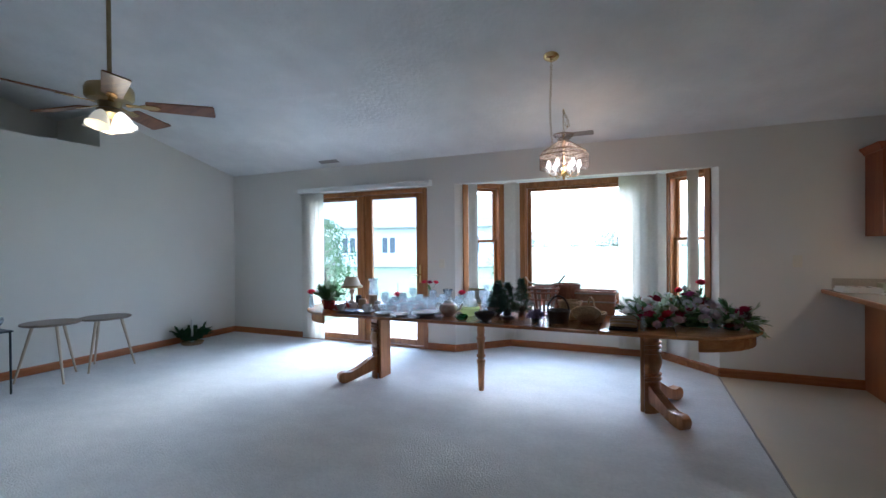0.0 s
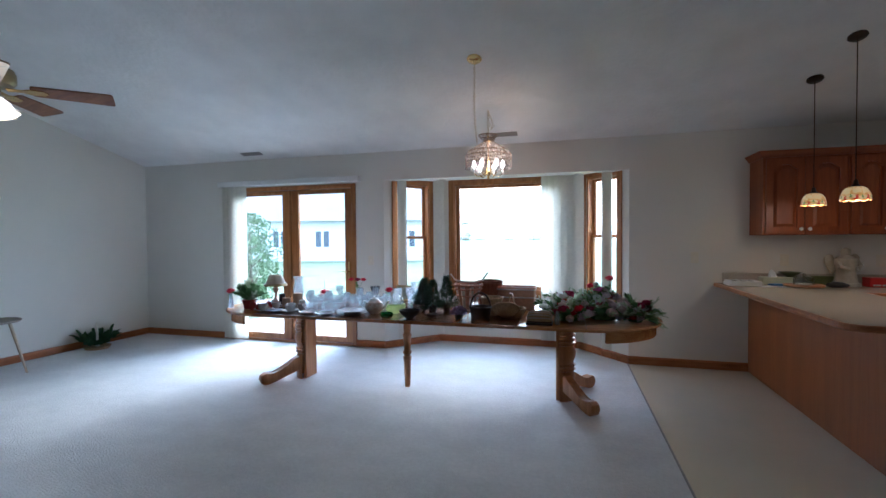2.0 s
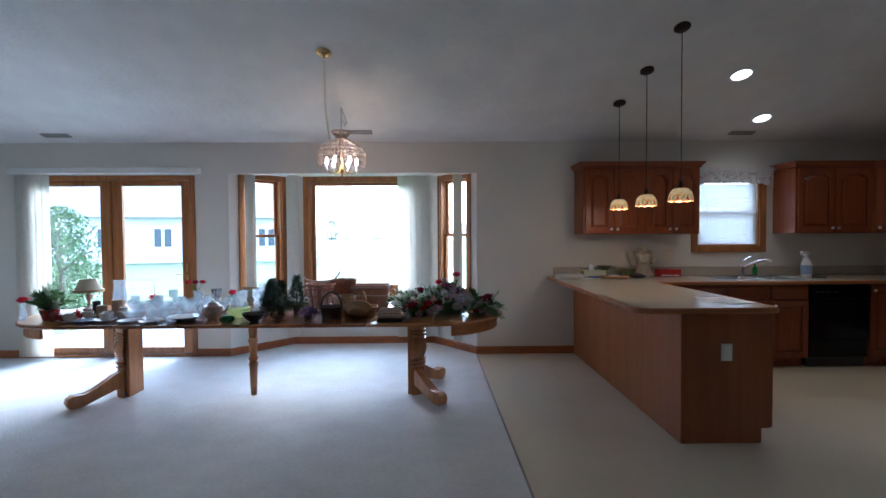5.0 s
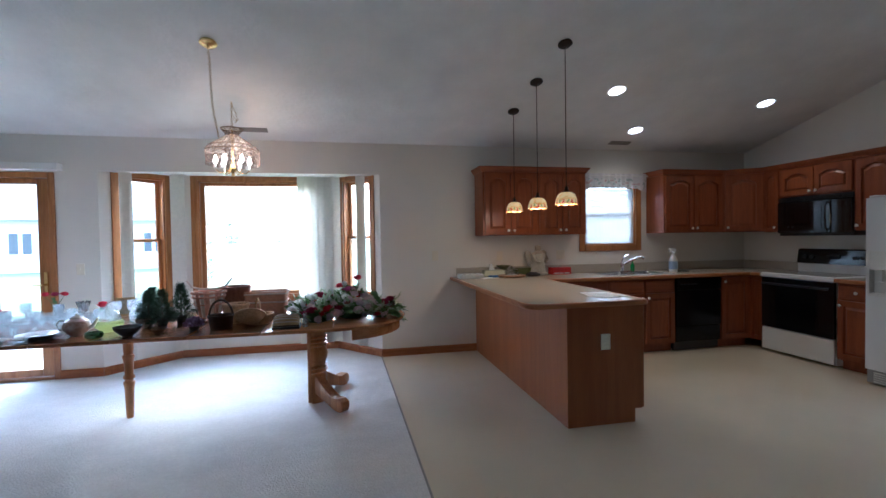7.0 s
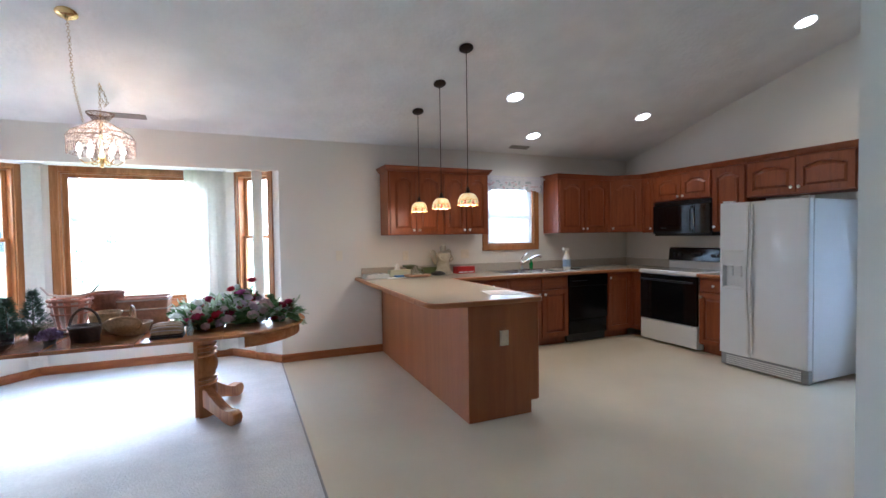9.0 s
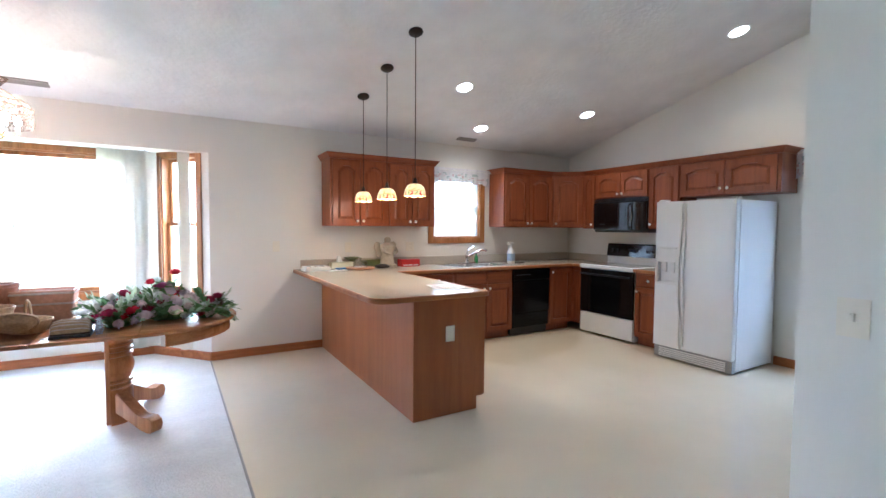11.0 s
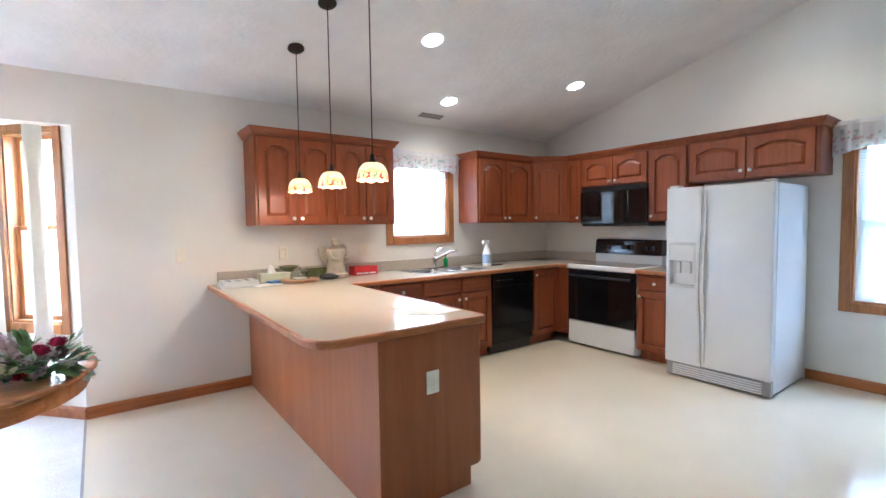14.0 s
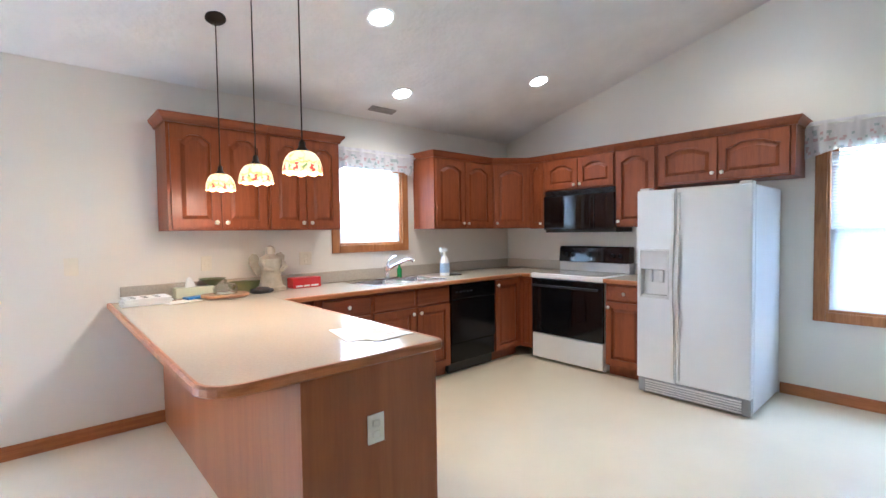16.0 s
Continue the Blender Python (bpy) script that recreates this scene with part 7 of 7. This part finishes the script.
for x, y, m in ((-2.16, 3.93, M_CHINABLUE), (-2.02, 3.96, M_CHINA), (-1.80, 3.92, M_CHINA), (-2.30, 3.95, M_CHINAFL), (-1.62, 3.90, M_CHINA)):
    vessel("china_saucer", x, y, SAUCER, m, "small china saucer on the dining table", "saucer", 0.003, 32)
for x, y, m in ((-2.02, 3.96, M_CHINA), (-2.30, 3.95, M_CHINAFL), (-2.10, 4.10, M_CHINA), (-2.28, 4.12, M_CHINA), (-1.98, 4.10, M_CHINAFL)):
    on = 0.0075 if y < 4.0 else 0.0
    th = thing("china_cup", (x, y, TZ + 0.001 + on), "small china cup with a loop handle", "cup", "glass and china")
    part("bowl", shell(bmesh.new(), CUP, 0.003, seg=24), m, th, smooth=True)
    part("handle", tube(bmesh.new(), [(0.040, 0, 0.045), (0.058, 0, 0.046), (0.064, 0, 0.032), (0.054, 0, 0.018), (0.038, 0, 0.02)], 0.003, 6), m, th, smooth=True)

# teapot
th = thing("teapot", (-1.21, 4.05, TZ + 0.001), "rounded white floral china teapot with lid", "teapot")
part("body", lathe(bmesh.new(), [(0.0005, 0.0), (0.04, 0.0), (0.045, 0.006), (0.075, 0.035), (0.085, 0.07), (0.072, 0.105), (0.042, 0.122), (0.0005, 0.123)], 32), M_CHINAFL, th, smooth=True)
lid = part("lid", lathe(bmesh.new(), [(0.044, 0.1235), (0.040, 0.132), (0.02, 0.142), (0.008, 0.146), (0.012, 0.156), (0.0005, 0.164)], 24), M_CHINA, th, smooth=True)
part("spout", tube(bmesh.new(), [(0.07, 0, 0.05), (0.105, 0, 0.065), (0.125, 0, 0.10), (0.14, 0, 0.118)], lambda k: 0.016 - 0.008 * k, 10), M_CHINA, th, smooth=True)
part("handle", tube(bmesh.new(), [(-0.068, 0, 0.105), (-0.105, 0, 0.115), (-0.128, 0, 0.08), (-0.11, 0, 0.045), (-0.078, 0, 0.04)], 0.007, 8), M_CHINA, th, smooth=True)
vessel("green_glass_dish", -1.01, 3.86, [(0.030, 0.0), (0.05, 0.012), (0.056, 0.035), (0.05, 0.05)], M_GREENGL, "small emerald green glass dish", "dish", seg=32, wave=cut)
vessel("lime_glass_bowl", -1.04, 4.13, [(0.04, 0.0), (0.05, 0.01), (0.088, 0.04), (0.095, 0.07), (0.085, 0.085)], M_LIMEGL, "lime tinted glass bowl under a dome", "bowl", 0.004)
th = solo("glass_dome", lathe(bmesh.new(), [(0.075, 0.0), (0.076, 0.02), (0.06, 0.06), (0.025, 0.085), (0.010, 0.095), (0.012, 0.11), (0.018, 0.12), (0.0005, 0.132)], 28), M_CRYSTAL, "clear glass dome lid with a knob over the lime bowl", "lid", smooth=True)
th.location = (-1.04, 4.13, TZ + 0.087)
th.visible_shadow = False
vessel("smoky_bowl", -0.82, 3.90, scaled(BOWL, 0.85), M_DARKPOT, "dark glazed bowl on the dining table", "bowl", 0.004)
vessel("smoky_bowl", -0.63, 3.93, scaled(BOWL, 0.5), M_DARKPOT, "small dark glazed bowl", "bowl", 0.004)
vessel("china_bowl", -0.84, 4.22, scaled(BOWL, 0.62, 0.9), M_CHINAFL, "small floral china bowl", "bowl", 0.004)
vessel("glass_vase", 0.385, 3.90, scaled(VASE, 0.6), M_CRYSTAL, "small clear glass vase", "vase")


def bud_vase(x, y, mes, label, glass=M_CRYSTAL, h=0.17, s=1.2):
    th = thing("bud_vase", (x, y, TZ + 0.001), label, "vase", "glass and china")
    v = part("vase", shell(bmesh.new(), scaled([(0.018, 0.0), (0.022, 0.02), (0.016, 0.07), (0.012, 0.10), (0.017, 0.12)], 1.2), 0.002, seg=20), glass, th, smooth=True)
    v.visible_shadow = False
    for i, me in enumerate(mes):
        dx = (i - (len(mes) - 1) / 2) * 0.07
        part("stem", tube(bmesh.new(), [(0, 0, 0.01), (dx * 0.4, 0, h * 0.7), (dx, 0.0, h)], 0.0018, 5), M_LEAF, th)
        put_part("blossom", me, th, (dx, 0, h), (8, 10 * dx, 40 * i), s)
    put_part("leaf_spray", ME_SPRAY, th, (0, 0, h * 0.6), (0, -50, 140), 0.4)


bud_vase(-2.74, 4.04, [ME_ROSE], "clear bud vase with a single red silk rose", h=0.15, s=1.0)
bud_vase(-1.74, 4.78, [ME_ROSE, ME_WINE, ME_ROSE], "white vase with red silk roses", M_CHINA, 0.22, 0.75)
bud_vase(-1.28, 4.56, [ME_ROSE], "small clear vase with one red silk rose", h=0.14, s=0.95)

# ivy pot, red jars, candles
th = thing("potted_ivy", (-2.54, 4.06, TZ + 0.001), "bushy green silk ivy in a dark red pot", "plant")
part("pot", shell(bmesh.new(), [(0.05, 0.0), (0.068, 0.07), (0.074, 0.085)], 0.005, seg=24), M_REDGL, th, smooth=True)
rr = random.Random(9)
for i in range(26):
    a = i * 137.5
    k = rr.random()
    put_part("leaf_spray", (ME_SPRAY, ME_BIG, ME_SPRAYL)[i % 3 if i % 4 else 0], th, (0.02 * math.cos(radians(a)), 0.02 * math.sin(radians(a)), 0.08), (rr.uniform(-20, 20), -15 - 65 * k, a), rr.uniform(0.65, 0.95))
for i in range(4):
    put_part("blossom", ME_WROSE, th, (-0.09 + 0.02 * i, -0.05 + 0.03 * i, 0.16 + 0.01 * i), (20, 0, 70 * i), 0.6)
for x, y, s in ((-2.44, 3.99, 1.0), (-2.32, 4.06, 0.9), (-2.37, 3.97, 0.7)):
    th = thing("candle_jar", (x, y, TZ + 0.001), "small glossy red lidded jar", "jar", "red jars")
    part("jar", lathe(bmesh.new(), scaled([(0.0005, 0.0), (0.03, 0.0), (0.038, 0.02), (0.038, 0.05), (0.030, 0.066), (0.0005, 0.067)], s), 20), M_REDGL, th, smooth=True)
    part("lid", lathe(bmesh.new(), scaled([(0.031, 0.0675), (0.028, 0.075), (0.006, 0.082), (0.009, 0.092), (0.0005, 0.097)], s), 20), M_REDGL, th, smooth=True)
for x, y, r, h, m in ((-2.25, 4.24, 0.04, 0.09, M_CANDLE), (-2.34, 4.30, 0.03, 0.12, M_DARKPOT), (-2.16, 4.30, 0.045, 0.13, M_CANDLE), (-2.08, 4.26, 0.03, 0.07, M_CANDLEW), (-2.20, 4.40, 0.04, 0.06, M_CANDLE)):
    th = thing("pillar_candle", (x, y, TZ + 0.001), "plain pillar candle on the dining table", "candle", "pillar candles")
    part("wax", lathe(bmesh.new(), [(0.0005, 0), (r, 0.0), (r, h - 0.004), (r - 0.005, h), (r * 0.6, h - 0.005), (0.0005, h - 0.006)], 20), m, th, smooth=True)
    part("wick", rod(bmesh.new(), (0, 0, h - 0.007), (0.002, 0, h + 0.006), 0.0012, None, 5), M_DARKPOT, th)
# small lamp
th = thing("table_lamp", (-2.62, 4.58, TZ + 0.001), "small table lamp with a cream shade and gilt band", "lamp")
part("base", lathe(bmesh.new(), [(0.0005, 0), (0.05, 0.0), (0.05, 0.012), (0.016, 0.03), (0.012, 0.08), (0.03, 0.12), (0.03, 0.14), (0.010, 0.16), (0.008, 0.20), (0.0005, 0.20)], 20), M_CHINAFL, th, smooth=True)
sh = part("shade", shell(bmesh.new(), [(0.105, 0.19), (0.065, 0.285)], 0.002, seg=28), M_CREAM, th, smooth=True)
part("band", lathe(bmesh.new(), [(0.118, 0.165), (0.121, 0.167), (0.119, 0.19), (0.108, 0.192), (0.118, 0.165)], 28, caps=False), M_GILT, sh, smooth=True)
# hurricane lamp
th = thing("hurricane_lamp", (-2.32, 4.56, TZ + 0.001), "clear glass hurricane lamp filled with pink potpourri", "candle lamp")
part("foot", lathe(bmesh.new(), [(0.0005, 0), (0.05, 0.0), (0.048, 0.008), (0.015, 0.02), (0.015, 0.035), (0.04, 0.045), (0.0005, 0.046)], 24), M_CHROME, th, smooth=True)
g = part("chimney", shell(bmesh.new(), [(0.042, 0.047), (0.056, 0.10), (0.055, 0.15), (0.042, 0.21), (0.045, 0.245), (0.056, 0.275)], 0.003, seg=28), M_CRYSTAL, th, smooth=True)
g.visible_shadow = False
part("potpourri", lathe(bmesh.new(), [(0.0005, 0.051), (0.038, 0.051), (0.049, 0.09), (0.03, 0.098), (0.0005, 0.10)], 20, wave=lambda a, z: 1 - 0.05 * abs(math.sin(a * 7))), M_PINK, th, smooth=True)
# red poinsettia with a spire
th = thing("poinsettia", (-2.15, 4.80, TZ + 0.001), "red silk poinsettia in a low white dish", "artificial flower")
part("dish", shell(bmesh.new(), scaled(BOWL, 0.7), 0.003, seg=24), M_CHINA, th, smooth=True)
bm = bmesh.new()
for i in range(16):
    m = Matrix.Translation((0, 0, 0.06)) @ Matrix.Rotation(i * 2.4, 4, "Z") @ Matrix.Rotation(radians(-15 - 3 * i), 4, "Y")
    leaf_blade(bm, m, 0.10 - 0.002 * i, 0.025)
part("bracts", bm, M_ROSE, th, smooth=True)
part("spire", rod(bmesh.new(), (0, 0, 0.06), (0, 0, 0.22), 0.004, 0.0015, 6), M_WINE, th)
# utensil crock, card, picture frame, dark bird
th = thing("utensil_crock", (-1.52, 4.76, TZ + 0.001), "white crock holding dark feathery stalks", "crock")
part("crock", shell(bmesh.new(), [(0.035, 0.0), (0.038, 0.08)], 0.004, seg=20), M_CHINA, th, smooth=True)
for i in range(9):
    a = i * 0.7
    bm = bmesh.new()
    tube(bm, [(0.012 * math.cos(a), 0.012 * math.sin(a), 0.01), (0.03 * math.cos(a), 0.03 * math.sin(a), 0.10), (0.045 * math.cos(a), 0.045 * math.sin(a), 0.165)], lambda k: 0.004 + 0.006 * k * k, 6)
    part("stalk", bm, M_DARKPOT, th, smooth=True)
th = thing("place_card", (-1.38, 4.80, TZ + 0.001), "plain white folded card standing upright", "card")
part("sheet", boxed(-0.05, 0.05, -0.001, 0.001, 0, 0.14, m=Matrix.Rotation(radians(-10), 4, "X")), M_PAPER, th)
part("sheet", boxed(-0.05, 0.05, -0.001, 0.001, 0, 0.138, m=Matrix.Translation((0, 0.049, 0)) @ Matrix.Rotation(radians(10), 4, "X")), M_PAPER, th)
th = thing("picture_frame", (-1.24, 4.88, TZ + 0.002), "small gilt picture frame leaning back on its strut", "picture frame")
tm = Matrix.Rotation(radians(-12), 4, "X")
bm = bmesh.new()
for a in ((-0.10, 0.10, 0.0, 0.022), (-0.10, 0.10, 0.148, 0.17), (-0.10, -0.078, 0.0225, 0.1475), (0.078, 0.10, 0.0225, 0.1475)):
    box(bm, a[0], a[1], -0.009, 0.009, a[2], a[3], 0.003, 1, tm)
part("frame", bm, M_GILT, th)
part("picture", boxed(-0.0775, 0.0775, -0.002, 0.002, 0.0225, 0.1475, m=tm), mat("faded_print", (0.42, 0.40, 0.30), 0.6, vary=0.2, scale=25, second=(0.18, 0.2, 0.14)), th)
part("strut", rod(bmesh.new(), (0, 0.075, 0.0), tm @ Vector((0, 0.01, 0.12)), 0.004), M_GILT, th)

# ---- floor wreath with candle, box on the metal table ----
M_IVY = cloth("dark_ivy_leaf", (0.05, 0.12, 0.045), 0.3, 0.2)
ME_IVY = spray_mesh("leaf_spray", M_IVY, 13, 0.055, 0.017, 0.17, 21)
ME_IVYB = spray_mesh("leaf_spray", M_IVY, 8, 0.065, 0.026, 0.14, 22, 55)
th = thing("floor_centrepiece", (-5.42, 4.72, 0.001), "green leafy centrepiece with a white taper candle in a low basket", "centrepiece")
part("tray", shell(bmesh.new(), [(0.13, 0.0), (0.15, 0.035)], 0.006, seg=28), M_WICKER, th, smooth=True)
for i in range(34):
    a = i * 137.5
    k = rr.random()
    put_part("leaf_spray", (ME_IVY, ME_IVYB, ME_IVY)[i % 3], th, (0.06 * math.cos(radians(a)), 0.10 * math.sin(radians(a)), 0.05), (rr.uniform(-30, 30), -14 - 52 * k, a), rr.uniform(0.7, 1.25))
part("candle", lathe(bmesh.new(), [(0.0005, 0.03), (0.022, 0.03), (0.024, 0.05), (0.014, 0.06), (0.013, 0.33), (0.004, 0.345), (0.0005, 0.35)], 14), M_CANDLEW, th, "white taper candle", True)
M_PLASTIC = cloth("clear_plastic_wrap", (0.62, 0.60, 0.62), 0.5)
th = thing("wrapped_bundle", (-5.25, 2.28, 0.596), "grey patterned cushion wrapped in clear plastic", "cushion")
bm = bmesh.new()
bmesh.ops.create_icosphere(bm, subdivisions=4, radius=1.0)
for v in bm.verts:
    k = 1 + 0.10 * noise.noise(v.co * 3) + 0.05 * noise.noise(v.co * 8)
    v.co = Vector((v.co.x * 0.20 * k, v.co.y * 0.20 * k, max(-0.085, v.co.z * 0.10 * k) + 0.086))
part("wrap", bm, M_PLASTIC, th, smooth=True)
vb = vessel("glass_tumbler", -5.07, 2.50, scaled(GOBLET, 0.8), M_CRYSTAL, "small clear glass candlestick on the dark metal table", "candlestick", z=0.595 - TZ)

# ---- wares on the peninsula and counter ----
C1 = CT + 0.0015
th = thing("magazine_stack", (2.10, 5.42, C1), "stack of printed leaflets and magazines", "magazines")
for i in range(5):
    part("magazine", boxed(-0.135 + 0.004 * i, 0.135 + 0.006 * (i % 3), -0.10, 0.10 + 0.004 * i, 0.009 * i, 0.009 * i + 0.008, m=Matrix.Rotation(radians(3 * (i % 3) - 2), 4, "Z")), M_PAPER, th)
for i in range(3):
    for j in range(2):
        bm = bmesh.new()
        lathe(bm, [(0.0005, 0.0451), (0.020, 0.0451), (0.018, 0.0455), (0.0005, 0.0455)], 10, (-0.07 + i * 0.07, -0.04 + j * 0.075, 0), wave=lambda a, z: 1 + 0.35 * math.sin(3 * a))
        part("printed_picture", bm, M_INK, th)
th = thing("loose_leaflet", (2.30, 5.33, C1), "single printed leaflet lying on the counter", "leaflet")
part("sheet", boxed(-0.11, 0.11, -0.075, 0.075, 0, 0.002, m=Matrix.Rotation(radians(14), 4, "Z")), M_PAPER, th)
M_LIME = mat("pale_green_card", (0.64, 0.66, 0.49), 0.5, vary=0.06)
M_BLUE = mat("blue_folder", (0.03, 0.17, 0.50), 0.35, vary=0.08)
M_REDBOX = mat("red_box", (0.52, 0.02, 0.02), 0.4, vary=0.06)
M_WOODSLAB = wood("slab_wood", (0.28, 0.13, 0.06), (0.48, 0.26, 0.13), "X", rough=0.4)
th = thing("tissue_box", (2.43, 5.545, C1), "pale green tissue box with a tissue pulled up", "tissue box")
part("box", boxed(-0.13, 0.13, -0.055, 0.055, 0, 0.075, 0.004, 2), M_LIME, th)
bm = bmesh.new()
lathe(bm, [(0.035, 0.0752), (0.028, 0.10), (0.016, 0.135), (0.0005, 0.15)], 24, (-0.03, 0, 0), wave=lambda a, z: 1 + 0.25 * math.sin(a * 3 + z * 30))
part("tissue", bm, M_PAPER, th, smooth=True)
th = thing("blue_folder", (2.42, 5.43, C1), "bright blue folded cloth", "folder")
part("cloth", boxed(-0.085, 0.085, -0.04, 0.04, 0, 0.018, 0.006, 2, Matrix.Rotation(radians(18), 4, "Z")), M_BLUE, th)
th = thing("wooden_trivet", (2.60, 5.38, C1), "round wooden slab trivet with bark edge", "trivet")
part("slab", lathe(bmesh.new(), [(0.0005, 0), (0.15, 0.0), (0.165, 0.008), (0.16, 0.022), (0.0005, 0.023)], 40, wave=lambda a, z: 1 + 0.02 * math.sin(a * 5) + 0.012 * math.sin(a * 13)), M_WOODSLAB, th, smooth=True)
th = thing("glass_cloche", (2.60, 5.38, C1 + 0.0235), "low clear glass cloche with a knob on the trivet", "cloche")
g = part("dome", lathe(bmesh.new(), [(0.082, 0.0), (0.084, 0.04), (0.07, 0.066), (0.03, 0.08), (0.008, 0.084), (0.014, 0.10), (0.0005, 0.108)], 30), M_CLOCHE, th, smooth=True)
g.visible_shadow = False
part("cloth", boxed(-0.05, 0.05, -0.05, 0.05, 0.0003, 0.006, 0.002), M_CANDLEW, th)
M_OLIVE = mat("olive_glaze", (0.16, 0.19, 0.07), 0.3, vary=0.12, scale=14, coat=0.3)
th = thing("olive_dish", (2.56, 5.56, C1 + 0.0), "olive green glazed pedestal dish", "dish")
part("dish", shell(bmesh.new(), [(0.045, 0.0), (0.02, 0.02), (0.018, 0.07), (0.06, 0.10), (0.095, 0.125)], 0.005, seg=30), M_OLIVE, th, smooth=True)
th = thing("olive_bottle", (2.80, 5.565, C1), "long olive green glazed leaf dish", "dish")
bm = bmesh.new()
shell(bm, [(0.05, 0.0), (0.085, 0.04), (0.10, 0.085)], 0.006, seg=36, m=Matrix.Diagonal((1.35, 0.62, 1, 1)), wave=lambda a, z: 1 + 0.05 * math.sin(a * 8))
part("dish", bm, M_OLIVE, th, smooth=True)
# cast-stone statue, one plain shape
bm = bmesh.new()
lathe(bm, [(0.0005, 0.0), (0.105, 0.0), (0.105, 0.025), (0.085, 0.035), (0.075, 0.10), (0.07, 0.15), (0.085, 0.20), (0.08, 0.235), (0.04, 0.26), (0.032, 0.27), (0.036, 0.295), (0.030, 0.32), (0.0005, 0.332)], 26, wave=lambda a, z: 1 + 0.06 * math.sin(a * 6 + z * 18))
for sx in (-1, 1):
    m = Matrix.Translation((0.07 * sx, 0.045, 0.10)) @ Matrix.Rotation(radians(16 * sx), 4, "Y") @ Matrix.Diagonal((1, 0.38, 1, 1))
    lathe(bm, [(0.0005, 0.0), (0.022, 0.02), (0.040, 0.08), (0.046, 0.125), (0.036, 0.165), (0.0005, 0.185)], 16, m=m, wave=lambda a, z: 1 + 0.06 * math.sin(a * 5 + z * 60))
    tube(bm, [(0.075 * sx, -0.02, 0.22), (0.088 * sx, -0.06, 0.17), (0.03 * sx, -0.095, 0.15)], lambda k: 0.022 - 0.006 * k, 8)
o = solo("garden_statue", bm, M_STONE, "weathered cast-stone winged garden statue on the counter", "statue", smooth=True)
o.location = (2.985, 5.50, C1)
o.scale = (1.1, 1.0, 1.10)
o.rotation_euler = (0, 0, radians(14))
th = thing("dark_mitt", (2.86, 5.36, C1), "small crumpled dark cloth", "cloth")
bm = bmesh.new()
bmesh.ops.create_icosphere(bm, subdivisions=3, radius=1.0)
for v in bm.verts:
    k = 1 + 0.25 * noise.noise(v.co * 2.4)
    v.co = Vector((v.co.x * 0.085 * k, v.co.y * 0.04 * k, max(-0.02, v.co.z * 0.03 * k) + 0.0205))
part("cloth", bm, M_DARKPOT, th, smooth=True)
th = thing("red_box", (3.27, 5.50, C1), "flat red cardboard box with white lettering bars", "box")
part("box", boxed(-0.125, 0.125, -0.06, 0.06, 0, 0.085, 0.003), M_REDBOX, th)
bm = bmesh.new()
for a, b in ((-0.10, -0.04), (-0.03, 0.02), (0.035, 0.10)):
    box(bm, a, b, -0.0615, -0.0602, 0.010, 0.024)
part("lettering_bar", bm, M_PAPER, th)
th = thing("spray_bottle", (4.73, 5.32, C1), "translucent spray bottle with white trigger", "spray bottle")
th.scale = (1.12, 1.12, 1.1)
part("bottle", lathe(bmesh.new(), [(0.0005, 0), (0.042, 0.0), (0.045, 0.01), (0.045, 0.13), (0.030, 0.17), (0.016, 0.19), (0.016, 0.205), (0.0005, 0.205)], 24), M_WHITEPL, th, "translucent white bottle", True)
part("label", lathe(bmesh.new(), [(0.0452, 0.03), (0.0462, 0.03), (0.0462, 0.12), (0.0452, 0.12), (0.0452, 0.03)], 24, caps=False), mat("pale_blue_label", (0.34, 0.45, 0.64), 0.4, vary=0.1, scale=40), th, "pale blue label")
bm = bmesh.new()
rod(bm, (0, 0, 0.205), (0, 0, 0.228), 0.018)
box(bm, -0.055, 0.03, -0.013, 0.013, 0.228, 0.262, 0.006, 2)
tube(bm, [(-0.03, 0, 0.23), (-0.045, 0, 0.205), (-0.035, 0, 0.18)], 0.005, 6)
part("trigger", bm, M_WHITEPL, th, smooth=True)
th = thing("soap_bottle", (4.30, 5.53, C1 + 0.004), "small green dish soap bottle", "bottle")
part("bottle", lathe(bmesh.new(), [(0.0005, 0), (0.024, 0.0), (0.026, 0.08), (0.012, 0.10), (0.010, 0.125), (0.0005, 0.126)], 18), mat("green_soap", (0.03, 0.25, 0.06), 0.2, vary=0.1), th, smooth=True)
th = thing("dish_cloth", (4.84, 5.30, C1), "dark folded dish cloth", "cloth")
part("cloth", boxed(-0.075, 0.075, -0.04, 0.04, 0, 0.014, 0.005, 2, Matrix.Rotation(radians(-14), 4, "Z")), M_DARKPOT, th)
for x, y, a, w in ((2.66, 3.60, -12, 0.21), (2.71, 3.55, 6, 0.21)):
    th = thing("paper_sheet", (x, y, C1 + (0.0012 if a > 0 else 0)), "white printed paper sheet on the worktop", "paper", "loose papers")
    part("sheet", boxed(-w / 2, w / 2, -0.14, 0.14, 0, 0.001, m=Matrix.Rotation(radians(a), 4, "Z")), M_PAPER, th)
    bm = bmesh.new()
    for i in range(9):
        box(bm, -0.08, 0.03 + 0.05 * ((i * 7) % 3) / 2, 0.10 - i * 0.024, 0.104 - i * 0.024, 0.00105, 0.0013, m=Matrix.Rotation(radians(a), 4, "Z"))
    part("text_line", bm, mat("grey_print", (0.45, 0.45, 0.46), 0.7), th)
